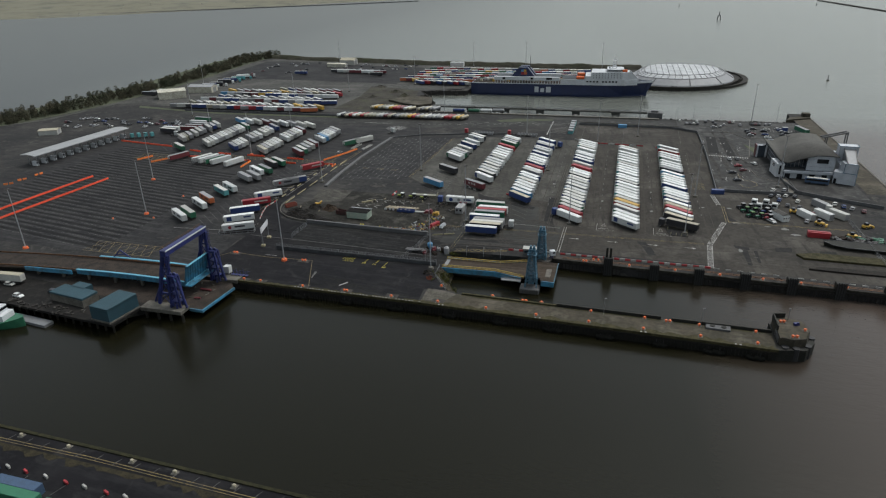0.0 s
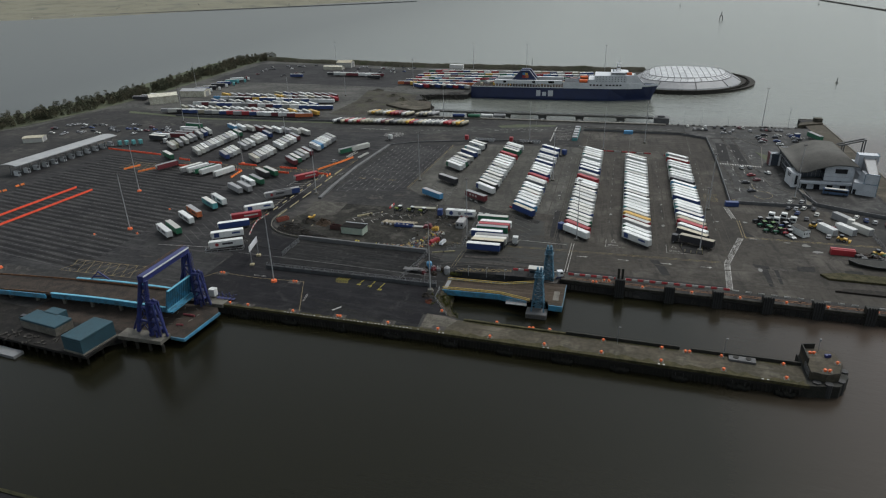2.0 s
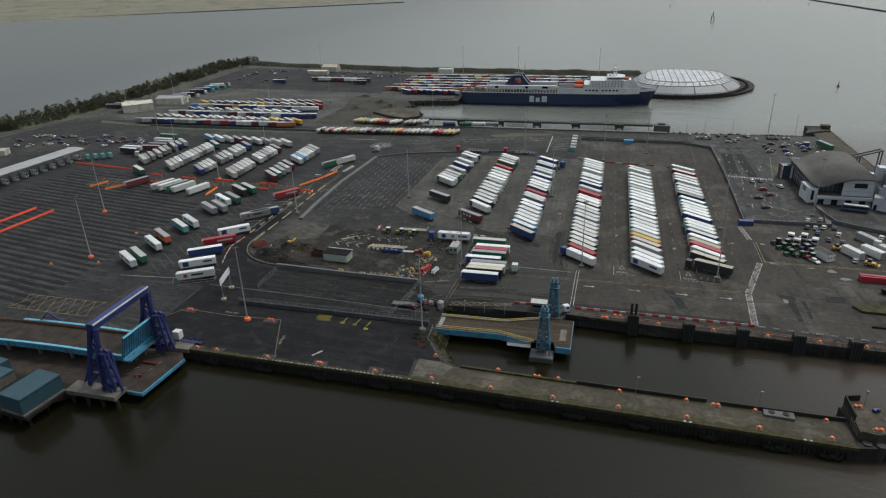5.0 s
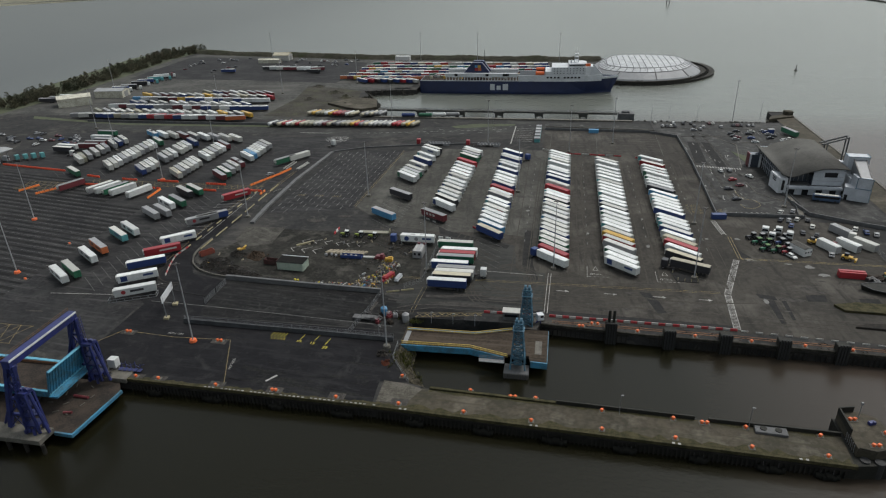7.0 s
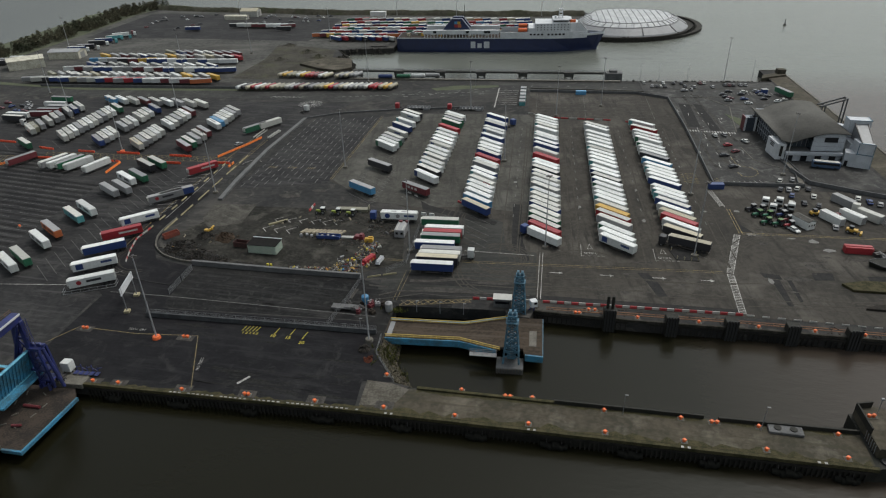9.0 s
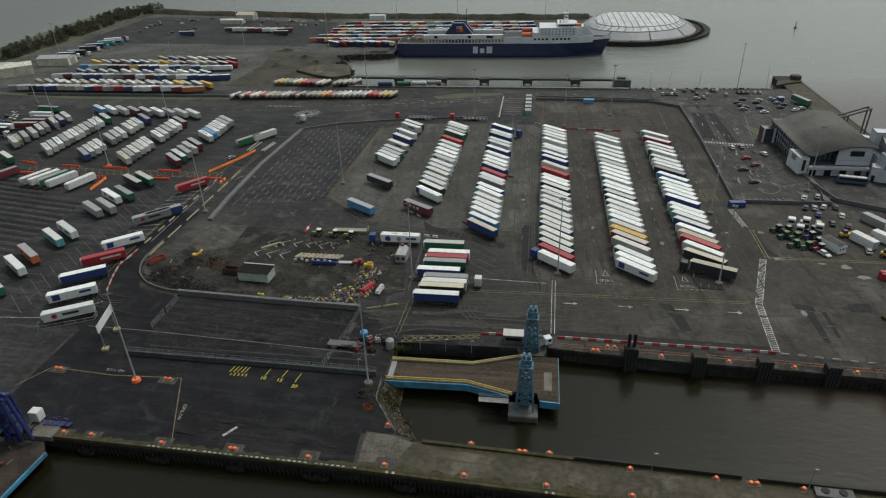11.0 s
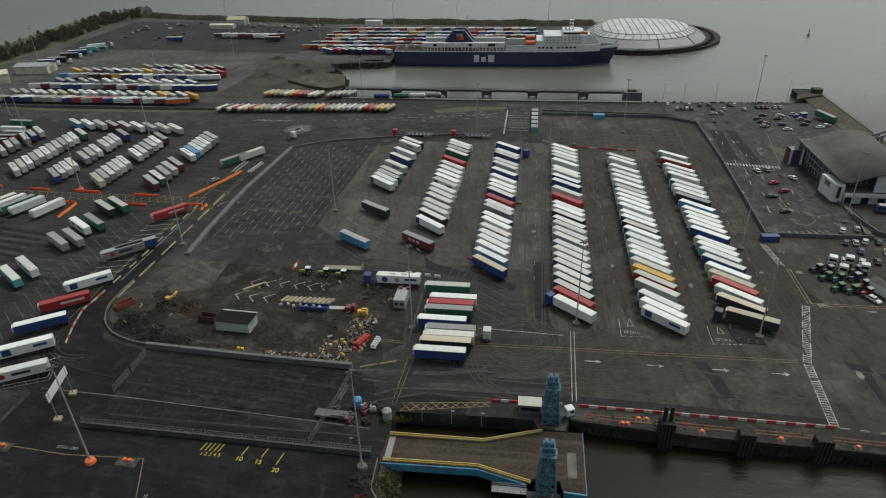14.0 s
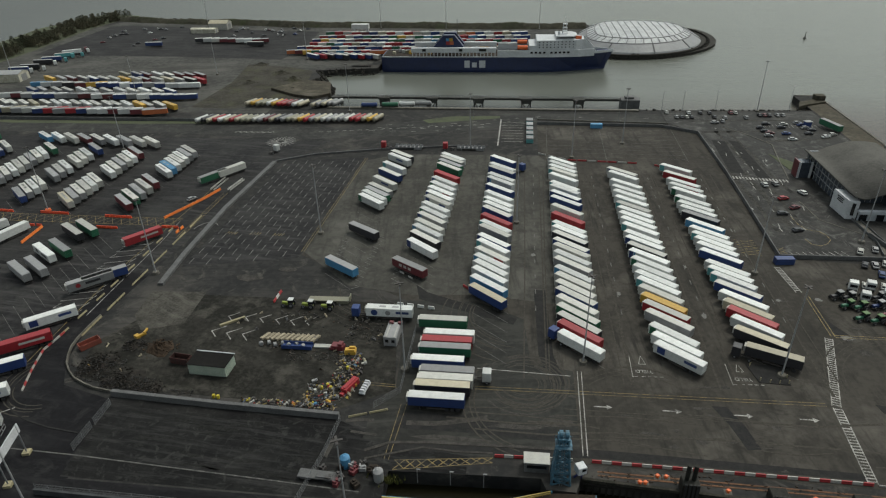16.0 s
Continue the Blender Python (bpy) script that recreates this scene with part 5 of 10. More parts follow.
# ---- gantry and ramp of the western berth ----
gan = thing("portal_gantry", "royal-blue steel portal gantry over the ramp berth", "gantry")
for y, s in ((158.4, -1), (180.4, 1)):
    for x in (-143.0, -138.0):
        b = bmnew()
        beam(b, (x - (4.4 if s < 0 else 2.6), y, 0.6), (-141.0 + (x + 140.5) * 0.35, y, 20.2), 1.1, 1.1)
        soften(b, 0.08)
        part("leg", b, BLUE_STEEL, gan)
    b = bmnew()
    dx = 4.4 if s < 0 else 2.6
    for z in (5.0, 10.0, 15.0):
        q = dx * (1 - z / 20)
        beam(b, (-142.6 - q, y, z), (-138.8 - q, y, z), 0.6, 0.6)
    beam(b, (-142.6 - dx * 0.75, y, 5), (-138.8 - dx * 0.5, y, 10), 0.35, 0.35)
    beam(b, (-138.8 - dx * 0.5, y, 10), (-142.2 - dx * 0.25, y, 15), 0.35, 0.35)
    part("bracing", b, BLUE_STEEL, gan)
    b = bmnew()
    tube(b, (-140.2, y - s * 1.0, 19.5), (-150.0 if s < 0 else -148.0, y - s * 1.0, 0.6), 0.35, n=10)
    part("strut", b, BLUE_STEEL, gan)
b = bmnew()
box(b, (-141.0, 169.3, 20.9), (2.2, 23.8, 2.2))
soften(b, 0.12)
top = part("crossbeam", b, BLUE_STEEL, gan)
b = bmnew()
box(b, (-139.8, 169.3, 21.8), (0.14, 23.4, 0.5))
part("walkway_edge", b, WHITE, top, "pale strip along the beam")
b = bmnew()
for i in range(14):
    tube(b, (-141.9, 157.6 + i * 1.79, 21.9), (-141.9, 157.6 + i * 1.79, 23.0), 0.04, n=5)
for z in (22.5, 23.0):
    tube(b, (-141.9, 157.5, z), (-141.9, 181.0, z), 0.04, n=5)
part("handrail", b, RAIL_RUST, top, "rusty handrail")
for y, hx in ((158.6, -139.9), (180.6, -138.3)):          # hoist towers in front of the portal
    b = bmnew()
    for dx, dy in ((-1.5, -1.3), (1.5, -1.3), (-1.5, 1.3), (1.5, 1.3)):
        beam(b, (hx + dx * 1.2, y + dy, 0.4), (hx + dx * 0.8, y + dy, 12.0), 0.55, 0.55)
    for z in (2.5, 5.5, 8.5):
        box(b, (hx, y, z), (3.4, 2.8, 0.35))
        beam(b, (hx - 1.7, y - 1.3, z), (hx + 1.3, y - 1.3, z + 3), 0.25, 0.25)
        beam(b, (hx + 1.5, y + 1.3, z), (hx - 1.4, y + 1.3, z + 3), 0.25, 0.25)
    box(b, (hx, y, 12.2), (2.8, 2.6, 0.8))
    for dx in (-0.9, 0.9):
        tube(b, (hx + dx, y - 0.3, 12.9), (hx + dx, y + 0.3, 12.9), 0.7, n=12)
    part("hoist_tower", b, BLUE_STEEL, gan)
    b = bmnew()
    tube(b, (hx + 1.3, y, 11.8), (hx + 3.8, y - 0.5, 0.3), 0.45, n=10)
    part("ram", b, BLUE_STEEL, gan)
    for i in range(9):
        b = bmnew()
        box(b, (hx - 1.5 + (i % 3) * 1.2, y - 1.9 + (i // 3) * 1.5, 1.0 + (i % 2) * 0.9), (0.7, 0.5, 1.1 + 0.5 * (i % 3)), i * 20)
        part("machinery", b, BLUE_STEEL, gan)

for y, s in ((158.4, -1), (180.4, 1)):
    dx = 4.4 if s < 0 else 2.6
    hx = -139.9 if s < 0 else -138.3
    for x0, x1, z0, z1 in ((-142.7, -139.4, 1, 5), (-138.4, -141.8, 1, 5), (-138.7, -141.7, 5, 10), (-142.2, -139.7, 10, 15), (-142.0, -139.8, 15, 19.5), (-139.6, -141.4, 15, 19.5)):
        b = bmnew()
        beam(b, (x0 - dx * (1 - z0 / 20), y + 0.3 * s, z0), (x1 - dx * (1 - z1 / 20), y + 0.3 * s, z1), 0.25, 0.25)
        part("brace", b, BLUE_STEEL, gan)
    b = bmnew()
    for dy in (-0.35, 0.35):
        beam(b, (-137.3 - dx, y + s + dy, 0.5), (-139.6, y + s + dy, 20.2), 0.1, 0.1)
    for i in range(24):
        z = 0.9 + i * 0.8
        q = -137.35 - dx + (dx - 2.3) * (z - 0.5) / 19.7
        beam(b, (q, y + s - 0.35, z), (q, y + s + 0.35, z), 0.08, 0.08)
    part("ladder", b, BLUE_STEEL, gan)
    for dx in (-0.5, 0.5):
        b = bmnew()
        tube(b, (hx + dx, y, 12.6), (-140.6 + dx * 0.4, y, 20.2), 0.07, n=6)
        part("hoist_cable", b, CHASSIS, gan)
b = bmnew()
for i in range(5):
    x = -135.0 + i * 1.5
    beam(b, (x, 186.2, 0.3), (x, 186.2, 2.0 + (i % 2) * 0.6), 0.14, 0.14)
    beam(b, (x, 186.2, 1.6), (x + 1.5, 186.2, 0.8 if i % 2 else 2.0), 0.12, 0.12)
    box(b, (x + 0.4, 185.2, 0.6), (1.1, 1.4, 0.12))
part("stair_frame", b, BLUE_STEEL, gan)
ramp = thing("link_bridge", "cyan-blue steel vehicle bridge with a rusty deck", "bridge", m=pose(3.0, -3.2, 0))
b = bmnew()
rings = []
for i in range(13):
    x, z, y = -252 + i * 8.8, 1.2 + 3.0 * math.sin(min(1, i / 9) * 1.5), 176.0 + i * 0.15
    rings.append([b.verts.new(p) for p in ((x, y - 5.75, z + 0.25), (x, y + 5.75, z + 0.25), (x, y + 5.75, z - 0.25), (x, y - 5.75, z - 0.25))])
for p, q in zip(rings, rings[1:]):
    for k in range(4):
        b.faces.new((p[k], q[k], q[(k + 1) % 4], p[(k + 1) % 4]))
b.faces.new(rings[0])
b.faces.new(rings[-1][::-1])
part("deck", b, RUST, ramp)
CYAN_PALE = mat("pale_cyan_paint", (0.10, 0.34, 0.46), 0.55, c2=(0.07, 0.22, 0.30), scale=0.5, amount=0.8)
for yo, xs in ((-6.2, -194), (6.2, -194)):
    flange = bmnew()
    b = bmnew()
    top = [(xs + i * (-146 - xs) / 12, 177.2 + yo, 5.0 + 0.45 * math.sin(i / 12 * math.pi)) for i in range(13)]
    sweep(flange, top, 0.9, 0.25)
    sweep(b, [(x, y, z - 1.0) for x, y, z in top], 0.4, 1.9)
    for i in range(20):
        box(b, (xs + (i + 0.5) * (-146 - xs) / 20, 177.2 + yo - 0.3, 4.1), (0.15, 0.3, 1.5))
    part("girder", b, CYAN_STEEL, ramp)
    part("top_flange", flange, CYAN_PALE, ramp, "pale cyan girder flange")
b = bmnew()
sweep(b, [(-218 + i * 2.5, 169.9, 3.5 + 0.06 * i) for i in range(10)], 0.4, 1.7)
part("side_beam", b, CYAN_STEEL, ramp)
b = bmnew()
for p, q in (((-188.3, 183.2, 4.4), (-184.6, 184.4, 8.0)), ((-181.2, 185.6, 4.4), (-184.6, 184.4, 8.0)), ((-186.4, 183.8, 6.2), (-182.9, 185.0, 6.2))):
    beam(b, p, q, 0.4, 0.4)
part("trestle_frame", b, BLUE_STEEL, ramp, "royal-blue trestle frame")
rails = (bmnew(), bmnew())
for k, yo in enumerate((-5.6, 5.6)):
    sweep(rails[k], [(-250 + i * 2.6, 177 + yo, 2.0 + 3.0 * math.sin(min(1, max(0, (-250 + i * 2.6 + 252) / 80)) * 1.5)) for i in range(41)], 0.18, 0.7)
for b in rails:
    part("kerb_rail", b, RAIL_RUST, ramp, "rusty side barrier")
b = bmnew()
for i in range(6):
    box(b, (-215 + i * 12, 172.5 + i * 0.2, 0.6), (0.9, 0.9, 3.6))
    box(b, (-215 + i * 12, 180.5 + i * 0.2, 0.6), (0.9, 0.9, 3.6))
part("support_column", b, CONCRETE, ramp)
b = bmnew()
box(b, (0, 0, 0.8), (0.5, 13.5, 7.8))
flap = part("raised_flap", b, CYAN_STEEL, ramp, "cyan loading flap raised upright")
for i in range(13):
    b = bmnew()
    box(b, (0.35, -6.3 + i * 1.05, 0.8), (0.25, 0.16, 7.6))
    part("rib", b, CYAN_STEEL, flap)
for z in (-2.9, 4.6):
    b = bmnew()
    box(b, (0.3, 0, z), (0.5, 13.6, 0.3))
    part("edge_beam", b, CYAN_PALE, flap)
flap.matrix_basis = pose(-145.0, 177.4, 7.0, 0, 14, 0)
b = bmnew()
box(b, (-144.2, 177.4, 3.6), (2.4, 14.2, 0.5))
box(b, (-143.0, 177.4, 3.8), (0.3, 14.2, 0.6))
part("flap_hinge", b, CYAN_STEEL, ramp)

plat = thing("floating_ramp", "rusty brown loading platform with a cyan fendered edge", "platform")
b = bmnew()
prism(b, [(-150, 160.2), (-131.2, 159.6), (-129.9, 177.4), (-132.5, 180.9), (-150, 180.9)], -1.9, -0.9)
part("deck", b, RUST, plat)
b = bmnew()
strip(b, [(-136.2, 159.5), (-131.0, 159.3), (-129.6, 177.6)], 0.5, -1.7, -0.75)
part("rubbing_strip", b, CYAN_STEEL, plat)
b = bmnew()
for i in range(12):
    box(b, (-147 + (i * 5.3) % 13, 163 + (i * 3.7) % 15, -0.75), (1.6, 0.25, 0.2), i * 37)
part("loose_timber", b, CONCRETE, plat)
b = bmnew()
tube(b, (-141, 173.2, -0.5), (-136.5, 173.0, -0.5), 0.4, n=10)
part("red_pipe", b, W["M"], plat, "red pipe lying on the deck")
b = bmnew()
tube(b, (-139, 166.4, -0.5), (-136.8, 166.8, -0.5), 0.35, n=10)
part("red_pipe", b, W["M"], plat, "red pipe lying on the deck")
for y, x0, x1 in ((157.3, -153.2, -136.4), (183.6, -139, -130.4)):
    b = bmnew()
    box(b, ((x0 + x1) / 2, y, -0.4), (x1 - x0, 5.2, 1.4))
    soften(b, 0.08)
    base = single("gantry_plinth", b, CONCRETE, "pale concrete plinth under the gantry", "plinth", "plinths of the gantry")
    if y < 170:
        for i in range(4):
            b = bmnew()
            tube(b, (x0 + 2 + i * 5, y - 2.2, -9), (x0 + 2 + i * 5, y - 2.2, -1.1), 0.5, n=10)
            part("pile", b, PILE, base)

for x, y, z, w, d, h, g in ((-180.6, 154.4, 0.02, 16.6, 6.6, 2.7, "teal"), (-158.6, 149.4, 0.02, 8.4, 12.6, 4.6, "teal")):
    hs = thing("quay_shed", "low shed with teal cladding on the dock edge", "shed", "sheds by the gantry", m=pose(x, y, z, 0, 0, -8))
    b = bmnew()
    box(b, (0, 0, h / 2), (w, d, h))
    part("wall", b, CONCRETE if w > 10 else TEAL_CLAD, hs)
    b = bmnew()
    box(b, (0, 0, h + 0.45), (w + 0.12, d + 0.12, 0.9))
    soften(b, 0.3, 2)
    roof = part("roof", b, TEAL_CLAD, hs)
    for i in range(int(w)):
        b = bmnew()
        box(b, (-w / 2 + i + 0.5, 0, h + 0.9), (0.1, d - 0.3, 0.06))
        part("seam", b, TEAL_CLAD, roof)
    if w < 10:
        b = bmnew()
        box(b, (0.1, -0.1, 0.25), (w + 0.5, d + 0.4, 0.5))
        part("plinth", b, CONCRETE, hs, "pale concrete plinth")
    if w > 10:
        b = bmnew()
        box(b, (-1.5, 4.6, h / 2 + 0.45), (6.5, 4.0, h + 0.9))
        part("roof_house", b, TEAL_CLAD, hs)
bm = bmnew()
box(bm, (-190.2, 143.0, -3.5), (17.5, 3.6, 1.2), -6)
single("pontoon", bm, GALV, "pale grey floating pontoon", "pontoon")
tug = thing("tug_boat", "green-hulled tug with a white wheelhouse, moored", "boat", m=pose(-204.8, 138.2, -3.9, 0, 0, 8))
b = bmnew()
secs = []
for x, w, zt in ((-14, 3.4, 2.2), (-8, 4.4, 2.0), (2, 4.6, 2.1), (9, 3.8, 2.7), (13, 1.9, 3.3), (15, 0.2, 3.7)):
    secs.append([b.verts.new(p) for p in ((x, -w, zt), (x, -w * 0.75, -1), (x, w * 0.75, -1), (x, w, zt))])
for p, q in zip(secs, secs[1:]):
    for i in range(3):
        b.faces.new((p[i], q[i], q[i + 1], p[i + 1]))
    b.faces.new((p[3], q[3], q[0], p[0]))
b.faces.new(secs[0][::-1])
b.faces.new(secs[-1])
part("hull", b, W["N"], tug)
b = bmnew()
box(b, (5, 0, 3.6), (9, 5.6, 2.6))
box(b, (5.2, 0, 6.0), (5.2, 4.6, 2.4))
tube(b, (1.5, 0, 7), (1.5, 0, 12), 0.15, n=6)
soften(b, 0.05)
part("wheelhouse", b, WHITE, tug)
b = bmnew()
box(b, (5.2, 0, 6.3), (5.3, 4.7, 0.9))
part("window_band", b, GLASS, tug)
b = bmnew()
tube(b, (-1, -2.0, 4.9), (-1, 2.0, 4.9), 0.7, n=10)
part("life_raft", b, ORANGE, tug, "orange life raft")

# ---- ramp berth of the middle basin ----
lk = thing("linkspan", "rusty linkspan ramp with blue girders and yellow rails", "linkspan")
b = bmnew()
prism(b, [(-57.2, 209.6), (-35.8, 210.2), (-25.4, 207.3), (-24.2, 208.6), (-18.2, 208.6), (-17.8, 206.2), (-13, 206.0), (-13, 223.0), (-21.6, 222.6), (-35.1, 218.1), (-57.2, 217.9)], -0.7, 0.15)
LINK_DECK = mat("brown_wheel_worn_deck", (0.050, 0.038, 0.028), 0.85, spec=0.1, c2=(0.027, 0.021, 0.016), scale=0.12, amount=1.0, bump=0.01, streak=(0.074, 0.060, 0.047), streak_scale=(0.02, 0.5), streak_turn=0, **G)
part("deck", b, LINK_DECK, lk)
b = bmnew()
box(b, (-55.9, 213.8, 0.17), (1.4, 7.0, 0.06))
part("hinge_plate", b, GALV, lk)
b = bmnew()
strip(b, [(-56.8, 209.2), (-35.8, 209.8), (-25.4, 206.9)], 0.4, -1.7, 0.3)
strip(b, [(-17.6, 205.8), (-12.8, 205.5)], 0.4, -1.7, 0.3)
part("girder", b, CYAN_STEEL, lk)
b = bmnew()
strip(b, [(-56.8, 218.3), (-35.3, 218.5), (-21.8, 223.0)], 0.4, -1.7, 0.3)
part("girder", b, CYAN_STEEL, lk)
b = bmnew()
strip(b, [(-12.85, 205.8), (-12.85, 223.0)], 0.2, -1.2, 0.1)
part("end_beam", b, TOWER_BLUE, lk)
for pts in ([(-56.6, 209.8), (-35.8, 210.4), (-24.4, 207.2)], [(-56.6, 217.5), (-35.1, 217.8), (-22.2, 222.2)]):
    b = bmnew()
    for (x0, y0), (x1, y1) in zip(pts, pts[1:]):
        n = int(math.hypot(x1 - x0, y1 - y0) / 1.6)
        for z in (0.55, 1.15):
            beam(b, (x0, y0, z), (x1, y1, z), 0.22, 0.22)
        for i in range(n + 1):
            t = i / n
            box(b, (x0 + (x1 - x0) * t, y0 + (y1 - y0) * t, 0.6), (0.14, 0.14, 1.2))
    part("rail", b, YELLOW_RAIL, lk, "yellow guard rail")
b = bmnew()
box(b, (-15.6, 213.2, 0.2), (2.0, 7.0, 0.12))
part("grip_plate", b, CONCRETE, lk)


def lattice_tower(x, y, h, label):
    t = thing("lift_tower", label, "tower", "lift towers of the linkspan", m=pose(x, y, 0))
    b = bmnew()
    for dx in (-1, 1):
        for dy in (-1, 1):
            beam(b, (dx * 2.15, dy * 1.85, -2.2), (dx * 0.95, dy * 0.85, h), 0.36, 0.36)
    n = 7
    for k in range(n):
        z0, z1 = k * h / n, (k + 1) * h / n
        w0, w1 = 2.0 - 1.05 * k / n, 2.0 - 1.05 * (k + 1) / n
        d0, d1 = w0 * 0.86, w1 * 0.86
        for s in (-1, 1):
            beam(b, (-w0, s * d0, z0), (w1, s * d1, z1), 0.27, 0.27)
            beam(b, (w0, s * d0, z0), (-w1, s * d1, z1), 0.27, 0.27)
            beam(b, (s * w0, -d0, z0), (s * w1, d1, z1), 0.27, 0.27)
            beam(b, (s * w0, d0, z0), (s * w1, -d1, z1), 0.27, 0.27)
            beam(b, (-w1, s * d1, z1), (w1, s * d1, z1), 0.3, 0.3)
            beam(b, (s * w1, -d1, z1), (s * w1, d1, z1), 0.3, 0.3)
    part("lattice", b, TOWER_BLUE, t)
    b = bmnew()
    box(b, (0, 0, h + 0.15), (2.4, 2.2, 0.3))
    for s in (-0.6, 0.6):
        tube(b, (s - 0.35, 0, h + 0.9), (s + 0.35, 0, h + 0.9), 0.8, n=12)
    part("sheave_head", b, TOWER_BLUE, t)
    b = bmnew()
    box(b, (0, 0, 0.7), (2.3, 1.9, 3.6))
    part("counterweight", b, TOWER_BLUE, t)
    b = bmnew()
    box(b, (0, -0.4, h - 1.6), (3.4, 2.9, 0.14))
    for px in (-1.6, 0, 1.6):
        for py in (-1.75, 0.95):
            box(b, (px, py, h - 1.05), (0.08, 0.08, 1.1))
    for py in (-1.75, 0.95):
        beam(b, (-1.65, py, h - 0.55), (1.65, py, h - 0.55), 0.08, 0.08)
    part("service_platform", b, TOWER_BLUE, t)
    b = bmnew()
    for dx in (-0.25, 0.25):
        beam(b, (dx, -1.75, 0), (dx, -1.0, h - 0.6), 0.09, 0.09)
    for k in range(14):
        z = 0.5 + k * 0.8
        beam(b, (-0.25, -1.75 + 0.75 * z / h, z), (0.25, -1.75 + 0.75 * z / h, z), 0.06, 0.06)
    part("ladder", b, GALV, t)
    return t


lattice_tower(-21.2, 206.3, 12.6, "faded blue steel lattice tower standing in the basin")
lattice_tower(-20.0, 226.6, 12.2, "faded blue steel lattice tower at the quay edge")
tb = thing("tower_base", "grey concrete base with timber facing standing in the water", "plinth")
b = bmnew()
box(b, (-21.5, 205.0, -5.6), (7.2, 4.8, 7.0))
soften(b, 0.12)
part("block", b, WALLGREY, tb)
for i in range(9):
    b = bmnew()
    box(b, (-24.7 + i * 0.8, 202.5, -5.4), (0.3, 0.3, 6.2))
    part("timber", b, CONCRETE, tb)
cat = thing("catwalk", "galvanised catwalk with handrails beside the ramp", "walkway")
b = bmnew()
box(b, (-28.8, 205.6, -0.4), (7.4, 1.6, 0.2))
part("grating", b, GALV, cat)
b = bmnew()
for s in (-0.75, 0.75):
    for z in (0.2, 0.7):
        beam(b, (-32.5, 205.6 + s, z), (-25.1, 205.6 + s, z), 0.07, 0.07)
    for i in range(7):
        box(b, (-32.4 + i * 1.2, 205.6 + s, 0.2), (0.08, 0.08, 1.1))
part("handrail", b, GALV, cat)
cab = thing("control_hut", "white flat-roofed control cabin at the quay edge", "hut", m=pose(-25.0, 229.2, 0))
b = bmnew()
box(b, (0, 0, 1.4), (5.2, 2.8, 2.8))
part("wall", b, WALLGREY, cab)
b = bmnew()
box(b, (0, 0, 2.9), (5.6, 3.2, 0.2))
part("roof", b, W["V"], cab)
b = bmnew()
box(b, (0, -1.42, 1.7), (4.2, 0.05, 0.9))
part("window", b, GLASS, cab)
wb = thing("lookout_cabin", "white boxy lookout cabin on a blue steel bracket", "cabin", m=pose(-15.8, 227.8, 0, 0, 0, 25))
b = bmnew()
box(b, (0, 0, 2.3), (2.0, 1.9, 2.0))
soften(b, 0.06)
part("box", b, WHITE, wb)
b = bmnew()
box(b, (0.3, -0.97, 2.6), (1.0, 0.05, 0.7))
box(b, (1.02, 0, 2.6), (0.05, 1.1, 0.7))
part("window", b, GLASS, wb)
b = bmnew()
beam(b, (-1.4, 0, 0.1), (0, 0, 1.4), 0.3, 0.3)
beam(b, (0, 0.8, 0), (0, 0.8, 2.1), 0.3, 0.3)
beam(b, (0, -0.6, 0), (0, -0.6, 1.4), 0.3, 0.3)
part("bracket", b, BLUE_STEEL, wb)

# rock slope at the basin's west side
rk = random.Random(8)


def rubble(name, line, width, zt, zb, count, size, label, drop_side=1, material=None):
    """Boulders heaped along a line of points; one object."""
    b = bmnew()
    for k in range(count):
        i = rk.randrange(len(line) - 1)
        (x0, y0), (x1, y1) = line[i], line[i + 1]
        t, s = rk.random(), rk.random()
        d = math.hypot(x1 - x0, y1 - y0)
        nx, ny = (y1 - y0) / d * drop_side, -(x1 - x0) / d * drop_side
        p = Vector((x0 + (x1 - x0) * t + nx * s * width, y0 + (y1 - y0) * t + ny * s * width, zt + (zb - zt) * s))
        r = size * rk.uniform(0.5, 1.2)
        bmesh.ops.create_icosphere(b, subdivisions=1, radius=r, matrix=Matrix.Translation(p) @ pose(0, 0, 0, rk.uniform(0, 90), rk.uniform(0, 90), rk.uniform(0, 90)) @ Matrix.Diagonal((1, rk.uniform(0.6, 1), rk.uniform(0.5, 0.9), 1)))
    return single(name, b, material or ROCK, label, "rocks", kind="stuff")


PALE_ROCK = mat("pale_weedy_rock", (0.082, 0.070, 0.050), 0.9, spec=0.2, c2=(0.014, 0.014, 0.009), scale=0.5, amount=1.0)
rubble("rock_slope", [(-57.1, 211.0), (-56.9, 206.5), (-56.9, 202), (-53.5, 196.8), (-50.1, 191.6)], 5.2, 0.1, -4.6, 1500, 0.34, "loose pale boulders and weeds on the basin slope", -1, PALE_ROCK)
rubble("rock_shore", [(34, 488.5), (127, 491.5)], 5.0, 0.3, -5.0, 420, 0.9, "dark boulders along the shore", -1)
rubble("rock_shore", [(28, 746), (-34, 744), (-110, 747), (-215, 754), (-341, 772), (-449, 794)], 8.0, 0.6, -5.0, 500, 1.5, "dark boulder sea wall", 1)
rubble("rock_shore", [(-143, 487), (-151.5, 517), (-157, 541), (-172, 543.5)], 4.0, 0.0, -5.0, 200, 1.0, "dark boulders at the berth head", 1)
rubble("rock_shore", [(-172, 543.5), (-167, 556), (-176, 574), (-133, 582)], 6.0, 0.0, -5.0, 240, 1.0, "dark boulders at the berth head", 1)

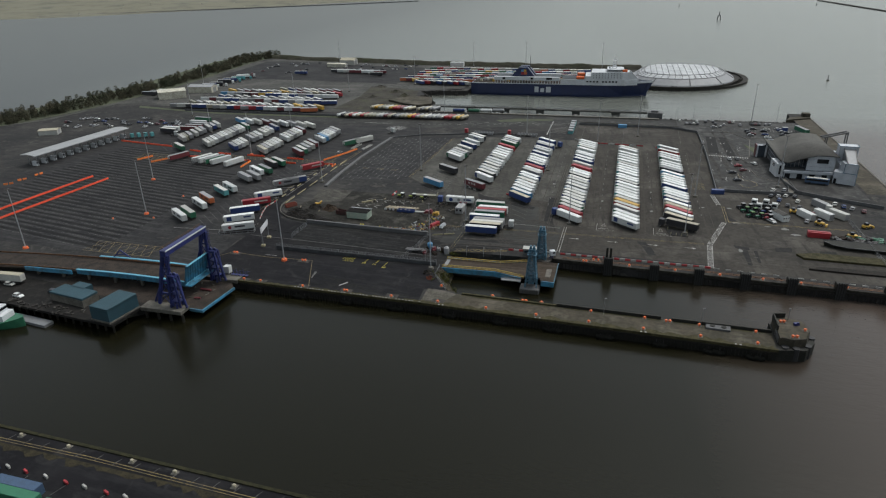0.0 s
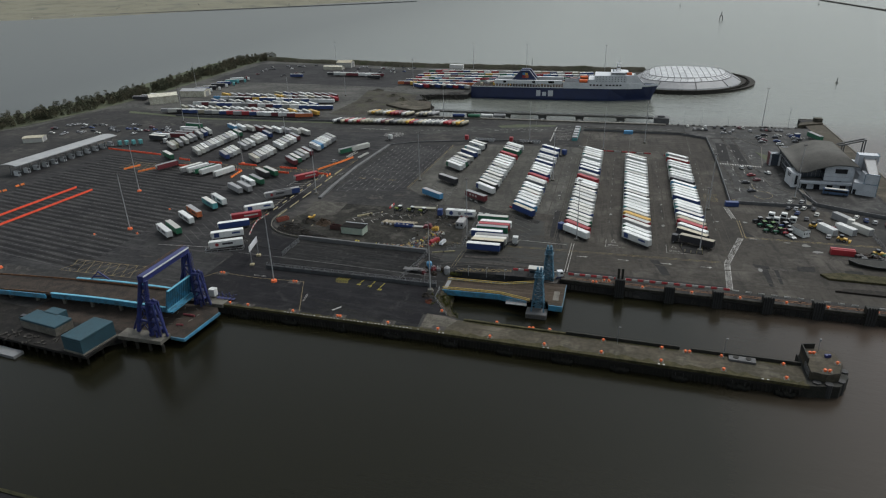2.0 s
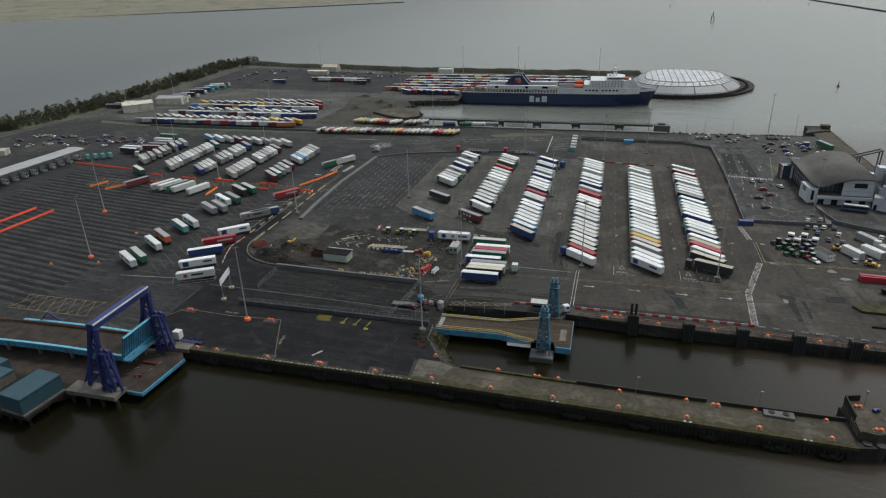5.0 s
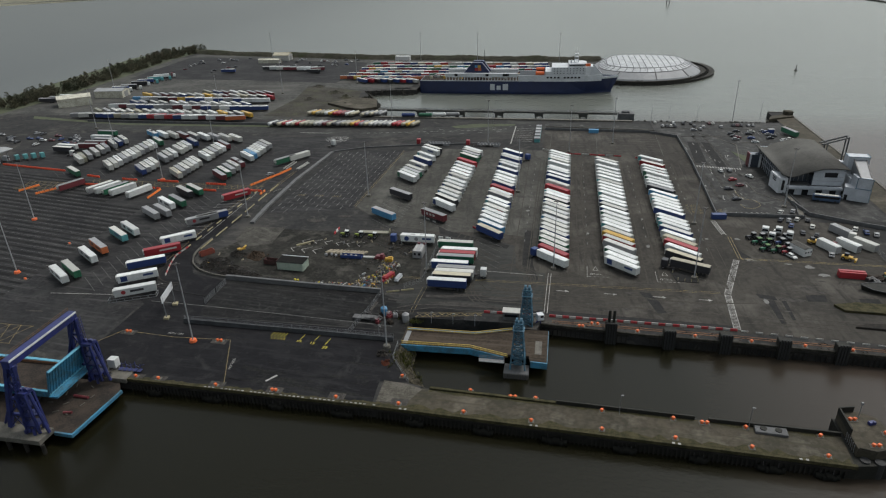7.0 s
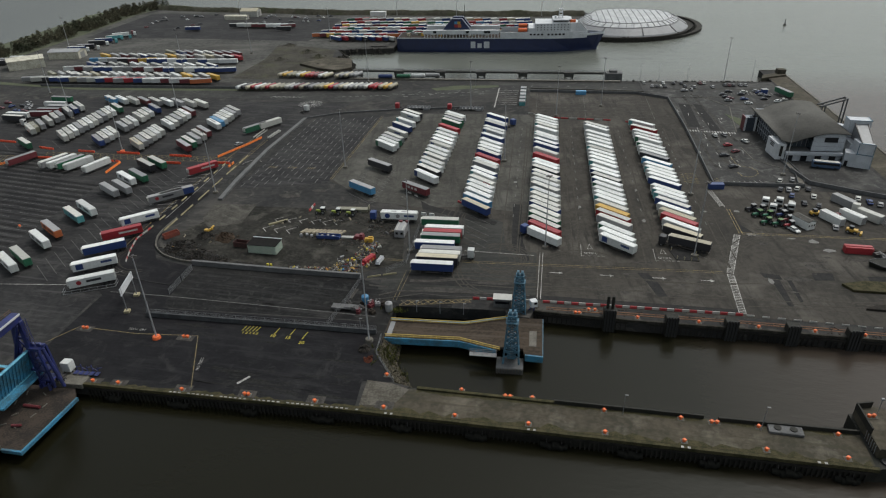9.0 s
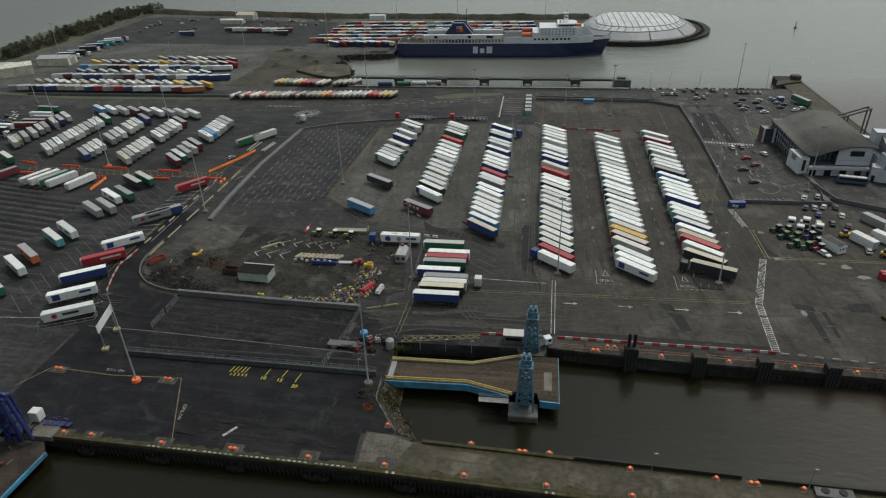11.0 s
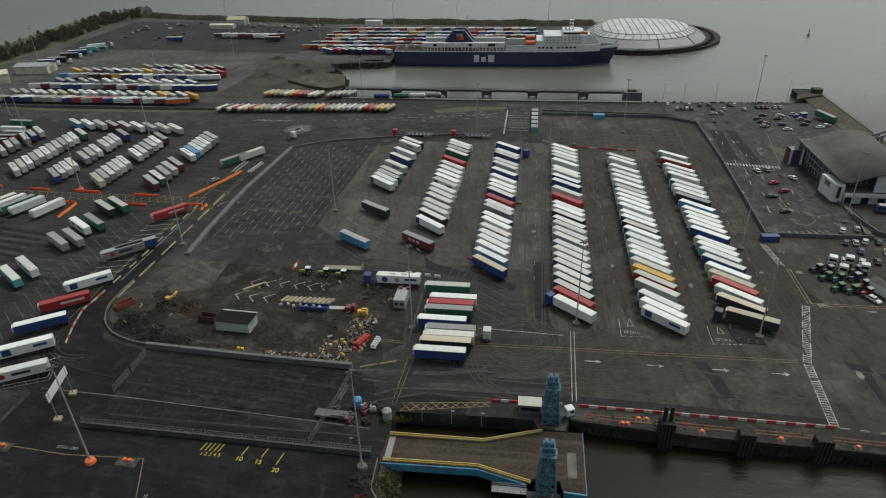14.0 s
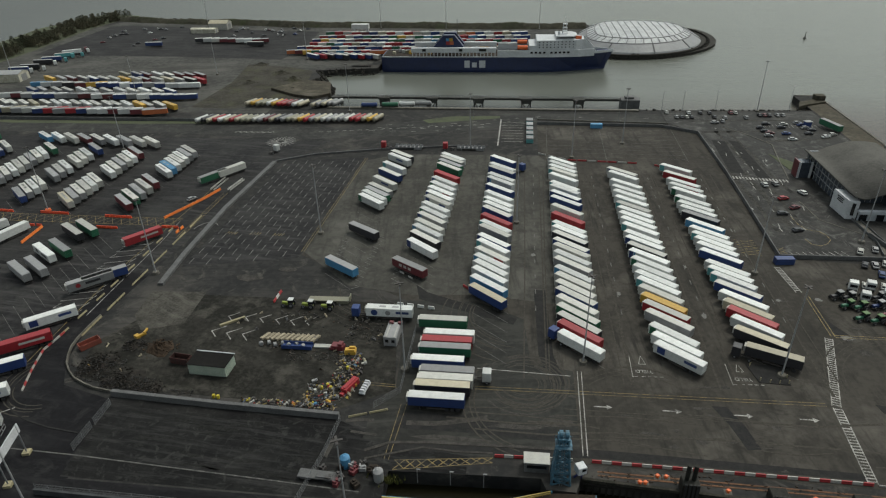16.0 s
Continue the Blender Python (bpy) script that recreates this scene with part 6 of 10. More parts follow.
# ---- fender blocks and bollards ----
for x, y in ((6.1, 225.6), (23.4, 225.0), (39.5, 224.8), (55.6, 224.2), (71.2, 223.7), (86.8, 223.2), (102.4, 222.7)):
    d = thing("fender_block", "dark weedy fender block standing at the quay", "fender", "fender blocks of the basin", m=pose(x, y, 0))
    top = 3.2 if x < 10 else 2.3
    b = bmnew()
    box(b, (0, 0.3, top / 2 - 4.3), (3.5, 2.8, 8.6 + top))
    soften(b, 0.15)
    part("block", b, WET, d)
    b = bmnew()
    for s in (-1.0, -0.33, 0.33, 1.0):
        box(b, (s * 1.2, -1.2, -3.0 + top * 0.4), (0.45, 0.35, 8.2 + top * 0.8))
    part("timber_face", b, RUBBER, d)
    if x < 10:
        for s in (-0.7, 0.7):
            b = bmnew()
            tube(b, (s, 0.6, 3.1), (s, 0.6, 7.2), 0.45, n=10)
            part("post", b, WET, d)

bol = thing("bollard", "orange mooring bollard on the quay", "bollard", "bollards of the quay")
b = bmnew()
tube(b, (0, 0, 0), (0, 0, 0.6), 0.36, 0.28, n=12)
tube(b, (0, 0, 0.58), (0, 0, 0.8), 0.44, 0.34, n=12)
tube(b, (-0.55, 0, 0.55), (0.55, 0, 0.55), 0.13, n=8)
part("post", b, ORANGE, bol)
b = bmnew()
box(b, (0, 0, 0.04), (1.5, 1.5, 0.08))
part("base_plate", b, CONCRETE, bol)
SPOTS = [(-128.4, 182.9), (-121.3, 182.9), (-103.4, 182.4), (-86.7, 182.6), (-85.7, 182.6), (-68.3, 182.2), (-50.9, 182.0), (-33.4, 181.2), (-16, 180.5), (1.4, 179.9), (18.7, 179.3), (36, 178.7), (52.5, 178.2),
         (-52.7, 193.8), (-32.8, 190.2), (-21.9, 189.2), (-20.7, 189.2), (-15.3, 189.4), (1.7, 187.0), (19.2, 186.5), (26.0, 186.0), (27.2, 186.0), (36.2, 185.7), (53.0, 185.2),
         (-3.5, 227.0), (-2.4, 227.0), (14.1, 226.4), (31.0, 226.0), (46.9, 225.3), (61.6, 224.9), (74.3, 224.4), (89, 224.0),
         (-145.7, 204.3), (-144.5, 204.3), (-113.9, 203.4), (-112.7, 203.4), (0.4, 229.0), (2.2, 229.0)]
for i, (x, y) in enumerate(SPOTS):
    if i:
        copy_thing(bol, pose(x, y, 0.04))
    else:
        bol.matrix_basis = pose(x, y, 0.04)
for x, y in ((-136.9, 89.2), (-121.4, 88.6), (-102, 88.0), (-89.4, 87.3), (-73.1, 86.7)):
    o = copy_thing(bol, pose(x, y, 0.02))
    paint(o, ("post",), W["C"])
    tagged(o, "cream mooring bollard on the southern quay", "bollard", "bollards of the south quay")

# block at the pier's end
pe = thing("pier_head", "weathered concrete pier head with a low parapet", "pier head")
b = bmnew()
pts = [(58.7, 179.3), (62.5, 178.6), (66.2, 179.9), (68.4, 185.6), (67.2, 191.2), (63, 193.2), (58.7, 192.2)]
prism(b, pts, -9, 2.4)
part("block", b, PIER_C, pe)
b = bmnew()
strip(b, [(58.8, 184.0), (58.8, 192.0), (62.4, 192.9)], 0.35, 2.2, 4.0)
part("parapet", b, WET, pe)
for i, (x, y) in enumerate(((63.2, 178.6), (66.9, 180.9), (68.9, 186.2), (67.6, 191.6), (60.2, 178.9))):
    b = bmnew()
    tube(b, (x, y - 0.9, -8), (x, y - 0.9, 0.4), 1.1, n=12)
    part("fender_post", b, RUBBER, pe)
b = bmnew()
tube(b, (63.0, 191, 2.3), (63.0, 191, 6.4), 0.09, n=6)
box(b, (63.0, 191, 6.5), (0.5, 0.5, 0.5))
part("beacon_post", b, GALV, pe)
for x, y in ((60.5, 189.4), (61.6, 189.6), (62.4, 180.6), (63.6, 180.7), (66.8, 185.4)):
    copy_thing(bol, pose(x, y, 2.4))
b = bmnew()
box(b, (65.0, 188.6, 2.8), (1.6, 0.9, 0.8), 20)
box(b, (65.3, 188.2, 3.3), (0.5, 0.5, 0.5), 20)
part("mooring_hook", b, BLUE_STEEL, pe, "blue quick-release mooring hook")
b = bmnew()
for k in range(6):
    beam(b, (58.5, 180.4 + k * 0.9, 0.1), (58.4, 180.4 + k * 0.9, 2.4), 0.12, 0.12)
part("stair_rail", b, GALV, pe)
b = bmnew()
strip(b, [(59.0, 179.4), (62.5, 178.8), (66.1, 180.1), (68.2, 185.6)], 0.3, 2.3, 2.6)
part("edge_kerb", b, PATCH_EDGE, pe)
mb = thing("mooring_block", "grey concrete slab with two round hatches on the pier", "slab", m=pose(41.8, 185.2, 0.03, 0, 0, -4))
b = bmnew()
box(b, (0, 0, 0.35), (7.4, 2.9, 0.7))
soften(b, 0.08)
part("slab", b, WALLGREY, mb)
for s in (-1.7, 1.7):
    b = bmnew()
    tube(b, (s, 0, 0.68), (s, 0, 0.9), 0.8, n=16)
    part("hatch", b, WET, mb)

# ---- barriers ----
seg = thing("barrier_segment", "red plastic road barrier at the quay edge", "barrier", "red and white barrier line")
b = bmnew()
prism(b, [(-1.0, -0.25), (1.0, -0.25), (1.0, 0.25), (-1.0, 0.25)], 0.0, 0.35)
prism(b, [(-0.98, -0.14), (0.98, -0.14), (0.98, 0.14), (-0.98, 0.14)], 0.35, 0.95)
part("shell", b, RED_BAR, seg)
first = True


def barrier_run(p0, p1, mats, group, label, step=2.05, size=1.0):
    global first
    a, c = Vector(p0), Vector(p1)
    n = max(1, int((c - a).length / step))
    rz = math.degrees(math.atan2(c.y - a.y, c.x - a.x))
    for i in range(n):
        q = a.lerp(c, (i + 0.5) / n)
        m = pose(q.x, q.y, 0.03, 0, 0, rz) @ Matrix.Diagonal((step / 2.05 * 0.97 if step > 4 else 1.0, size, size, 1))
        if first:
            o, first = seg, False
        else:
            o = copy_thing(seg, m)
        o.matrix_basis = m
        k = mats[i % len(mats)]
        paint(o, ("shell",), {"R": RED_BAR, "D": CRIMSON_BAR, "d": DULL_BAR, "W": WHITE_BAR, "O": ORANGE_BAR, "Y": YELLOW_BAR}[k])
        tagged(o, {"R": "red", "D": "crimson", "d": "grimy white", "W": "white", "O": "orange", "Y": "faded yellow"}[k] + " " + label, "barrier", group)


barrier_run((-34.2, 231.4), (-17, 231.8), "Dd", "red and white barrier line", "plastic road barrier at the quay edge", 2.05, 0.8)
barrier_run((-13, 231.8), (44.2, 231.0), "Dd", "red and white barrier line", "plastic road barrier at the quay edge", 2.05, 0.8)
barrier_run((44.2, 231.0), (102, 226.6), "d", "pale kerb blocks along the quay", "grimy kerb block at the quay edge", 4, 0.45)
for p0, p1, k in (((-293.7, 225.9), (-288, 283.4), "R"), ((-282.3, 215.5), (-275.7, 281.5), "R"), ((-331, 358.2), (-284.5, 351.4), "R"), ((-266.2, 345.2), (-257, 343.4), "R"), ((-242.7, 342.1), (-233, 341.3), "R"),
                  ((-221.2, 341.4), (-208.8, 340.8), "R"), ((-192.6, 339.8), (-180.9, 339.2), "R"), ((-258.4, 331.6), (-249.8, 332.3), "R"), ((-218.3, 330.3), (-212.3, 330.1), "R"), ((-211.9, 329.4), (-211, 316.2), "O"),
                  ((-190.3, 330.4), (-181.7, 330.3), "R"), ((-273.4, 315.5), (-266.5, 327.1), "O"), ((-285.6, 318.3), (-281.5, 328.0), "O"), ((-167.7, 339.5), (-160, 358), "O"), ((-160.0, 358), (-157, 368), "O"), ((-165, 332.4), (-158, 332.2), "R"), ((-157, 327.4), (-156.6, 333.5), "O"),
                  ((-328.1, 259.3), (-324.2, 263.2), "O"), ((-326.2, 267), (-323.9, 271.8), "O"), ((-324.5, 277.2), (-323.4, 283.1), "O")):
    barrier_run(p0, p1, k, "orange and red barrier runs of the west park", "plastic road barrier on the asphalt")
for p0, p1 in (((-155.4, 241.9), (-158.5, 249.9)), ((-158.5, 249.9), (-160.9, 257.9)), ((-160.9, 257.9), (-160.2, 266.2))):
    barrier_run(p0, p1, "dDd", "barriers at the road bend", "plastic kerb block beside the road", 1.45, 0.62)
for y0 in (269.9, 282.7, 297.0, 310.1, 324.2, 338.0):
    barrier_run((-154.0, y0 - 5), (-153.9, y0 + 5), "Y", "yellow blocks beside the access road", "concrete block beside the road", 5.0, 0.55)
for y0 in (266.3, 275.2, 284.7, 292.7, 302.7, 312.7, 322.0, 331.0):
    barrier_run((-160.5, y0 - 2.2), (-160.3, y0 + 2.2), "Y", "yellow blocks beside the access road", "concrete block beside the road", 4.4, 0.55)
barrier_run((-22.6, 418.4), (-9, 410.5), "d", "barriers behind the trailer rows", "kerb block behind the trailers", 4.2, 0.7)
barrier_run((-9, 410.5), (22, 408.2), "DDd", "barriers behind the trailer rows", "kerb block behind the trailers", 4.2, 0.7)
barrier_run((28.7, 406.7), (33, 404.0), "D", "barriers behind the trailer rows", "kerb block behind the trailers", 4.2, 0.7)
barrier_run((-47.2, 300.4), (-38.4, 292.4), "DDW", "barriers behind the trailer rows", "plastic barrier lying by the trailers", 2.05, 0.8)
barrier_run((-69.6, 308.1), (-63.0, 302.6), "d", "barriers behind the trailer rows", "pale barrier lying by the trailers", 3, 0.6)
barrier_run((-69.7, 240.2), (-60.2, 243.8), "Y", "barriers behind the trailer rows", "beam at the compound gate", 4.8, 0.5)
barrier_run((-104.3, 286.2), (-104.0, 292.6), "DW", "barriers behind the trailer rows", "plastic barrier beside the tractors", 2.05, 0.9)
barrier_run((-66.8, 288.5), (-54, 286.8), "W", "barriers behind the trailer rows", "kerb block behind the trailers", 3)
for x, y in ((-207, 232), (-226, 227), (-212.6, 263)):
    copy_thing(bol, pose(x, y, 0.02))
for i, (x, y) in enumerate(((-130.3, 79.1), (-124.7, 78.8), (-118.6, 78.6), (-112.4, 78.2), (-107.0, 78.1), (-100.7, 77.8), (-95.5, 77.8))):
    b = bmnew()
    box(b, (0, 0, 0.4), (1.5, 0.5, 0.8))
    soften(b, 0.08)
    o = single("marker_block", b, CRIMSON_BAR if i % 2 else DULL_BAR, ("red" if i % 2 else "white") + " concrete marker block on the quay", "marker block", "marker blocks of the south quay")
    o.matrix_basis = pose(x, y, 0.0, 0, 0, -20)
SLATE_BLUE = mat("slate_blue_container_paint", (0.040, 0.075, 0.135), 0.55, c2=(0.032, 0.055, 0.095), scale=0.5, amount=0.8)
for i, (x, y, c) in enumerate(((-121.2, 73.8, "B"), (-119.2, 71.2, "N"), (-104.6, 70.4, "N"), (-138.2, 77.4, "B"))):
    b = bmnew()
    box(b, (0, 0, 1.3), (12.2, 2.44, 2.6))
    for k in range(40):
        for s in (-1, 1):
            box(b, (-5.95 + k * 0.305, s * 1.22, 1.3), (0.15, 0.08, 2.3))
    o = single("shipping_container", b, SLATE_BLUE if c == "B" else W[c], NAMES[c] + " corrugated steel shipping container", "container", "containers on the south quay")
    o.matrix_basis = pose(x, y, 0.0, 0, 0, -1)

# vehicles and boxes left on the dock deck
park("V", -217.5, 160.6, 4, "vehicles on the dock deck")

# ---- lamp masts ----
POLE = mat("dull_galvanised_pole", (0.36, 0.365, 0.37), 0.6, 0.2, c2=(0.24, 0.24, 0.24), scale=0.5)


def mast(h, name="lamp_mast"):
    t = thing(name, "tall grey high-mast lamp on a round base", "lamp mast", "lamp masts of the port")
    b = bmnew()
    tube(b, (0, 0, 0), (0, 0, h), 0.24, 0.11, n=8)
    part("pole", b, POLE, t)
    b = bmnew()
    tube(b, (0, 0, h - 0.2), (0, 0, h + 0.12), 0.32, n=10)
    part("lamp_ring", b, CHASSIS, t)
    for i in range(4):
        a = i * math.pi / 2 + 0.4
        b = bmnew()
        box(b, (0.7 * math.cos(a), 0.7 * math.sin(a), h - 0.1), (0.8, 0.45, 0.22), math.degrees(a))
        part("floodlight", b, CHASSIS, t)
    b = bmnew()
    tube(b, (0, 0, 0), (0, 0, 0.8), 1.2, 1.0, n=12)
    part("base", b, ORANGE, t, "base ring")
    return t


m1 = mast(27)
for i, (x, y, c) in enumerate(((-121.5, 202.2, "O"), (-60.8, 207.6, "C"), (-214.5, 236.5, "O"), (-248.2, 285.2, "O"), (-239.1, 189, "O"), (-102.5, 332, "C"), (-219.5, 343.5, "O"), (-226.6, 412, "C"),
                               (-12.4, 265.6, "C"), (37.0, 264.6, "C"), (-31.0, 345.5, "C"), (45.3, 315.2, "C"), (-58.8, 258.6, "C"), (-6.8, 414, "C"), (18.5, 434, "C"), (-54.5, 423, "C"), (87.4, 339, "C"),
                               (97.3, 489, "C"), (-281, 392, "C"), (-267, 497, "C"), (-243, 560, "C"), (-128, 479, "C"), (-192, 606, "C"), (-150, 300, "C"), (-330, 440, "C"), (-400, 560, "C"), (-100, 726, "C"), (-330, 738, "C"), (-17, 724, "C"), (-160, 728, "C"))):
    m = pose(x, y, 0.02)
    if i:
        o = copy_thing(m1, m)
    else:
        m1.matrix_basis, o = m, m1
    if c == "C":
        paint(o, ("base",), CONCRETE)
        tagged(o, "tall grey high-mast lamp on a concrete base")
    else:
        tagged(o, "tall grey high-mast lamp on an orange base")
for x, y, h in ((6, 186.4, 6), (36.5, 184.8, 7), (46, 485.5, 11), (58, 489.5, 11), (75.5, 490, 11), (113.8, 489.5, 14), (-56.5, 472, 9), (20, 463, 12), (-64, 211, 5), (-50, 222.8, 4), (-43, 222.8, 4), (-36, 222.8, 4)):
    b = bmnew()
    tube(b, (0, 0, 0), (0, 0, h), 0.1, 0.07, n=6)
    box(b, (0.3, 0, h), (0.8, 0.25, 0.15))
    o = single("lamp_post", b, GALV, "short galvanised lamp post", "lamp post", "short lamp posts")
    o.matrix_basis = pose(x, y, 0.03)

# ---- ferry ----
fe = thing("ferry", "ro-ro ferry with a navy-blue hull and white superstructure", "ship", m=pose(-131.0, 597.0, -3.9, 0, 0, 1.2) @ Matrix.Diagonal((1.03, 1, 1, 1)))
b = bmnew()
prev = None
for x, w, zt, fl in ((0, 10.6, 10.5, 0.92), (6, 11.5, 10.5, 0.97), (40, 11.7, 10.5, 1), (90, 11.7, 10.5, 1), (118, 11.4, 10.6, 0.92), (134, 9.6, 11.3, 0.72), (146, 6.3, 12.2, 0.48), (154, 2.8, 13.0, 0.25), (158.5, 0.25, 13.4, 0.1)):
    x1 = x - (0.0 if x < 118 else (x - 118) * 0.12)
    cur = [b.verts.new(p) for p in ((x, -w, zt), (x1, -w * fl, 1.5), (x1, -w * fl * 0.9, -3), (x1, w * fl * 0.9, -3), (x1, w * fl, 1.5), (x, w, zt))]
    if prev:
        for i in range(5):
            b.faces.new((prev[i], cur[i], cur[i + 1], prev[i + 1]))
        b.faces.new((prev[5], cur[5], cur[0], prev[0]))
    else:
        b.faces.new(cur[::-1])
    prev = cur
b.faces.new(prev)
part("hull", b, HULL_BLUE, fe)
SHIP_W = mat("ship_white_paint", (0.50, 0.515, 0.53), 0.5, c2=(0.40, 0.41, 0.415), scale=0.12, amount=0.7)
b = bmnew()
for s in (-1, 1):
    prism(b, [(80, s * 11.75), (118, s * 11.5), (134, s * 9.8), (145, s * 6.7), (145, s * 6.1), (134, s * 9.0), (118, s * 10.8), (80, s * 11.2)], 10.4, 15.2)
part("upper_side", b, SHIP_W, fe)
for s in (-1, 1):
    b = bmnew()
    strip(b, [(1, s * 10.9), (6, s * 11.6), (80, s * 11.8)], 0.4, 10.5, 11.1)
    part("bulwark", b, SHIP_W, fe)
    b = bmnew()
    strip(b, [(140, s * 8.2), (147, s * 6.2), (154, s * 2.9), (158.4, s * 0.3)], 0.35, 12.0, 13.6)
    part("bow_bulwark", b, SHIP_W, fe)
b = bmnew()
box(b, (60, 0, 10.7), (118, 22.0, 0.3))
box(b, (146, 0, 12.2), (12, 8.0, 0.3))
part("weather_deck", b, RUST, fe)
b = bmnew()
box(b, (50, -10.0, 15.2), (58, 3.0, 3.0))
box(b, (50, 10.0, 15.2), (58, 3.0, 3.0))
for i in range(24):
    for s in (-1, 1):
        box(b, (22 + i * 2.45, s * 11.3, 12.4), (0.45, 0.4, 3.0))
part("side_casing", b, SHIP_W, fe)
for x in (30, 55, 70):
    b = bmnew()
    box(b, (x, -11.55, 15.4), (2.5 if x < 60 else 5.0, 0.15, 1.8))
    part("opening", b, GLASS, fe)
b = bmnew()
prism(b, [(106, -11.2), (132.5, -9.0), (138, -5), (138, 5), (132.5, 9.0), (106, 11.2)], 15.0, 21.6)
prism(b, [(101, -10.8), (107, -11.0), (107, 11.0), (101, 10.8)], 15.0, 18.2)
soften(b, 0.2)
house = part("deckhouse", b, SHIP_W, fe)
b = bmnew()
prism(b, [(119, -9.0), (130, -8.6), (133.0, -5), (133.0, 5), (130, 8.6), (119, 9.0)], 21.5, 24.0)
part("bridge", b, SHIP_W, fe)
b = bmnew()
strip(b, [(119.6, -9.1), (130.1, -8.75), (133.2, -5), (133.2, 5)], 0.2, 22.5, 23.3)
part("bridge_window", b, GLASS, house)
for k in range(3):
    for i in range(10):
        b = bmnew()
        x = 108 + i * 2.5
        box(b, (x, -11.25 + (x - 106) * 0.083, 16.9 + k * 1.75), (0.7, 0.25, 0.6))
        part("porthole", b, GLASS, house)
for i in range(9):
    b = bmnew()
    x = 103 + i * 2.8 + (i > 3) * 2
    box(b, (x, -11.72 + max(0, x - 118) * 0.1, 13.6), (1.6, 0.3, 1.2))
    part("window", b, GLASS, house)
for s in (-1, 1):
    b = bmnew()
    v = [b.verts.new(p) for p in ((136.5, s * 6.2, 15), (146.5, s * 5.6, 13.4), (139, s * 5.2, 21.4), (136.5, s * 6.0, 21.4), (136.5, s * 5.6, 15), (146.3, s * 5.0, 13.4), (139, s * 4.6, 21.4), (136.5, s * 5.4, 21.4))]
    for f in ((0, 1, 2, 3), (7, 6, 5, 4), (0, 4, 5, 1), (1, 5, 6, 2), (2, 6, 7, 3), (3, 7, 4, 0)):
        b.faces.new([v[i] for i in f])
    part("front_screen", b, SHIP_W, fe)
b = bmnew()
for dx in (-1.6, 1.6):
    tube(b, (125 + dx, 0, 23.9), (125 + dx * 0.5, 0, 31.5), 0.35, 0.25, n=6)
for z in (26.0, 28.2, 30.6):
    box(b, (125, 0, z), (3.0, 4.6, 0.3))
tube(b, (125, 0, 31.2), (125, 0, 35.5), 0.16, 0.08, n=6)
tube(b, (121, -3, 23.9), (121, -3, 26.2), 0.7, n=8)
part("mast", b, SHIP_W, fe)
b = bmnew()
for s in (-5.2, 5.2):
    vs = [(36, s - 2.2), (57, s - 2.2), (57, s + 2.2), (36, s + 2.2)]
    lo = [b.verts.new((x, y, 16.5)) for x, y in vs]
    hi = [b.verts.new((x + (7 if x < 40 else -6.5), y * 0.97, 24.6)) for x, y in vs]
    b.faces.new(hi)
    b.faces.new(lo[::-1])
    for i in range(4):
        b.faces.new((lo[i], lo[(i + 1) % 4], hi[(i + 1) % 4], hi[i]))
fun = part("funnel", b, HULL_BLUE, fe)
for col, x0, x1, z0, z1 in (("O", 47.5, 50.0, 18.2, 20.6), ("Y", 47.0, 49.4, 20.7, 22.6), ("L", 44.8, 47.3, 20.7, 22.6), ("R", 44.8, 47.4, 18.2, 20.6)):
    b = bmnew()
    box(b, ((x0 + x1) / 2, -7.52, (z0 + z1) / 2), (x1 - x0, 0.3, z1 - z0))
    part("funnel_panel", b, W[col], fun)
b = bmnew()
tube(b, (52, 0, 16.5), (52, 0, 34), 0.35, 0.2, n=6)
part("aft_mast", b, CHASSIS, fe)
for y in (-9.6, 9.6):
    b = bmnew()
    tube(b, (93.4, y, 16.7), (100.2, y, 16.7), 1.5, n=10)
    soften(b, 0.3)
    part("lifeboat", b, ORANGE, fe, "orange lifeboat")
b = bmnew()
box(b, (134.0, -5.6, 22.6), (4, 1.6, 1.9))
part("rescue_boat", b, ORANGE, fe, "orange rescue boat")
for i, (x, w, h, z) in enumerate(((59.4, 3.6, 5.0, 5.8), (64.4, 3.2, 3.4, 5.2), (69.8, 4.2, 5.0, 5.8))):
    b = bmnew()
    box(b, (x, -11.72, z), (w, 0.2, h))
    part("hull_emblem", b, SHIP_W, fe, "white emblem bar on the hull")
for y in (-3.5, -1.0):
    b = bmnew()
    tube(b, (141.5, y, 14.6), (141.5, y + 1.8, 14.6), 0.9, n=10)
    part("life_raft", b, WHITE, fe, "white life raft drum")
for i in range(24):
    b = bmnew()
    box(b, (8 + i * 2.8, -3 + (i * 7) % 9, 11.9), (2.0, 1.8, 2.1), i * 9)
    part("deck_gear", b, W["CGVAY"[i % 5]], fe)

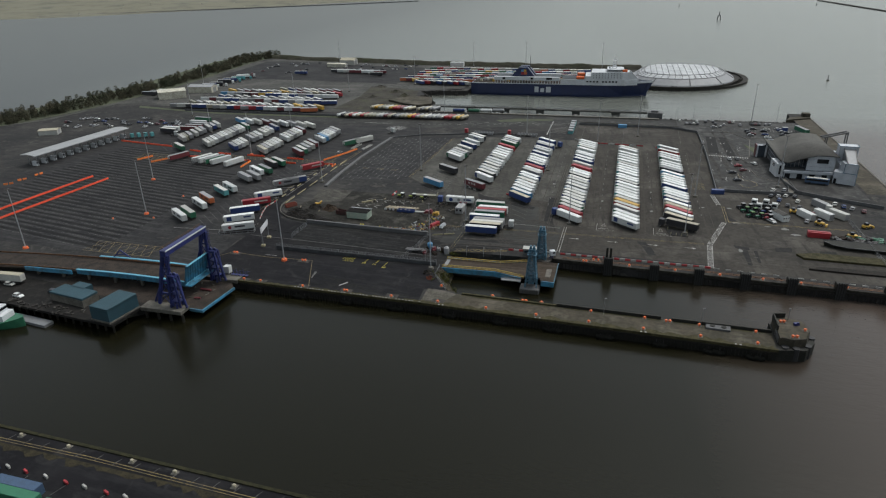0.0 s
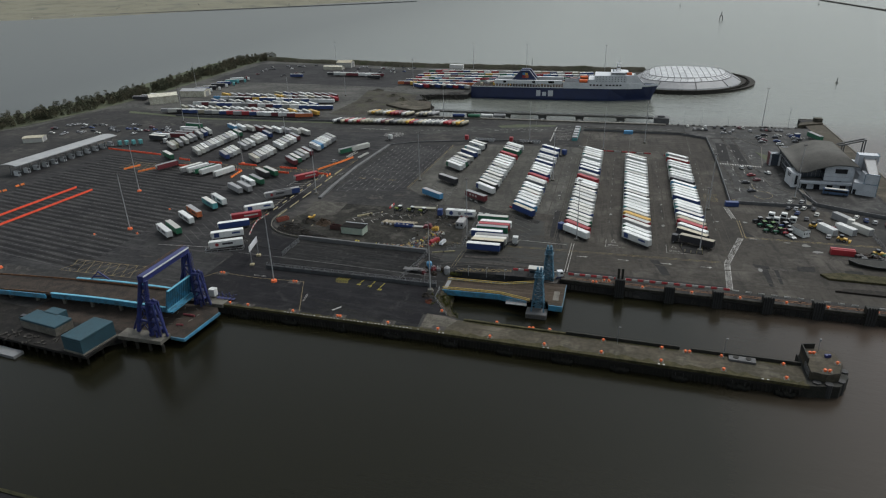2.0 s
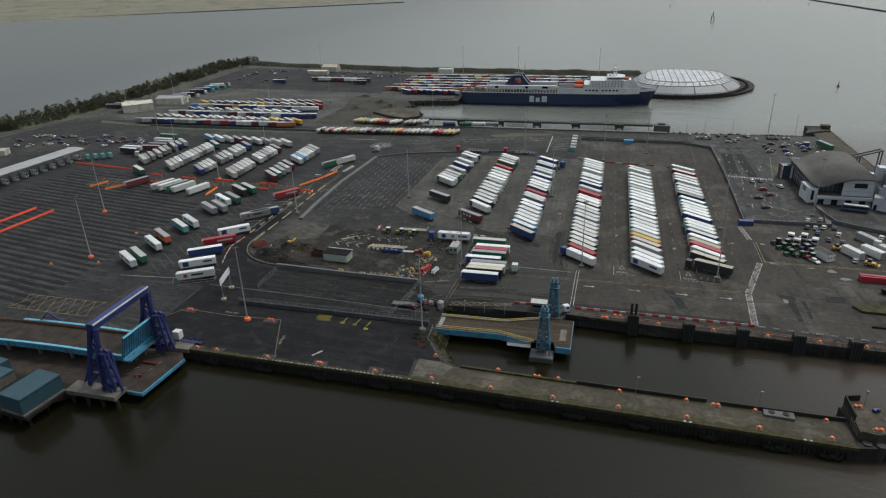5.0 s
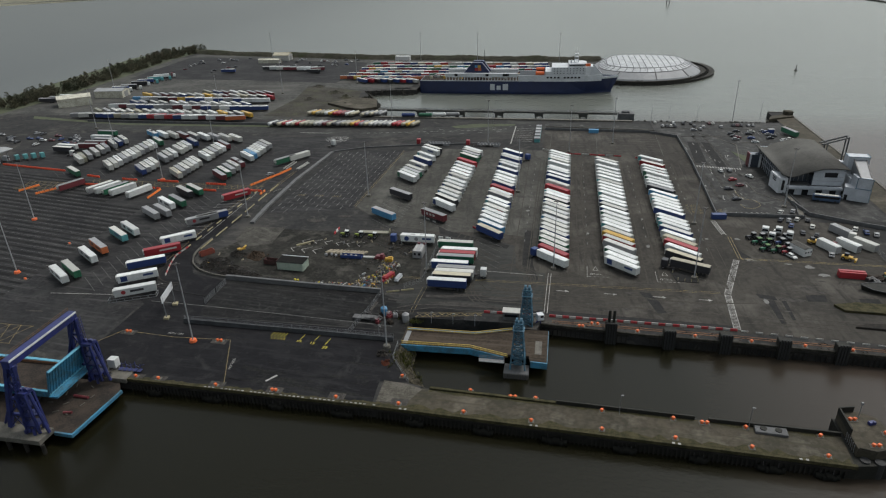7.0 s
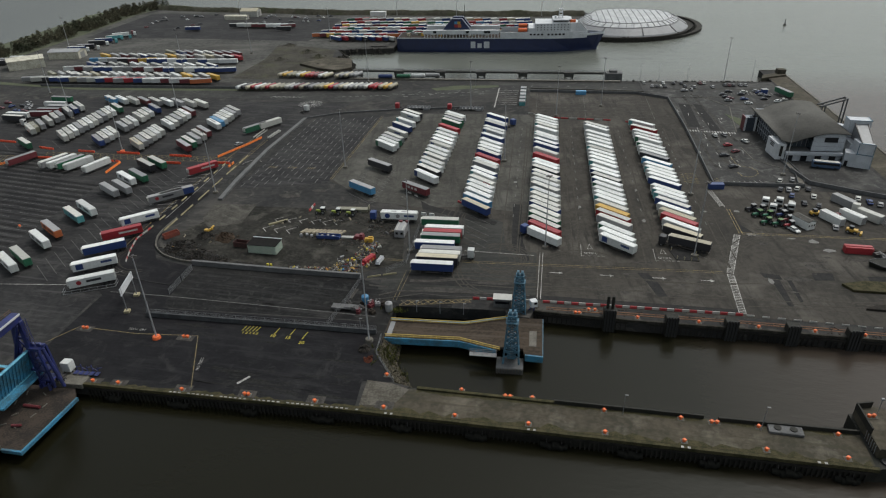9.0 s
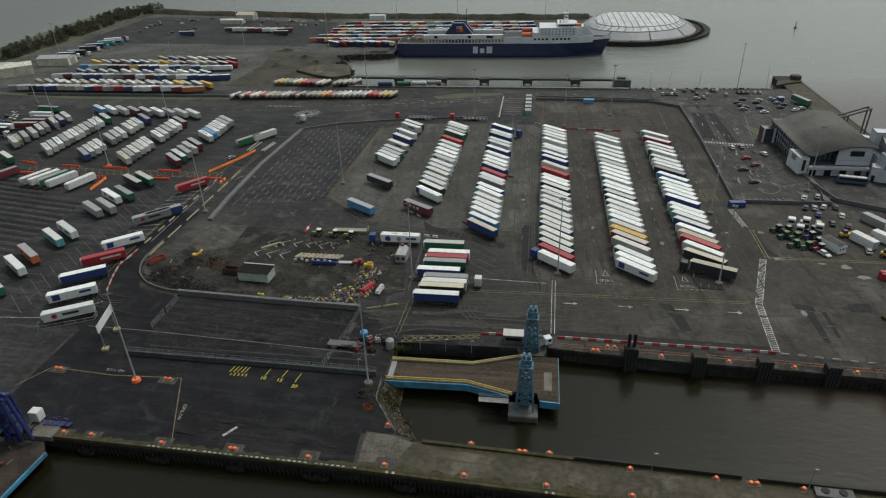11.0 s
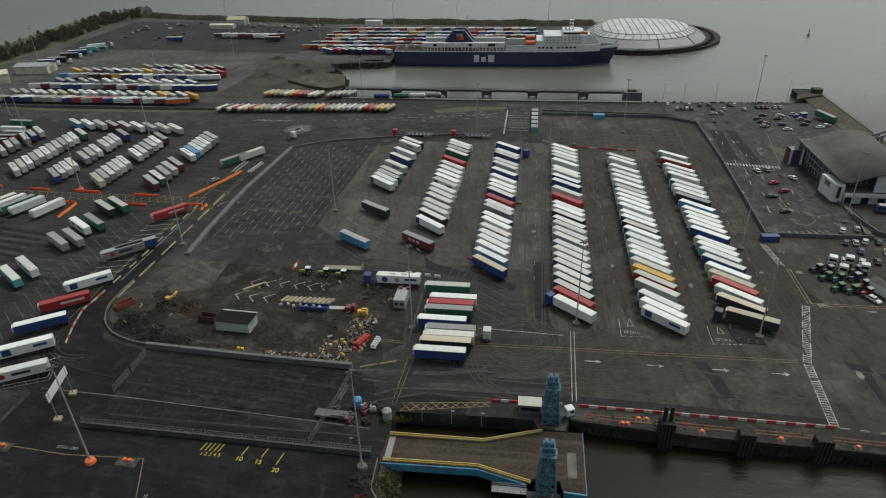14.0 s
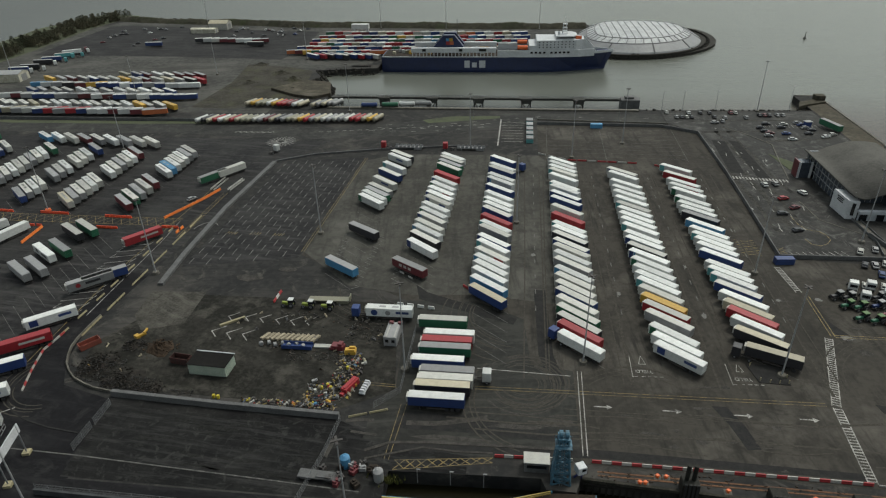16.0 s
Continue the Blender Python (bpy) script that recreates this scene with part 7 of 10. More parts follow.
# berth jetty and its dolphins
JETTY_S = mat("weathered_jetty_steel", (0.070, 0.070, 0.064), 0.8, spec=0.2, c2=(0.034, 0.034, 0.030), scale=0.4, amount=1.0)
jt = thing("berth_jetty", "grey steel walkway on piled dolphins along the berth", "jetty")
JX = (-142.4, -113.0, -84.0, -56.0, -27.8, 2.7)
for x0, x1 in zip(JX, JX[1:] + (26.0,)):
    b = bmnew()
    beam(b, (x0, 506.4, 1.0), (x1, 506.4, 1.0), 1.5, 0.3)
    for s in (-0.7, 0.7):
        beam(b, (x0, 506.4 + s, 0.2), (x1, 506.4 + s, 0.2), 0.3, 0.5)
        k = int((x1 - x0) / 3)
        for i in range(k):
            u, v = x0 + (x1 - x0) * i / k, x0 + (x1 - x0) * (i + 1) / k
            beam(b, (u, 506.4 + s, 0.2 if i % 2 else 1.0), (v, 506.4 + s, 1.0 if i % 2 else 0.2), 0.12, 0.12)
    part("walkway", b, JETTY_S, jt)
    b = bmnew()
    for s in (-0.75, 0.75):
        for z in (1.7, 2.2):
            beam(b, (x0, 506.4 + s, z), (x1, 506.4 + s, z), 0.09, 0.09)
        k = int((x1 - x0) / 2.5)
        for i in range(k):
            box(b, (x0 + (x1 - x0) * i / k, 506.4 + s, 1.7), (0.1, 0.1, 1.1))
    part("handrail", b, GALV, jt)
for x in JX:
    b = bmnew()
    box(b, (x, 506.4, 0.6), (6.8, 5.0, 1.3))
    box(b, (x, 506.4, -0.9), (6.0, 4.4, 1.8))
    soften(b, 0.1)
    d = part("dolphin", b, JETTY_S, jt)
    for sx in (-2.5, 2.5):
        for sy in (-1.7, 1.7):
            b = bmnew()
            beam(b, (x + sx, 506.4 + sy, -0.8), (x + sx, 506.4 + sy, -8), 0.6, 0.6)
            part("pile", b, JETTY_S, d)
    for sx in (-1, 1):
        b = bmnew()
        beam(b, (x + sx * 2.4, 504.5, -1.0), (x + sx * 0.3, 504.5, -4.6), 0.55, 0.5)
        part("brace", b, CONCRETE, d)
b = bmnew()
box(b, (31.9, 507.0, -3.0), (10.6, 7.0, 8.6))
box(b, (31.5, 507.6, 1.9), (5, 4, 1.2))
soften(b, 0.15)
part("end_block", b, WALLGREY, jt)
bm = bmnew()
prism(bm, [(-190, 522), (-174, 542), (-155.3, 538), (-148.1, 511.5), (-157, 503.5), (-170, 508)], -8, 1.6)
single("berth_head", bm, PIER_C, "brown stained sheet-piled berth head", "quay", kind="structure")
fb = thing("berth_ramp", "grey steel berth ramp at the ferry's stern", "ramp")
b = bmnew()
box(b, (-160, 590, -1.8), (26, 7, 1.2), 8)
part("deck", b, RUST, fb)
b = bmnew()
box(b, (-148, 586, -3.0), (25, 9, 3.2), 2)
box(b, (-146, 587, -0.7), (14, 4, 1.4), 2)
part("pontoon", b, W["G"], fb)

# ---- domed store on its rock island ----
def smooth(pts, n=3):
    for _ in range(n):
        q = []
        for i in range(len(pts)):
            a, c = Vector(pts[i]), Vector(pts[(i + 1) % len(pts)])
            q += [a.lerp(c, 0.25), a.lerp(c, 0.75)]
        pts = [tuple(v) for v in q]
    return pts


DOME = smooth([(9, 668), (14, 641), (45, 627), (77, 633), (101, 651), (113, 682), (110, 714), (92, 732), (52, 738), (18, 726)])
DC = Vector((61, 679))


def ringed(k):
    return [tuple(DC + (Vector(p) - DC) * k) for p in DOME]


bm = bmnew()
prism(bm, smooth([(5, 653), (17, 634), (50, 624), (84, 634), (110, 655), (125, 682), (127, 716), (114, 746), (60, 756), (10, 750)]), -8, -2.0)
prism(bm, ringed(1.05), -3, -0.4)
single("rock_island", bm, ROCK, "rock-armoured island under the domed store", "island", kind="structure")
rim = smooth([(8, 656), (19, 636), (50, 627), (82, 637), (107, 658), (118, 684), (119, 713), (108, 738), (60, 750), (12, 745)])
rubble("rock_armour", rim + [rim[0]], 5.0, -0.6, -5.0, 1500, 1.0, "dark rock armour round the domed store", 1)
do = thing("domed_store", "large low store with a white ribbed membrane dome", "dome")
b = bmnew()
rings = []
for k, z in ((1.0, -0.5), (0.985, 0.6), (0.84, 5.0), (0.82, 5.4)):
    rings.append([b.verts.new((x, y, z)) for x, y in ringed(k)])
for p, q in zip(rings, rings[1:]):
    for i in range(len(p)):
        j = (i + 1) % len(p)
        b.faces.new((p[i], p[j], q[j], q[i]))
part("skirt", b, DOME_G, do, "smooth grey sloping skirt")
b = bmnew()
rings = []
for k, z in ((0.82, 5.3), (0.70, 8.0), (0.62, 8.6), (0.45, 8.9), (0.2, 9.1), (0.04, 9.1)):
    rings.append([b.verts.new((x, y, z)) for x, y in ringed(k)])
for p, q in zip(rings, rings[1:]):
    for i in range(len(p)):
        j = (i + 1) % len(p)
        b.faces.new((p[i], p[j], q[j], q[i]))
b.faces.new(rings[-1])
part("roof", b, DOME_W, do, "", True)


def dome_z(x, y):
    """Height of the roof over a point, from how far out it lies."""
    d = Vector((x, y)) - DC
    a = math.atan2(d.y, d.x)
    far_r = max((Vector(p) - DC).length for p in DOME if abs((math.atan2(p[1] - DC.y, p[0] - DC.x) - a + math.pi) % (2 * math.pi) - math.pi) < 0.12)
    k = d.length / far_r
    prof = ((0.0, 9.1), (0.2, 9.1), (0.45, 8.9), (0.62, 8.6), (0.70, 8.0), (0.82, 5.3), (0.9, 3.0), (1.0, -0.5))
    for (k0, z0), (k1, z1) in zip(prof, prof[1:]):
        if k0 <= k <= k1:
            return z0 + (z1 - z0) * (k - k0) / (k1 - k0), k
    return -0.5, k


RIBGREY = mat("grimy_seam", (0.105, 0.107, 0.11), 0.8, c2=(0.17, 0.172, 0.175), scale=0.4)
for i in range(15):
    x = 21 + i * 5.4
    b = bmnew()
    last = None
    for j in range(54):
        y = 624 + j * 2.1
        z, k = dome_z(x, y)
        if k < 0.69:
            cur = (x, y, z + 0.1)
            if last:
                beam(b, last, cur, 0.6, 0.3)
            last = cur
    part("rib", b, RIBGREY, do, "grimy grey seam rib")
for i in range(0, len(DOME), 2):
    b = bmnew()
    p, q = ringed(0.82)[i], ringed(0.71)[i]
    beam(b, (*p, 5.5), (*q, 7.9), 0.55, 0.3)
    part("edge_seam", b, RIBGREY, do)
for k, z in ((0.825, 5.4), (0.70, 8.05)):
    b = bmnew()
    e = ringed(k)
    for p, q in zip(e, e[1:] + e[:1]):
        beam(b, (*p, z), (*q, z), 0.9 if k > 0.8 else 0.5, 0.4)
    part("edge_ring", b, RIBGREY, do, "dark seam band round the roof")
for i in range(0, len(DOME), 9):
    b = bmnew()
    p, q = ringed(0.99)[i], ringed(0.84)[i]
    beam(b, (*p, 0.6), (*q, 5.0), 0.9, 0.5)
    part("skirt_seam", b, WALLGREY, do)

# ---- ferry terminal ----
te = thing("terminal_building", "ferry terminal with a wavy brown-grey roof and white walls", "building")
RX0, RX1, RY0, RY1 = 90.4, 118.2, 356.2, 406.0
PANEL = mat("pale_blue_white_panel", (0.43, 0.45, 0.475), 0.5, c2=(0.34, 0.357, 0.38), scale=0.3, amount=0.8)
SHADEGLASS = mat("blue_grey_glazing", (0.035, 0.045, 0.058), 0.15, c2=(0.06, 0.07, 0.085), scale=0.2, spec=0.8)


def roof_z(x):
    """Low at the west eave, dipping, then rising to a crown near the east side."""
    t = (x - RX0) / (RX1 - RX0)
    return 9.3 - 0.9 * math.sin(min(1, t / 0.3) * math.pi) + 3.9 * (0.5 - 0.5 * math.cos(math.pi * min(1, max(0, (t - 0.1) / 0.6)))) - 0.7 * max(0, (t - 0.75) / 0.25) ** 2


b = bmnew()
cols = []
for i in range(29):
    x = RX0 + i * (RX1 - RX0) / 28
    z = roof_z(x)
    y0 = RY0 + 1.4 * max(0, 1 - i / 12) + 2.0 * max(0, i / 28 - 0.8)
    cols.append([b.verts.new(p) for p in ((x, y0, z), (x, RY1, z), (x, y0, z - 0.45), (x, RY1, z - 0.45))])
for p, q in zip(cols, cols[1:]):
    b.faces.new((p[0], q[0], q[1], p[1]))
    b.faces.new((p[3], q[3], q[2], p[2]))
    b.faces.new((p[2], q[2], q[0], p[0]))
    b.faces.new((p[1], q[1], q[3], p[3]))
b.faces.new((cols[0][0], cols[0][1], cols[0][3], cols[0][2]))
b.faces.new((cols[-1][2], cols[-1][3], cols[-1][1], cols[-1][0]))
part("roof", b, GREYROOF, te, "", True)
b = bmnew()
lo = [b.verts.new((x, 357.6, 4.4)) for x in (103.6, 116.2)]
hi = [b.verts.new((x, 357.6, roof_z(x) - 0.45)) for x in [116.2 - i * 12.6 / 10 for i in range(11)]]
b.faces.new((lo[0], lo[1], *hi))
ret = bmesh.ops.extrude_face_region(b, geom=list(b.faces))
bmesh.ops.translate(b, verts=[v for v in ret["geom"] if isinstance(v, bmesh.types.BMVert)], vec=(0, 0.5, 0))
wall = part("front_gable", b, PANEL, te)
b = bmnew()
box(b, (110.9, 357.5, 9.6), (5.4, 0.3, 2.2))
part("window", b, GLASS, wall)
b = bmnew()
for z in (6.6, 8.6, 10.6):
    box(b, (109.9, 357.56, z), (12.4, 0.06, 0.05))
part("panel_joint", b, WALLGREY, wall)
b = bmnew()
box(b, (98.2, 363.0, 4.4), (11.0, 0.5, 8.0))
box(b, (103.5, 360.4, 6.4), (0.4, 5.2, 5.6))
part("recessed_glazing", b, SHADEGLASS, te)
for i in range(6):
    b = bmnew()
    box(b, (93.4 + i * 1.9, 362.7, 6.6), (0.14, 0.16, 3.8))
    part("mullion", b, W["G"], te)
b = bmnew()
box(b, (98.2, 359.6, 4.3), (11.0, 5.6, 0.3))
part("terrace", b, WALLGREY, te)
b = bmnew()
box(b, (92.3, 384.5, 4.2), (0.5, 42, 8.4))
part("west_glazing", b, SHADEGLASS, te)
for i in range(14):
    b = bmnew()
    box(b, (91.95, 365 + i * 3.0, 4.2), (0.25, 0.25, 8.3))
    part("mullion", b, W["G"], te)
for z in (2.9, 5.6):
    b = bmnew()
    box(b, (91.95, 384.5, z), (0.2, 41.5, 0.25))
    part("transom", b, W["G"], te)
b = bmnew()
box(b, (116.6, 381.5, 5.6), (0.5, 47.5, 11.2))
box(b, (104.4, 405.2, 4.4), (24.0, 0.5, 8.8))
part("side_wall", b, PANEL, te)
b = bmnew()
box(b, (104.4, 355.9, 3.75), (23.4, 1.9, 1.1))
part("canopy", b, PANEL, te)
b = bmnew()
box(b, (104.4, 355.3, 3.9), (23.5, 0.12, 0.25))
part("blue_trim", b, TOWER_BLUE, te)
b = bmnew()
box(b, (104.4, 356.6, 1.6), (22.6, 0.4, 3.2))
part("ground_floor_wall", b, PANEL, te)
for i in range(4):
    b = bmnew()
    box(b, (94.9 + i * 5.9, 356.3, 1.3), (2.6, 0.35, 2.5))
    part("doorway", b, GLASS, te)
b = bmnew()
prism(b, [(88.4, 368.6), (89.4, 357.6), (93.0, 357.2), (93.2, 367.5)], 0, 7.3)
soften(b, 0.06)
blade = part("entrance_block", b, WHITE, te)
b = bmnew()
box(b, (91.2, 357.3, 4.0), (1.1, 0.25, 4.8), -6)
part("dark_panel", b, GLASS, blade)
for z, l in ((6.2, 4.6), (5.5, 3.6), (4.8, 4.0)):
    b = bmnew()
    box(b, (88.86, 363.2, z), (0.15, l, 0.4), 5.2)
    part("sign_bar", b, GLASS, blade, "dark unreadable sign bar")
b = bmnew()
box(b, (88.5, 398.6, 3.4), (5.6, 4.6, 6.8))
porch = part("side_porch", b, SHADEGLASS, te)
b = bmnew()
box(b, (85.6, 398.8, 3.6), (0.5, 5.2, 7.0))
part("red_panel", b, W["M"], porch)
for x in (86.0, 90.8):
    b = bmnew()
    box(b, (x, 396.2, 3.5), (0.9, 0.4, 7.0))
    part("white_pier", b, WHITE, porch)

wk = thing("walkway", "walkway between grey parapets leading from the terminal", "walkway")
b = bmnew()
sweep(b, [(91.6, 357.0, 0.03), (92.4, 339.0, 0.03), (90.4, 329.8, 0.03)], 0.25, 1.7)
part("parapet", b, WALLGREY, wk)
b = bmnew()
sweep(b, [(94.2, 355.8, 0.03), (95.0, 339.6, 0.03), (93.4, 331.0, 0.03)], 0.2, 1.5)
part("parapet", b, WALLGREY, wk)
b = bmnew()
strip(b, [(92.9, 355.8), (93.7, 339.2), (91.8, 330.2)], 2.4, 0.03, 0.2)
part("deck", b, CONCRETE, wk)
bs = thing("coach", "dark blue coach with a white roof parked before the terminal", "bus", m=pose(107.5, 348.6, 0.03, 0, 0, -12))
b = bmnew()
box(b, (0, 0, 1.75), (11.0, 2.5, 2.7))
soften(b, 0.2, 2)
part("body", b, SLATE_BLUE, bs)
b = bmnew()
box(b, (0, 0, 3.12), (9.6, 1.9, 0.16))
part("roof_panel", b, W["V"], bs)
for y in (-1.26, 1.26):
    b = bmnew()
    box(b, (0, y, 2.2), (10.0, 0.06, 1.0))
    part("side_window", b, GLASS, bs)
b = bmnew()
box(b, (5.5, 0, 2.1), (0.06, 2.1, 1.3))
part("windscreen", b, GLASS, bs)
for x in (-3.2, 3.6):
    for y in (-1.1, 1.1):
        b = bmnew()
        tube(b, (x, y - 0.17, 0.5), (x, y + 0.17, 0.5), 0.5, n=12)
        part("wheel", b, TYRE, bs)

tw = thing("stair_tower", "white clad stair tower with a sloping glazed link", "tower")
b = bmnew()
prism(b, [(115.6, 352.4), (119.0, 350.6), (125.0, 348.2), (126.0, 356.0), (117.4, 357.2)], 0, 6.0)
prism(b, [(119.6, 350.6), (124.9, 348.5), (126.0, 356.0), (119.6, 357.0)], 5.9, 10.8)
soften(b, 0.05)
part("lower_tower", b, PANEL, tw)
b = bmnew()
prism(b, [(119.0, 356.8), (127.4, 355.6), (128.6, 369.0), (119.6, 370.0)], 0, 8.5)
part("middle_block", b, PANEL, tw)
b = bmnew()
prism(b, [(119.4, 364.4), (128.2, 363.6), (128.8, 369.6), (119.8, 370.4)], 8.0, 16.4)
soften(b, 0.05)
part("upper_tower", b, PANEL, tw)
b = bmnew()
v = [b.verts.new(p) for p in ((120.6, 351, 10.7), (125.0, 350.4, 10.7), (126.8, 364, 15.2), (121.6, 364.6, 15.2), (120.6, 351, 8.5), (125.0, 350.4, 8.5), (126.8, 364, 8.5), (121.6, 364.6, 8.5))]
for f in ((0, 1, 2, 3), (7, 6, 5, 4), (0, 4, 5, 1), (1, 5, 6, 2), (2, 6, 7, 3), (3, 7, 4, 0)):
    b.faces.new([v[i] for i in f])
link = part("sloping_link", b, GALV, tw, "grey glazed sloping link")
for x0, x1 in ((120.6, 121.6), (125.0, 126.8)):
    b = bmnew()
    beam(b, (x0, 350.8, 10.9), (x1, 364.4, 15.4), 0.35, 0.35)
    part("edge_trim", b, CHASSIS, link)
b = bmnew()
for x0, y0, x1, y1, z in ((119.5, 350.5, 124.9, 348.4, 10.9), (119.0, 350.5, 125.0, 348.1, 6.0), (119.4, 364.3, 128.3, 363.5, 16.5), (128.3, 363.5, 128.9, 369.6, 16.5), (119.3, 364.3, 119.8, 370.4, 16.5)):
    beam(b, (x0, y0, z), (x1, y1, z), 0.22, 0.22)
beam(b, (119.5, 350.5, 6), (119.5, 350.5, 10.9), 0.2, 0.2)
beam(b, (125.0, 348.3, 0), (125.0, 348.3, 10.9), 0.2, 0.2)
part("trim", b, TOWER_BLUE, tw)
b = bmnew()
box(b, (116.6, 351.8, 1.3), (1.2, 0.3, 2.4), -28)
part("door", b, GLASS, tw)
gw = thing("passenger_gangway", "grey steel gangway frame over the eastern quay", "gangway")
for y in (397.5, 401.0):
    b = bmnew()
    beam(b, (119.2, y, 12.6), (134.8, y + 8.5, 14.2), 0.7, 0.7)
    part("top_beam", b, WALLGREY, gw)
    for x, yy, h in ((134.6, y + 8.3, 14.0), (122.5, y + 1.8, 12.8)):
        b = bmnew()
        beam(b, (x, yy, 0), (x, yy, h), 0.55, 0.55)
        part("leg", b, WALLGREY, gw)
b = bmnew()
beam(b, (134.6, 405.8, 14.0), (134.6, 409.3, 14.0), 0.6, 0.6)
part("cross_beam", b, WALLGREY, gw)
b = bmnew()
beam(b, (119, 396, 5.5), (132, 378, 7.0), 3.0, 2.4)
part("walkway_tube", b, PANEL, gw)
b = bmnew()
box(b, (131.0, 379.5, 2.6), (1.2, 1.2, 5.2))
part("support", b, WALLGREY, gw)
bm = bmnew()
prism(bm, [(121.5, 496), (124.6, 505), (136, 512), (139.4, 512), (139.4, 506), (127, 500)], -1, 1.0)
prism(bm, [(134.6, 508.6), (139.6, 508.6), (139.6, 513.4), (134.6, 513.4)], -1, 3.4)
single("quay_block", bm, PIER_C, "dark concrete block at the quay's end", "block")
bm = bmnew()
prism(bm, [(127.5, 336), (139.2, 336), (139.2, 508), (127.5, 508)], -0.2, 0.026)
single("pavement_island", bm, PIER_C, "brownish stained concrete of the eastern quay", "pavement", kind="structure")

# ---- walls, fences, sign ----
def wall_line(name, pts, w, h, material, label):
    b = bmnew()
    strip(b, pts, w, 0.0, h)
    return single(name, b, material, label, "wall", kind="structure")


wall_line("wall_lanes", [(-144.7, 293), (-146.2, 313), (-147, 350), (-144.3, 400)], 1.9, 0.9, WALLGREY, "grey concrete wall beside the lanes")
wall_line("wall_lanes_north", [(-144.3, 401), (-128, 411), (-95, 420), (-60, 426)], 0.6, 0.8, WALLGREY, "grey kerb wall round the lanes")
wall_line("wall_compound", [(-131, 242.5), (-100.3, 240.8), (-71.5, 239.8)], 1.0, 1.7, WALLGREY, "grey concrete wall of the works compound")
wall_line("wall_compound_bend", [(-131.8, 243.4), (-137, 244.2), (-140.8, 245.6), (-144.6, 247.4), (-147.9, 250.1), (-150.5, 253), (-152.4, 256.6), (-153.7, 260), (-154.3, 263.6), (-154.4, 268.5), (-154.2, 275)], 0.35, 0.8, CONCRETE, "low concrete kerb round the compound")
FENCE_C = mat("pale_blue_grey_concrete", (0.066, 0.069, 0.072), 0.85, spec=0.15, c2=(0.040, 0.042, 0.044), scale=0.4, amount=0.9)
wall_line("wall_quay_fence", [(-130.3, 212.2), (-105, 211.8), (-59.6, 211.0)], 0.6, 1.5, FENCE_C, "pale blue-grey concrete wall behind the quay")
wall_line("wall_road_outer", [(-158.9, 245.3), (-158.4, 241.5), (-156.3, 237.7), (-152.5, 234.5), (-147.3, 232.2), (-140, 230.4), (-131.9, 229.4)], 0.4, 0.16, DARKPATCH, "low dark kerb outside the road bend")
wall_line("wall_terminal", [(-22, 461.4), (-9, 461.2), (41.5, 459.9), (57.6, 450.4), (58, 399), (57.4, 372), (56.2, 326), (92, 326.5)], 0.4, 1.5, WALLGREY, "dark wall round the terminal car park")
wall_line("wall_terminal_east", [(92, 344), (95, 330), (110, 322), (128, 314)], 0.5, 1.6, WALLGREY, "grey wall by the terminal ramp")
wall_line("wall_north_road", [(-350, 457.5), (-180, 458.5)], 0.4, 1.6, WALLGREY, "low wall along the port road")


def shore_bank(name, line, width, h, material, label):
    """A rough earth bank with an uneven crest along a line of points."""
    b, rr = bmnew(), random.Random(12)
    last = None
    for (x0, y0), (x1, y1) in zip(line, line[1:]):
        n = max(2, int(math.hypot(x1 - x0, y1 - y0) / 3))
        for k in range(n):
            t = k / n
            x, y = x0 + (x1 - x0) * t, y0 + (y1 - y0) * t
            top = h * (0.86 + 0.34 * noise.noise((x * 0.03, y * 0.03, 2)) + rr.uniform(-0.07, 0.07))
            if -60 < x < -28:
                top += 1.3 * math.sin((x + 60) / 32 * math.pi)
            cur = [b.verts.new((x + rr.uniform(-0.6, 0.6), y + width * u + rr.uniform(-0.5, 0.5), max(-0.2, top * v))) for u, v in ((-0.5, -0.05), (-0.3, 0.5), (-0.1, 0.92), (0.06, 1.0), (0.3, 0.6), (0.6, -0.05))]
            if last:
                for p in range(5):
                    b.faces.new((last[p], cur[p], cur[p + 1], last[p + 1]))
            last = cur
    return single(name, b, material, label, "bank", kind="structure")


BANK_E = mat("dark_scrubby_earth", (0.030, 0.029, 0.022), 0.95, spec=0.1, c2=(0.058, 0.054, 0.040), scale=0.25, amount=1.0, bump=0.2, c3=(0.036, 0.042, 0.022), scale3=0.05, **G)
shore_bank("bank_north", [(-452, 780), (-416, 769), (-376, 762), (-330, 755), (-282, 750), (-250, 741), (-200, 740), (-155, 738), (-100, 734), (-50, 731), (-9, 731), (27, 733)], 13, 4.8, BANK_E, "dark scrubby earth bank along the north shore")
wall_line("kerb_road_north", [(-22, 469), (42, 465.6), (46, 465)], 0.4, 0.6, CONCRETE, "pale kerb beside the terminal road")
wall_line("kerb_berth_south", [(-143, 486), (34, 487)], 2.4, 0.8, CONCRETE, "pale concrete edge of the ferry berth")


def guard_rail(p0, p1):
    g = thing("guard_rail", "low white steel guard rail beside the access road", "rail", "guard rails of the access road")
    a, c = Vector((*p0, 0.0)), Vector((*p1, 0.0))
    b = bmnew()
    for z in (0.55, 0.95):
        beam(b, a + Vector((0, 0, z)), c + Vector((0, 0, z)), 0.16, 0.22)
    part("rail", b, W["V"], g)
    for i in range(4):
        q = a.lerp(c, i / 3)
        b = bmnew()
        box(b, (q.x, q.y, 0.53), (0.14, 0.14, 1.0))
        part("post", b, GALV, g)


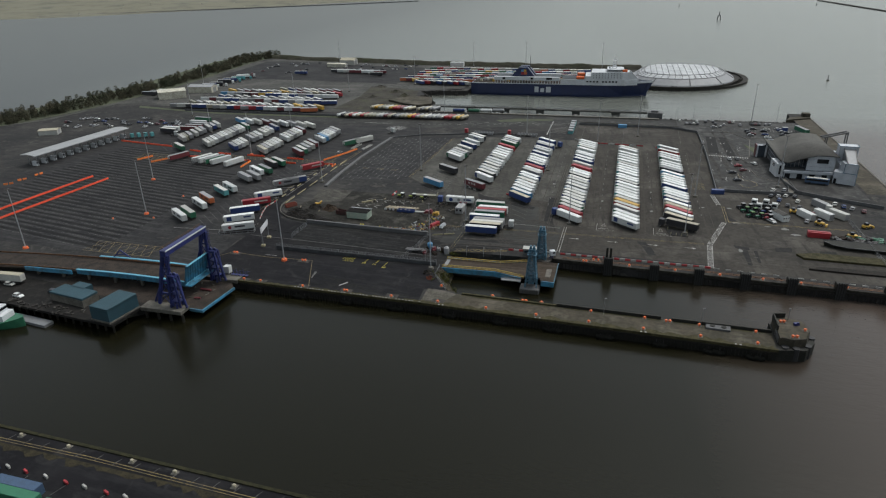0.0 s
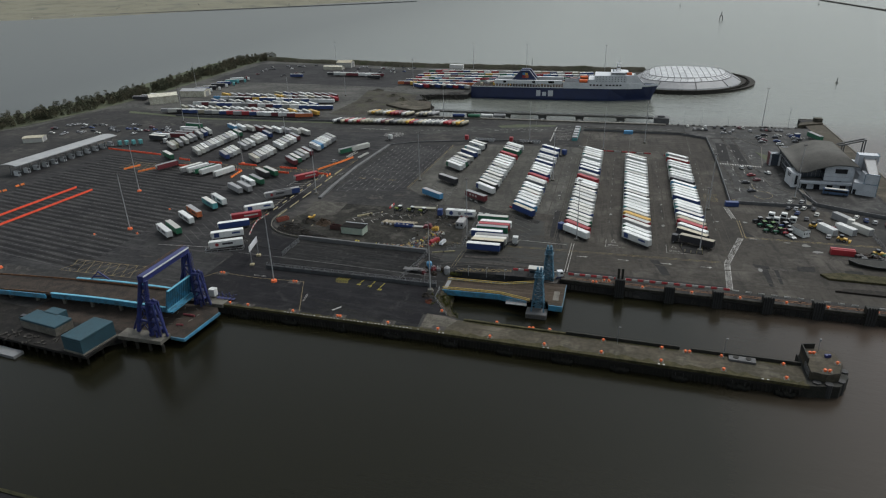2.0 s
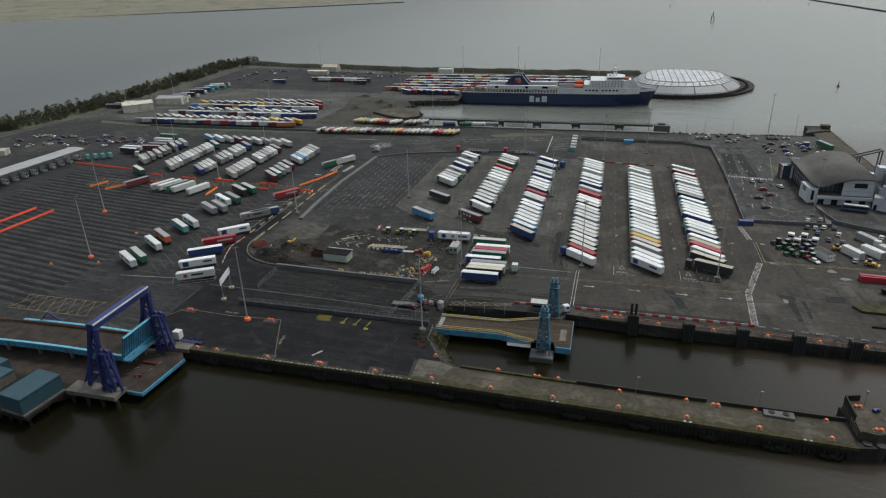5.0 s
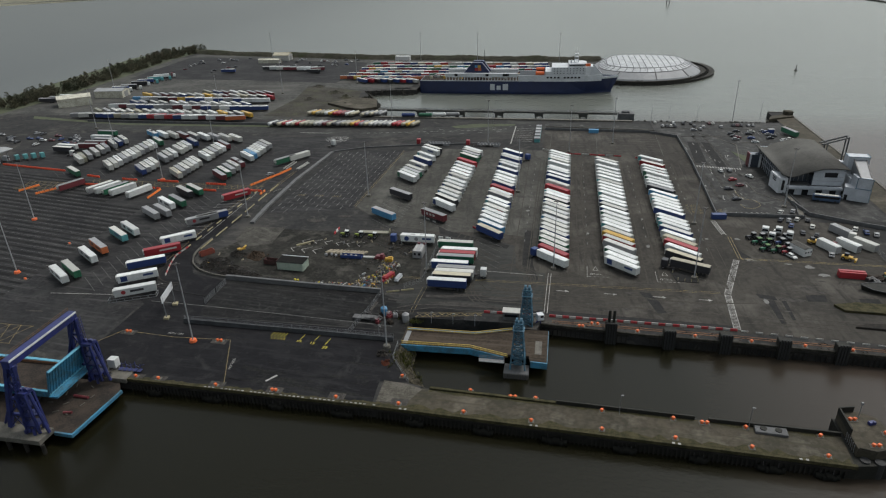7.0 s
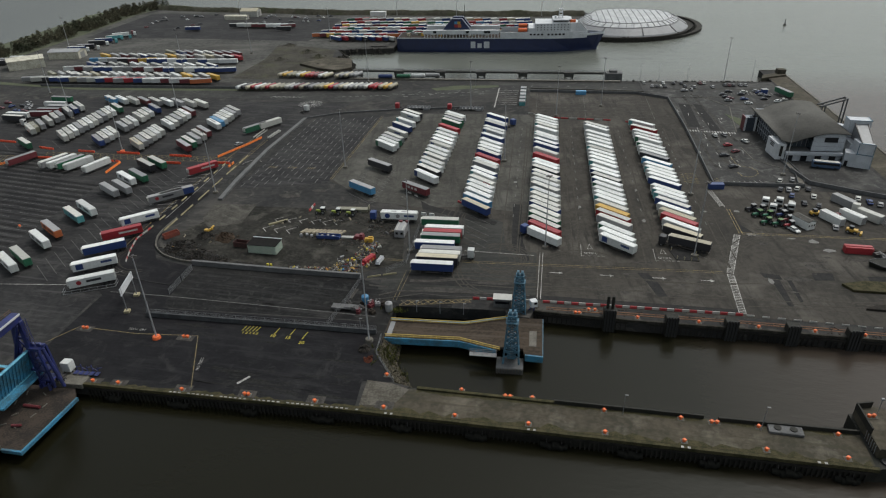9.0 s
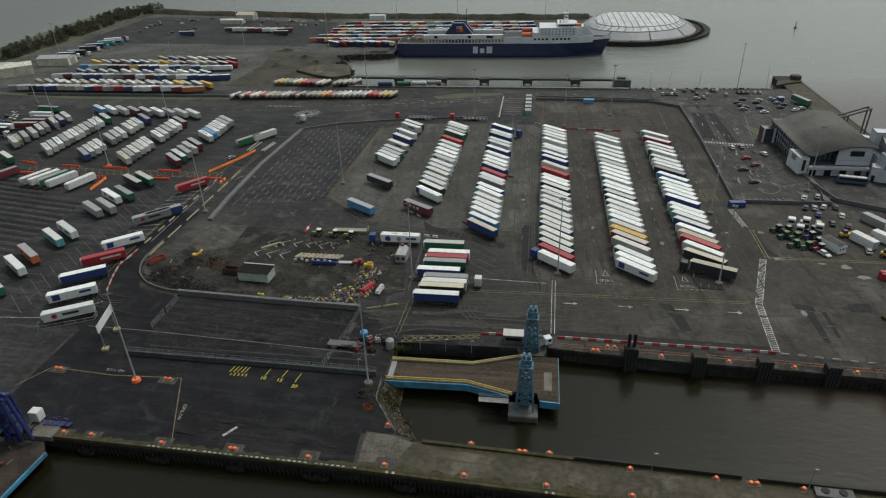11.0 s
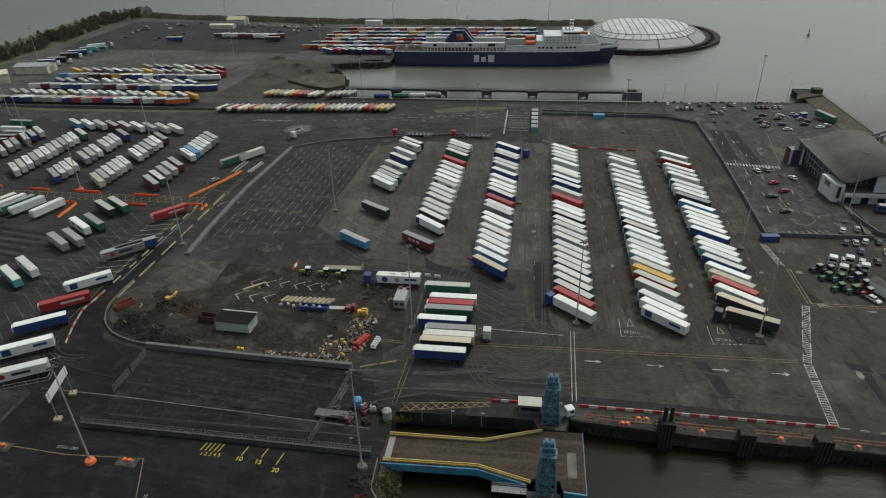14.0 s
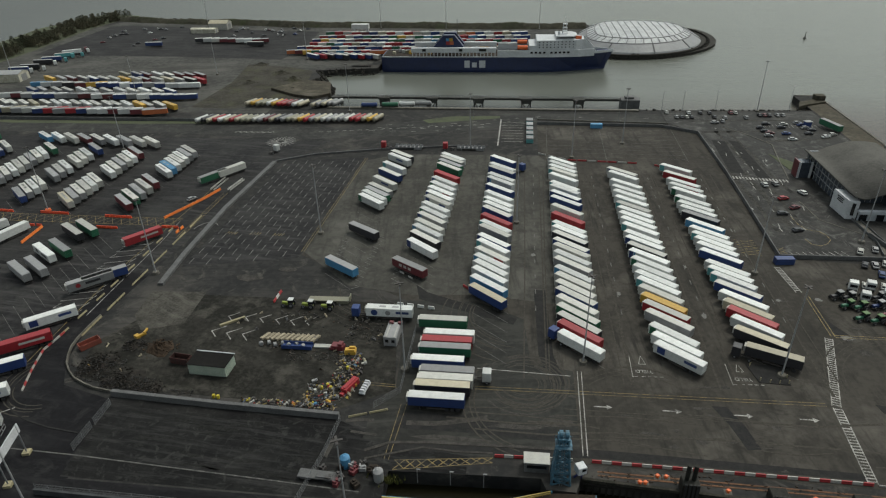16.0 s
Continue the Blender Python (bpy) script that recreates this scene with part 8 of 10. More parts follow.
for p0, p1 in (((-160.9, 366.6), (-160.0, 380)), ((-159.2, 366), (-158.2, 379)), ((-153.4, 367), (-151.6, 379)), ((-152.1, 366.5), (-150.4, 378))):
    guard_rail(p0, p1)


def mesh_fence(pts, h, label, gap=0.9):
    f = thing("mesh_fence", label, "fence", "mesh fences")
    for (x0, y0), (x1, y1) in zip(pts, pts[1:]):
        n = max(1, int(math.hypot(x1 - x0, y1 - y0) / 3.0))
        for i in range(n + 1):
            b = bmnew()
            x, y = x0 + (x1 - x0) * i / n, y0 + (y1 - y0) * i / n
            tube(b, (x, y, 0), (x, y, h), 0.06, n=5)
            part("post", b, GALV, f)
        b = bmnew()
        for k in range(4):
            beam(b, (x0, y0, 0.15 + (h - 0.2) * k / 3), (x1, y1, 0.15 + (h - 0.2) * k / 3), 0.035, 0.035)
        m = int(math.hypot(x1 - x0, y1 - y0) / gap)
        for k in range(m):
            t = k / m
            box(b, (x0 + (x1 - x0) * t, y0 + (y1 - y0) * t, h / 2), (0.03, 0.03, h))
        part("mesh_panel", b, GALV, f)


mesh_fence([(-129.6, 224.2), (-129.6, 231.4)], 2.2, "galvanised mesh gate panels across the road", 0.16)
mesh_fence([(-129.5, 232.4), (-129.5, 239.2)], 2.2, "galvanised mesh gate panels across the road", 0.16)
mesh_fence([(-130.3, 212.7), (-105, 212.3), (-59.6, 211.5)], 2.4, "galvanised mesh fence behind the quay wall", 0.35)
mesh_fence([(-71, 239), (-72, 228), (-74.5, 213)], 2.0, "galvanised mesh fence by the ramp head")
mesh_fence([(-57.8, 209.6), (-57.5, 202), (-50.5, 191.8)], 1.3, "galvanised fence along the rock slope")
mesh_fence([(108, 229), (108, 250), (108, 300)], 2.0, "galvanised mesh fence at the yard's edge")
mesh_fence([(-64, 244), (-58.5, 250), (-58.5, 276)], 2.0, "galvanised mesh fence beside the trailers")

sg = thing("gantry_sign", "white direction board on two yellow-footed posts", "sign", m=pose(-138.6, 218, 0, 0, 0, -76))
for s in (-4.6, 4.6):
    b = bmnew()
    tube(b, (s, 0, 0), (s, 0, 8.6), 0.16, n=8)
    part("post", b, GALV, sg)
    b = bmnew()
    box(b, (s, 0, 0.35), (1.6, 1.6, 0.7))
    part("foot", b, YELLOW_BAR, sg)
b = bmnew()
box(b, (0, 0, 7.3), (10.8, 0.2, 2.4))
board = part("board", b, WHITE, sg)
for s in (-3.2, 0.4, 3.4):
    b = bmnew()
    box(b, (s, -0.13, 7.3), (1.4, 0.04, 1.0))
    part("lettering_bar", b, GLASS, board)

# ---- toll canopy and sheds of the west side ----
ca = thing("toll_canopy", "long pale canopy over lorry check-in booths", "canopy", m=pose(-340.5, 331, 0, 0, 0, 85.0))
b = bmnew()
cols = []
for i in range(9):
    y = -6.2 + i * 1.55
    z = 6.4 + 0.8 * math.cos((i - 4) / 4 * 1.3)
    cols.append([b.verts.new((sx * 38, y, z + dz)) for dz in (0, 0.35) for sx in (-1, 1)])
for p, q in zip(cols, cols[1:]):
    b.faces.new((p[2], p[3], q[3], q[2]))
    b.faces.new((p[1], p[0], q[0], q[1]))
    b.faces.new((p[0], p[2], q[2], q[0]))
    b.faces.new((p[3], p[1], q[1], q[3]))
for p in (cols[0], cols[-1]):
    b.faces.new((p[0], p[1], p[3], p[2]))
part("roof", b, ROOFGREY, ca)
b = bmnew()
box(b, (0, -5.0, 6.5), (76, 0.2, 0.9))
part("fascia", b, W["G"], ca)
for i in range(12):
    b = bmnew()
    x = -35 + i * 6.4
    tube(b, (x, -3.5, 0), (x, -3.5, 6.6), 0.22, n=8)
    part("column", b, GALV, ca)
    b = bmnew()
    tube(b, (x, 3.5, 0), (x, 3.5, 6.6), 0.22, n=8)
    part("column", b, GALV, ca)
    b = bmnew()
    box(b, (x, -1.5, 1.4), (1.8, 3.6, 2.8))
    bo = part("booth", b, WHITE, ca)
    b = bmnew()
    box(b, (x, -3.35, 1.9), (1.4, 0.1, 1.0))
    part("booth_window", b, GLASS, bo)


def shed(x, y, rz, w, d, h, rise, wallm, roofm, label, name="storage_shed"):
    t = thing(name, label, "shed", m=pose(x, y, 0, 0, 0, rz))
    b = bmnew()
    v = [b.verts.new((sx * w / 2, yy, z)) for sx in (-1, 1) for yy, z in ((-d / 2, 0), (-d / 2, h), (0, h + rise), (d / 2, h), (d / 2, 0))]
    b.faces.new(v[0:5])
    b.faces.new(v[5:10][::-1])
    for i in range(5):
        j = (i + 1) % 5
        b.faces.new((v[j], v[i], v[5 + i], v[5 + j]))
    part("wall", b, wallm, t)
    for s in (-1, 1):
        b = bmnew()
        beam(b, (0, s * (d / 2 + 0.3), h - 0.05), (0, 0, h + rise + 0.1), w + 0.6, 0.18)
        for k in range(5):
            beam(b, (-w / 2 + (k + 0.5) * w / 5, s * (d / 2 + 0.3), h + 0.08), (-w / 2 + (k + 0.5) * w / 5, 0, h + rise + 0.22), 0.5, 0.1)
        part("roof_slope", b, roofm, t)
    b = bmnew()
    box(b, (w / 2 + 0.03, 0, h * 0.42), (0.1, d * 0.5, h * 0.8))
    part("door", b, W["G"], t)
    return t


CREAM = mat("cream_sheet_metal", (0.52, 0.50, 0.41), 0.6, c2=(0.30, 0.28, 0.22), scale=0.3, amount=0.8)
shed(-400, 509, 40, 24, 16, 6.5, 1.6, CREAM, CREAM, "cream pitched-roof shed near the shore")
shed(-388.5, 541, 8, 24, 13, 5.5, 1.4, CREAM, ROOFGREY, "grey weathered shed near the shore")
shed(-401, 367, 25, 13, 8, 3.4, 0.5, W["V"], W["C"], "low cream-roofed hut beside the west road")
shed(-321.6, 711, 0, 23, 7, 3.6, 0.7, CREAM, CREAM, "long low cream hut at the far end")
shed(-314.5, 730, 0, 18, 11, 5.6, 2.2, W["V"], W["C"], "white pitched-roof shed at the far end")
wo = thing("white_office", "white flat-roofed office on stilts by the far ranks", "building", m=pose(-174, 707, 0))
b = bmnew()
box(b, (0, 0, 6), (15, 6, 4))
part("office", b, W["W"], wo)
for s in (-6, 6):
    b = bmnew()
    box(b, (s, 0, 2), (1.6, 5, 4))
    part("leg", b, WHITE, wo)

# ---- works compound ----
hu = thing("site_hut", "pale green corrugated hut with a flat dark roof", "hut", m=pose(-109.8, 254.6, 0.03, 0, 0, -3))
HUTG = mat("pale_green_steel", (0.34, 0.42, 0.35), 0.6, c2=(0.46, 0.50, 0.42), scale=0.5, amount=0.8)
b = bmnew()
box(b, (0, 0, 1.6), (10.0, 5.0, 3.2))
for i in range(35):
    for s in (-1, 1):
        box(b, (-5.1 + i * 0.3, s * 2.72, 1.6), (0.14, 0.08, 3.1))
for i in range(18):
    for s in (-1, 1):
        box(b, (s * 5.22, -2.55 + i * 0.3, 1.6), (0.08, 0.14, 3.1))
part("wall", b, HUTG, hu)
b = bmnew()
box(b, (0, 0, 3.28), (10.8, 5.8, 0.16))
part("roof", b, mat("black_roof_felt", (0.010, 0.010, 0.010), 0.95, spec=0.05, c2=(0.018, 0.017, 0.016), scale=0.6), hu)
b = bmnew()
box(b, (0, 2.85, 3.4), (10.8, 0.25, 0.3))
part("roof_edge", b, WHITE, hu)
pc = thing("site_cabin", "grey steel site cabin beside the trailers", "cabin", m=pose(-64.4, 271.8, 0.03, 0, 0, 88))
b = bmnew()
box(b, (0, 0, 1.5), (7.2, 3.6, 3.0))
soften(b, 0.06)
part("body", b, W["G"], pc)
b = bmnew()
box(b, (0, -1.2, 3.1), (7.2, 0.3, 0.25))
box(b, (0, 1.0, 3.1), (7.2, 0.3, 0.25))
part("roof_rail", b, W["V"], pc)
for s in (-0.9, 0.9):
    b = bmnew()
    box(b, (-3.62, s, 1.7), (0.08, 0.9, 0.9))
    part("window", b, GLASS, pc)
for s in (0.5, 4.0):
    b = bmnew()
    box(b, (2.9, -2.0 + s * 0.7, 3.4), (0.9, 1.2, 0.6))
    part("red_box", b, W["M"], pc, "dark red box on the roof")

jr = random.Random(21)


def loose(name, shapes, material, label, category, x, y, rz=0, group="clutter in the works compound"):
    b = bmnew()
    for c, s, r in shapes:
        box(b, c, s, r)
    o = single(name, b, material, label, category, group)
    o.matrix_basis = pose(x, y, 0.03, 0, 0, rz)
    return o


for i in range(11):
    t = thing("timber_bundle", "bundle of pale sawn timber", "timber", "row of timber bundles", m=pose(-100.4 + i * 1.45, 269.2, 0.03, 0, 0, 62))
    for k in range(3):
        for j in range(2):
            b = bmnew()
            box(b, (0.1 * ((i + k + j) % 3), k * 0.34, 0.15 + 0.3 * j), (3.2, 0.28, 0.29))
            part("plank", b, WOOD, t)
for i in range(7):
    x, y = -100.5 + i * 2.0, 265.6 + (i % 2) * 0.7
    b = bmnew()
    tube(b, (0, -0.4, 0.5), (0, 0.4, 0.5), 0.6, n=14)
    o = single("cable_drum", b, W["G"], "small grey cable drum", "drum", "drums in the works compound")
    o.matrix_basis = pose(x, y, 0.13, 0, 0, jr.uniform(0, 180))
loose("steel_trough", [((0, 0, 0.6), (8.5, 2.0, 0.2), 0), ((0, -1, 0.8), (8.5, 0.15, 1.2), 0), ((0, 1, 0.8), (8.5, 0.15, 1.2), 0), ((0, 0, 0.25), (7, 1.2, 0.5), 0)], W["B"], "long blue steel trough", "trough", -90.0, 265.4, 0)
loose("pipe_stack", [((0, k * 0.5, 0.25), (6.5, 0.4, 0.4), 0) for k in range(3)], W["V"], "stack of pale plastic pipes", "pipes", -82.3, 265.9, 2)
loose("farm_machine", [((0, 0, 0.7), (3.4, 2.0, 1.4), 0), ((0.8, 0, 1.7), (1.2, 1.6, 0.9), 0), ((-1.5, 0, 0.5), (1.2, 2.6, 0.6), 0)], W["M"], "red tillage machine in the compound", "machine", -78.6, 266.0, -8)
loose("farm_machine", [((0, 0, 0.5), (3.0, 2.2, 1.0), 0), ((0, -0.8, 1.3), (2.6, 0.4, 0.6), 0), ((0.5, 0.6, 1.2), (1.6, 0.6, 0.8), 0)], W["Y"], "orange tillage machine in the compound", "machine", -74.8, 264.5, 5)
loose("red_tank", [((0, 0, 0.8), (5.4, 1.7, 1.6), 0), ((0, 0, 1.7), (4.8, 0.8, 0.3), 0), ((-3.4, 0, 0.5), (0.8, 1.0, 0.8), 0)], W["R"], "red steel hopper tank", "tank", -71.4, 250.6, 66)
loose("white_trolley", [((0, 0, 0.5), (4.6, 1.4, 0.3), 0)] + [((x, y, 0.2), (0.5, 0.2, 0.4), 0) for x in (-1.7, 1.7) for y in (-0.55, 0.55)] + [((-1.8 + k * 0.9, 0, 1.0), (0.4, 1.2, 0.8), 0) for k in range(5)], WHITE, "small white framed trolley in the compound", "trolley", -67.6, 250.4, 80)
for i, (x, y) in enumerate(((-77.3, 250.6), (-78.6, 249.4), (-76.2, 249.6), (-104.8, 244.0), (-103.6, 243.9), (-73.8, 257.6), (-79.8, 248.2), (-77.0, 247.4))):
    b = bmnew()
    tube(b, (0, 0, 0.0), (0, 0, 0.9), 0.42, n=12)
    tube(b, (0, 0, 0.9), (0, 0, 1.0), 0.36, n=12)
    o = single("plastic_drum", b, BRIGHT_YELLOW if i not in (6, 7) else W["V"], "yellow plastic drum in the compound" if i not in (6, 7) else "off-white plastic drum in the compound", "drum", "drums in the works compound")
    o.matrix_basis = pose(x, y, 0.03, 0, 0, i * 50)
COLS = [W["Y"], W["R"], W["V"], WOOD, W["G"], RUST, CHASSIS, W["O"], W["C"], RUST, CHASSIS, WALLGREY, W["L"], CHASSIS, RUST, BRIGHT_YELLOW, WOOD, WALLGREY]
for i in range(110):
    if i >= 96:
        x, y = jr.choice(((jr.uniform(-146, -122), jr.uniform(246, 268)), (jr.uniform(-120, -66), jr.uniform(270, 287)), (jr.uniform(-100, -66), jr.uniform(256, 268))))
    elif i < 46:
        x, y = jr.uniform(-82, -69.5), jr.uniform(244.5, 262)
        if x < -77 and y > 253:
            x += 7
    elif i < 76:
        x, y = jr.uniform(-98, -74), jr.uniform(242.4, 244.2)
    else:
        x, y = jr.uniform(-112, -62), jr.uniform(269, 281)
    w, d, h = jr.uniform(0.5, 1.5), jr.uniform(0.25, 0.7), jr.uniform(0.25, 0.7)
    if i >= 96:
        w, d, h = w * 1.3, d * 0.6, h * 0.5
    mt = jr.choice(COLS) if i < 76 else jr.choice([WALLGREY, CHASSIS, WOOD, CONCRETE, RUST, PATCH])
    shapes = [((0, 0, h / 2), (w, d, h), 0), ((w * 0.2, 0, h + 0.15), (w * 0.5, d * 0.6, 0.3), 25), ((-w * 0.5, d * 0.3, h * 0.3), (0.4, d * 0.8, h * 0.6), 15)]
    loose("machine_part", shapes, mt, "discarded machine part lying in the compound", "scrap", x, y, jr.uniform(0, 180))


def pieces_mat(name, colours):
    """Each loose piece of one mesh takes one of a few paints."""
    m = bpy.data.materials.new(name)
    m.use_nodes = True
    n, ln = m.node_tree.nodes, m.node_tree.links.new
    ramp = n.new("ShaderNodeValToRGB")
    ramp.color_ramp.interpolation = "CONSTANT"
    while len(ramp.color_ramp.elements) < len(colours):
        ramp.color_ramp.elements.new(0.5)
    for i, c in enumerate(colours):
        ramp.color_ramp.elements[i].position = i / len(colours)
        ramp.color_ramp.elements[i].color = (*c, 1)
    dirt, mix = n.new("ShaderNodeTexNoise"), n.new("ShaderNodeMix")
    dirt.inputs["Scale"].default_value, dirt.inputs["Detail"].default_value = 1.4, 6
    mix.data_type, mix.blend_type = "RGBA", "MULTIPLY"
    mix.inputs["Factor"].default_value = 0.7
    ln(n.new("ShaderNodeNewGeometry").outputs["Random Per Island"], ramp.inputs["Fac"])
    ln(ramp.outputs["Color"], mix.inputs["A"])
    ln(dirt.outputs["Fac"], mix.inputs["B"])
    ln(mix.outputs["Result"], n["Principled BSDF"].inputs["Base Color"])
    n["Principled BSDF"].inputs["Roughness"].default_value = 0.75
    return m


SCRAP = pieces_mat("mixed_scrap_paints", ((0.05, 0.045, 0.04), (0.40, 0.30, 0.06), (0.09, 0.06, 0.045), (0.26, 0.23, 0.18), (0.03, 0.03, 0.03), (0.30, 0.05, 0.04), (0.16, 0.16, 0.155), (0.33, 0.32, 0.30), (0.07, 0.065, 0.055), (0.34, 0.26, 0.15), (0.10, 0.14, 0.22), (0.045, 0.04, 0.035)))
DARK_SCRAP = pieces_mat("burnt_dark_scrap", ((0.024, 0.022, 0.020), (0.045, 0.034, 0.026), (0.015, 0.0145, 0.014), (0.055, 0.050, 0.042), (0.02, 0.019, 0.018), (0.11, 0.10, 0.088), (0.03, 0.026, 0.022), (0.075, 0.040, 0.024)))


def litter(name, spots, material, label, seed):
    """Small bars, plates and lumps lying across one another: (x, y, spread x, spread y, height, count, size)."""
    rr, b = random.Random(seed), bmnew()
    for cx, cy, sx, sy, hz, count, size in spots:
        for _ in range(count):
            px, py = rr.uniform(-1, 1), rr.uniform(-1, 1)
            z = max(0.0, 1 - px * px - py * py) * hz * rr.random()
            k = rr.random()
            dims = (size * rr.uniform(1.2, 3.4), size * rr.uniform(0.15, 0.4), size * rr.uniform(0.1, 0.35)) if k < 0.5 else (size * rr.uniform(0.5, 1.3), size * rr.uniform(0.4, 1.0), size * rr.uniform(0.3, 0.8))
            m = pose(cx + px * sx, cy + py * sy, 0.05 + z + dims[2] / 2, rr.uniform(-18, 18), rr.uniform(-18, 18), rr.uniform(0, 180))
            box(b, (0, 0, 0), dims, 0, m)
    return single(name, b, material, label, "scrap", "clutter in the works compound", "stuff")


litter("scrap_litter", ((-85.5, 243.2, 12.0, 1.3, 0.9, 150, 0.45), (-73.6, 254.0, 3.8, 7.4, 1.5, 170, 0.5), (-74.5, 262.5, 3.0, 2.0, 0.8, 40, 0.5), (-78.5, 247.2, 4.0, 4.0, 1.5, 170, 0.5)), SCRAP, "tangle of small painted scrap and machine parts", 41)
litter("scrap_litter", ((-95.0, 265.6, 6.0, 1.2, 0.6, 50, 0.5), (-84.0, 262.0, 9.0, 2.4, 0.5, 90, 0.4), (-90, 279, 12, 4, 0.5, 60, 0.4), (-73.0, 274.0, 5.0, 6.0, 0.8, 90, 0.45)), DARK_SCRAP, "scattered timber and machine parts on the gravel", 42)
BURNT = pieces_mat("charred_scrap", ((0.013, 0.0125, 0.012), (0.022, 0.019, 0.017), (0.009, 0.009, 0.0088), (0.034, 0.029, 0.024), (0.012, 0.0115, 0.011), (0.060, 0.056, 0.050), (0.017, 0.016, 0.015), (0.040, 0.026, 0.018)))
litter("burnt_scrap", ((-140.5, 251.6, 6.0, 5.0, 3.2, 420, 0.34), (-130.0, 247.0, 7.0, 2.6, 2.2, 420, 0.32), (-136.2, 262.2, 3.0, 2.6, 2.0, 80, 0.34), (-119.0, 244.6, 8.0, 1.4, 0.8, 170, 0.28)), BURNT, "dark burnt scrap heaped at the road bend", 43)


def heap(x, y, r, h, n, material, label, name="spoil_heap"):
    b = bmnew()
    rr = random.Random(int(x * 7 + y))
    vs = {}
    N, M = 8, 20
    top = b.verts.new((0, 0, h))
    for i in range(1, N + 1):
        for j in range(M):
            a = 2 * math.pi * j / M
            q = r * i / N * (0.8 + 0.4 * noise.noise((math.cos(a) * 1.3 + x, math.sin(a) * 1.3, y)))
            z = h * (1 - i / N) ** 1.2 * (0.8 + rr.random() * 0.45) if i < N else -0.1
            vs[i, j] = b.verts.new((math.cos(a) * q, math.sin(a) * q * 0.8, z))
    for j in range(M):
        k = (j + 1) % M
        b.faces.new((top, vs[1, j], vs[1, k]))
        for i in range(1, N):
            b.faces.new((vs[i, j], vs[i + 1, j], vs[i + 1, k], vs[i, k]))
    for _ in range(n):
        a, q = rr.uniform(0, 6.28), r * rr.random()
        box(b, (math.cos(a) * q, math.sin(a) * q * 0.8, h * (1 - q / r) + 0.1), (rr.uniform(0.2, 0.9), rr.uniform(0.12, 0.4), rr.uniform(0.1, 0.4)), rr.uniform(0, 180))
    o = single(name, b, material, label, "heap", "heaps in the works compound", "stuff")
    o.matrix_basis = pose(x, y, 0.03)


DIRT = mat("dark_spoil", (0.015, 0.014, 0.0125), 0.95, spec=0.15, c2=(0.030, 0.026, 0.022), scale=0.9, amount=1.0)
heap(-142.0, 253.6, 7.0, 2.6, 110, DIRT, "dark heap of scrap and spoil")
heap(-131.5, 248.4, 6.5, 1.8, 110, DIRT, "dark heap of scrap and spoil")
heap(-136.6, 262.4, 3.8, 1.8, 40, DIRT, "dark heap of scrap and spoil")
heap(-128.4, 261.4, 5.6, 2.6, 40, mat("brown_spoil", (0.050, 0.034, 0.023), 0.95, spec=0.15, c2=(0.028, 0.020, 0.014), scale=0.6, amount=1.0), "brown earth heap beside the hut")
heap(-122.5, 246.0, 4.2, 0.8, 50, DIRT, "dark heap of scrap and spoil")
RUST_RED = mat("rust_red_paint", (0.26, 0.055, 0.03), 0.7, c2=(0.12, 0.04, 0.03), scale=0.8)
for x, y, c, lab in ((-149.0, 261.2, "O", "rusty red waste skip"), (-142.5, 253.5, "Y", "yellow wrecked excavator arm"), (-136.5, 266.5, "Y", "yellow rusted machine part")):
    loose("waste_skip", [((0, 0, 0.15), (5.4, 2.2, 0.25), 0), ((0, -1.1, 0.9), (5.6, 0.14, 1.5), 0), ((0, 1.1, 0.9), (5.6, 0.14, 1.5), 0), ((-2.75, 0, 0.9), (0.14, 2.2, 1.5), 0), ((2.75, 0, 0.9), (0.14, 2.2, 1.5), 0)] if c == "O" else
          [((0, 0, 0.6), (2.6, 0.7, 0.6), 0), ((1.5, 0.3, 1.1), (2.0, 0.5, 0.5), 40), ((-1.2, -0.3, 0.9), (1.2, 1.4, 0.9), 10)], RUST_RED if c == "O" else W["Y"], lab, "skip" if c == "O" else "scrap", x, y, 52)
loose("yellow_beam", [((0, 0, 0.3), (7.5, 0.7, 0.6), 0)], YELLOW_BAR, "faded yellow concrete beam", "beam", -113.0, 275.5, 40)


# ---- vehicles ----
def wheel_into(t, x, y, r, w, n=12):
    b = bmnew()
    tube(b, (x, y - w / 2, r), (x, y + w / 2, r), r, n=n)
    wh = part("wheel", b, TYRE, t)
    b = bmnew()
    tube(b, (x, y - w / 2 - 0.02, r), (x, y + w / 2 + 0.02, r), r * 0.5, n=8)
    part("rim", b, RIM, wh)


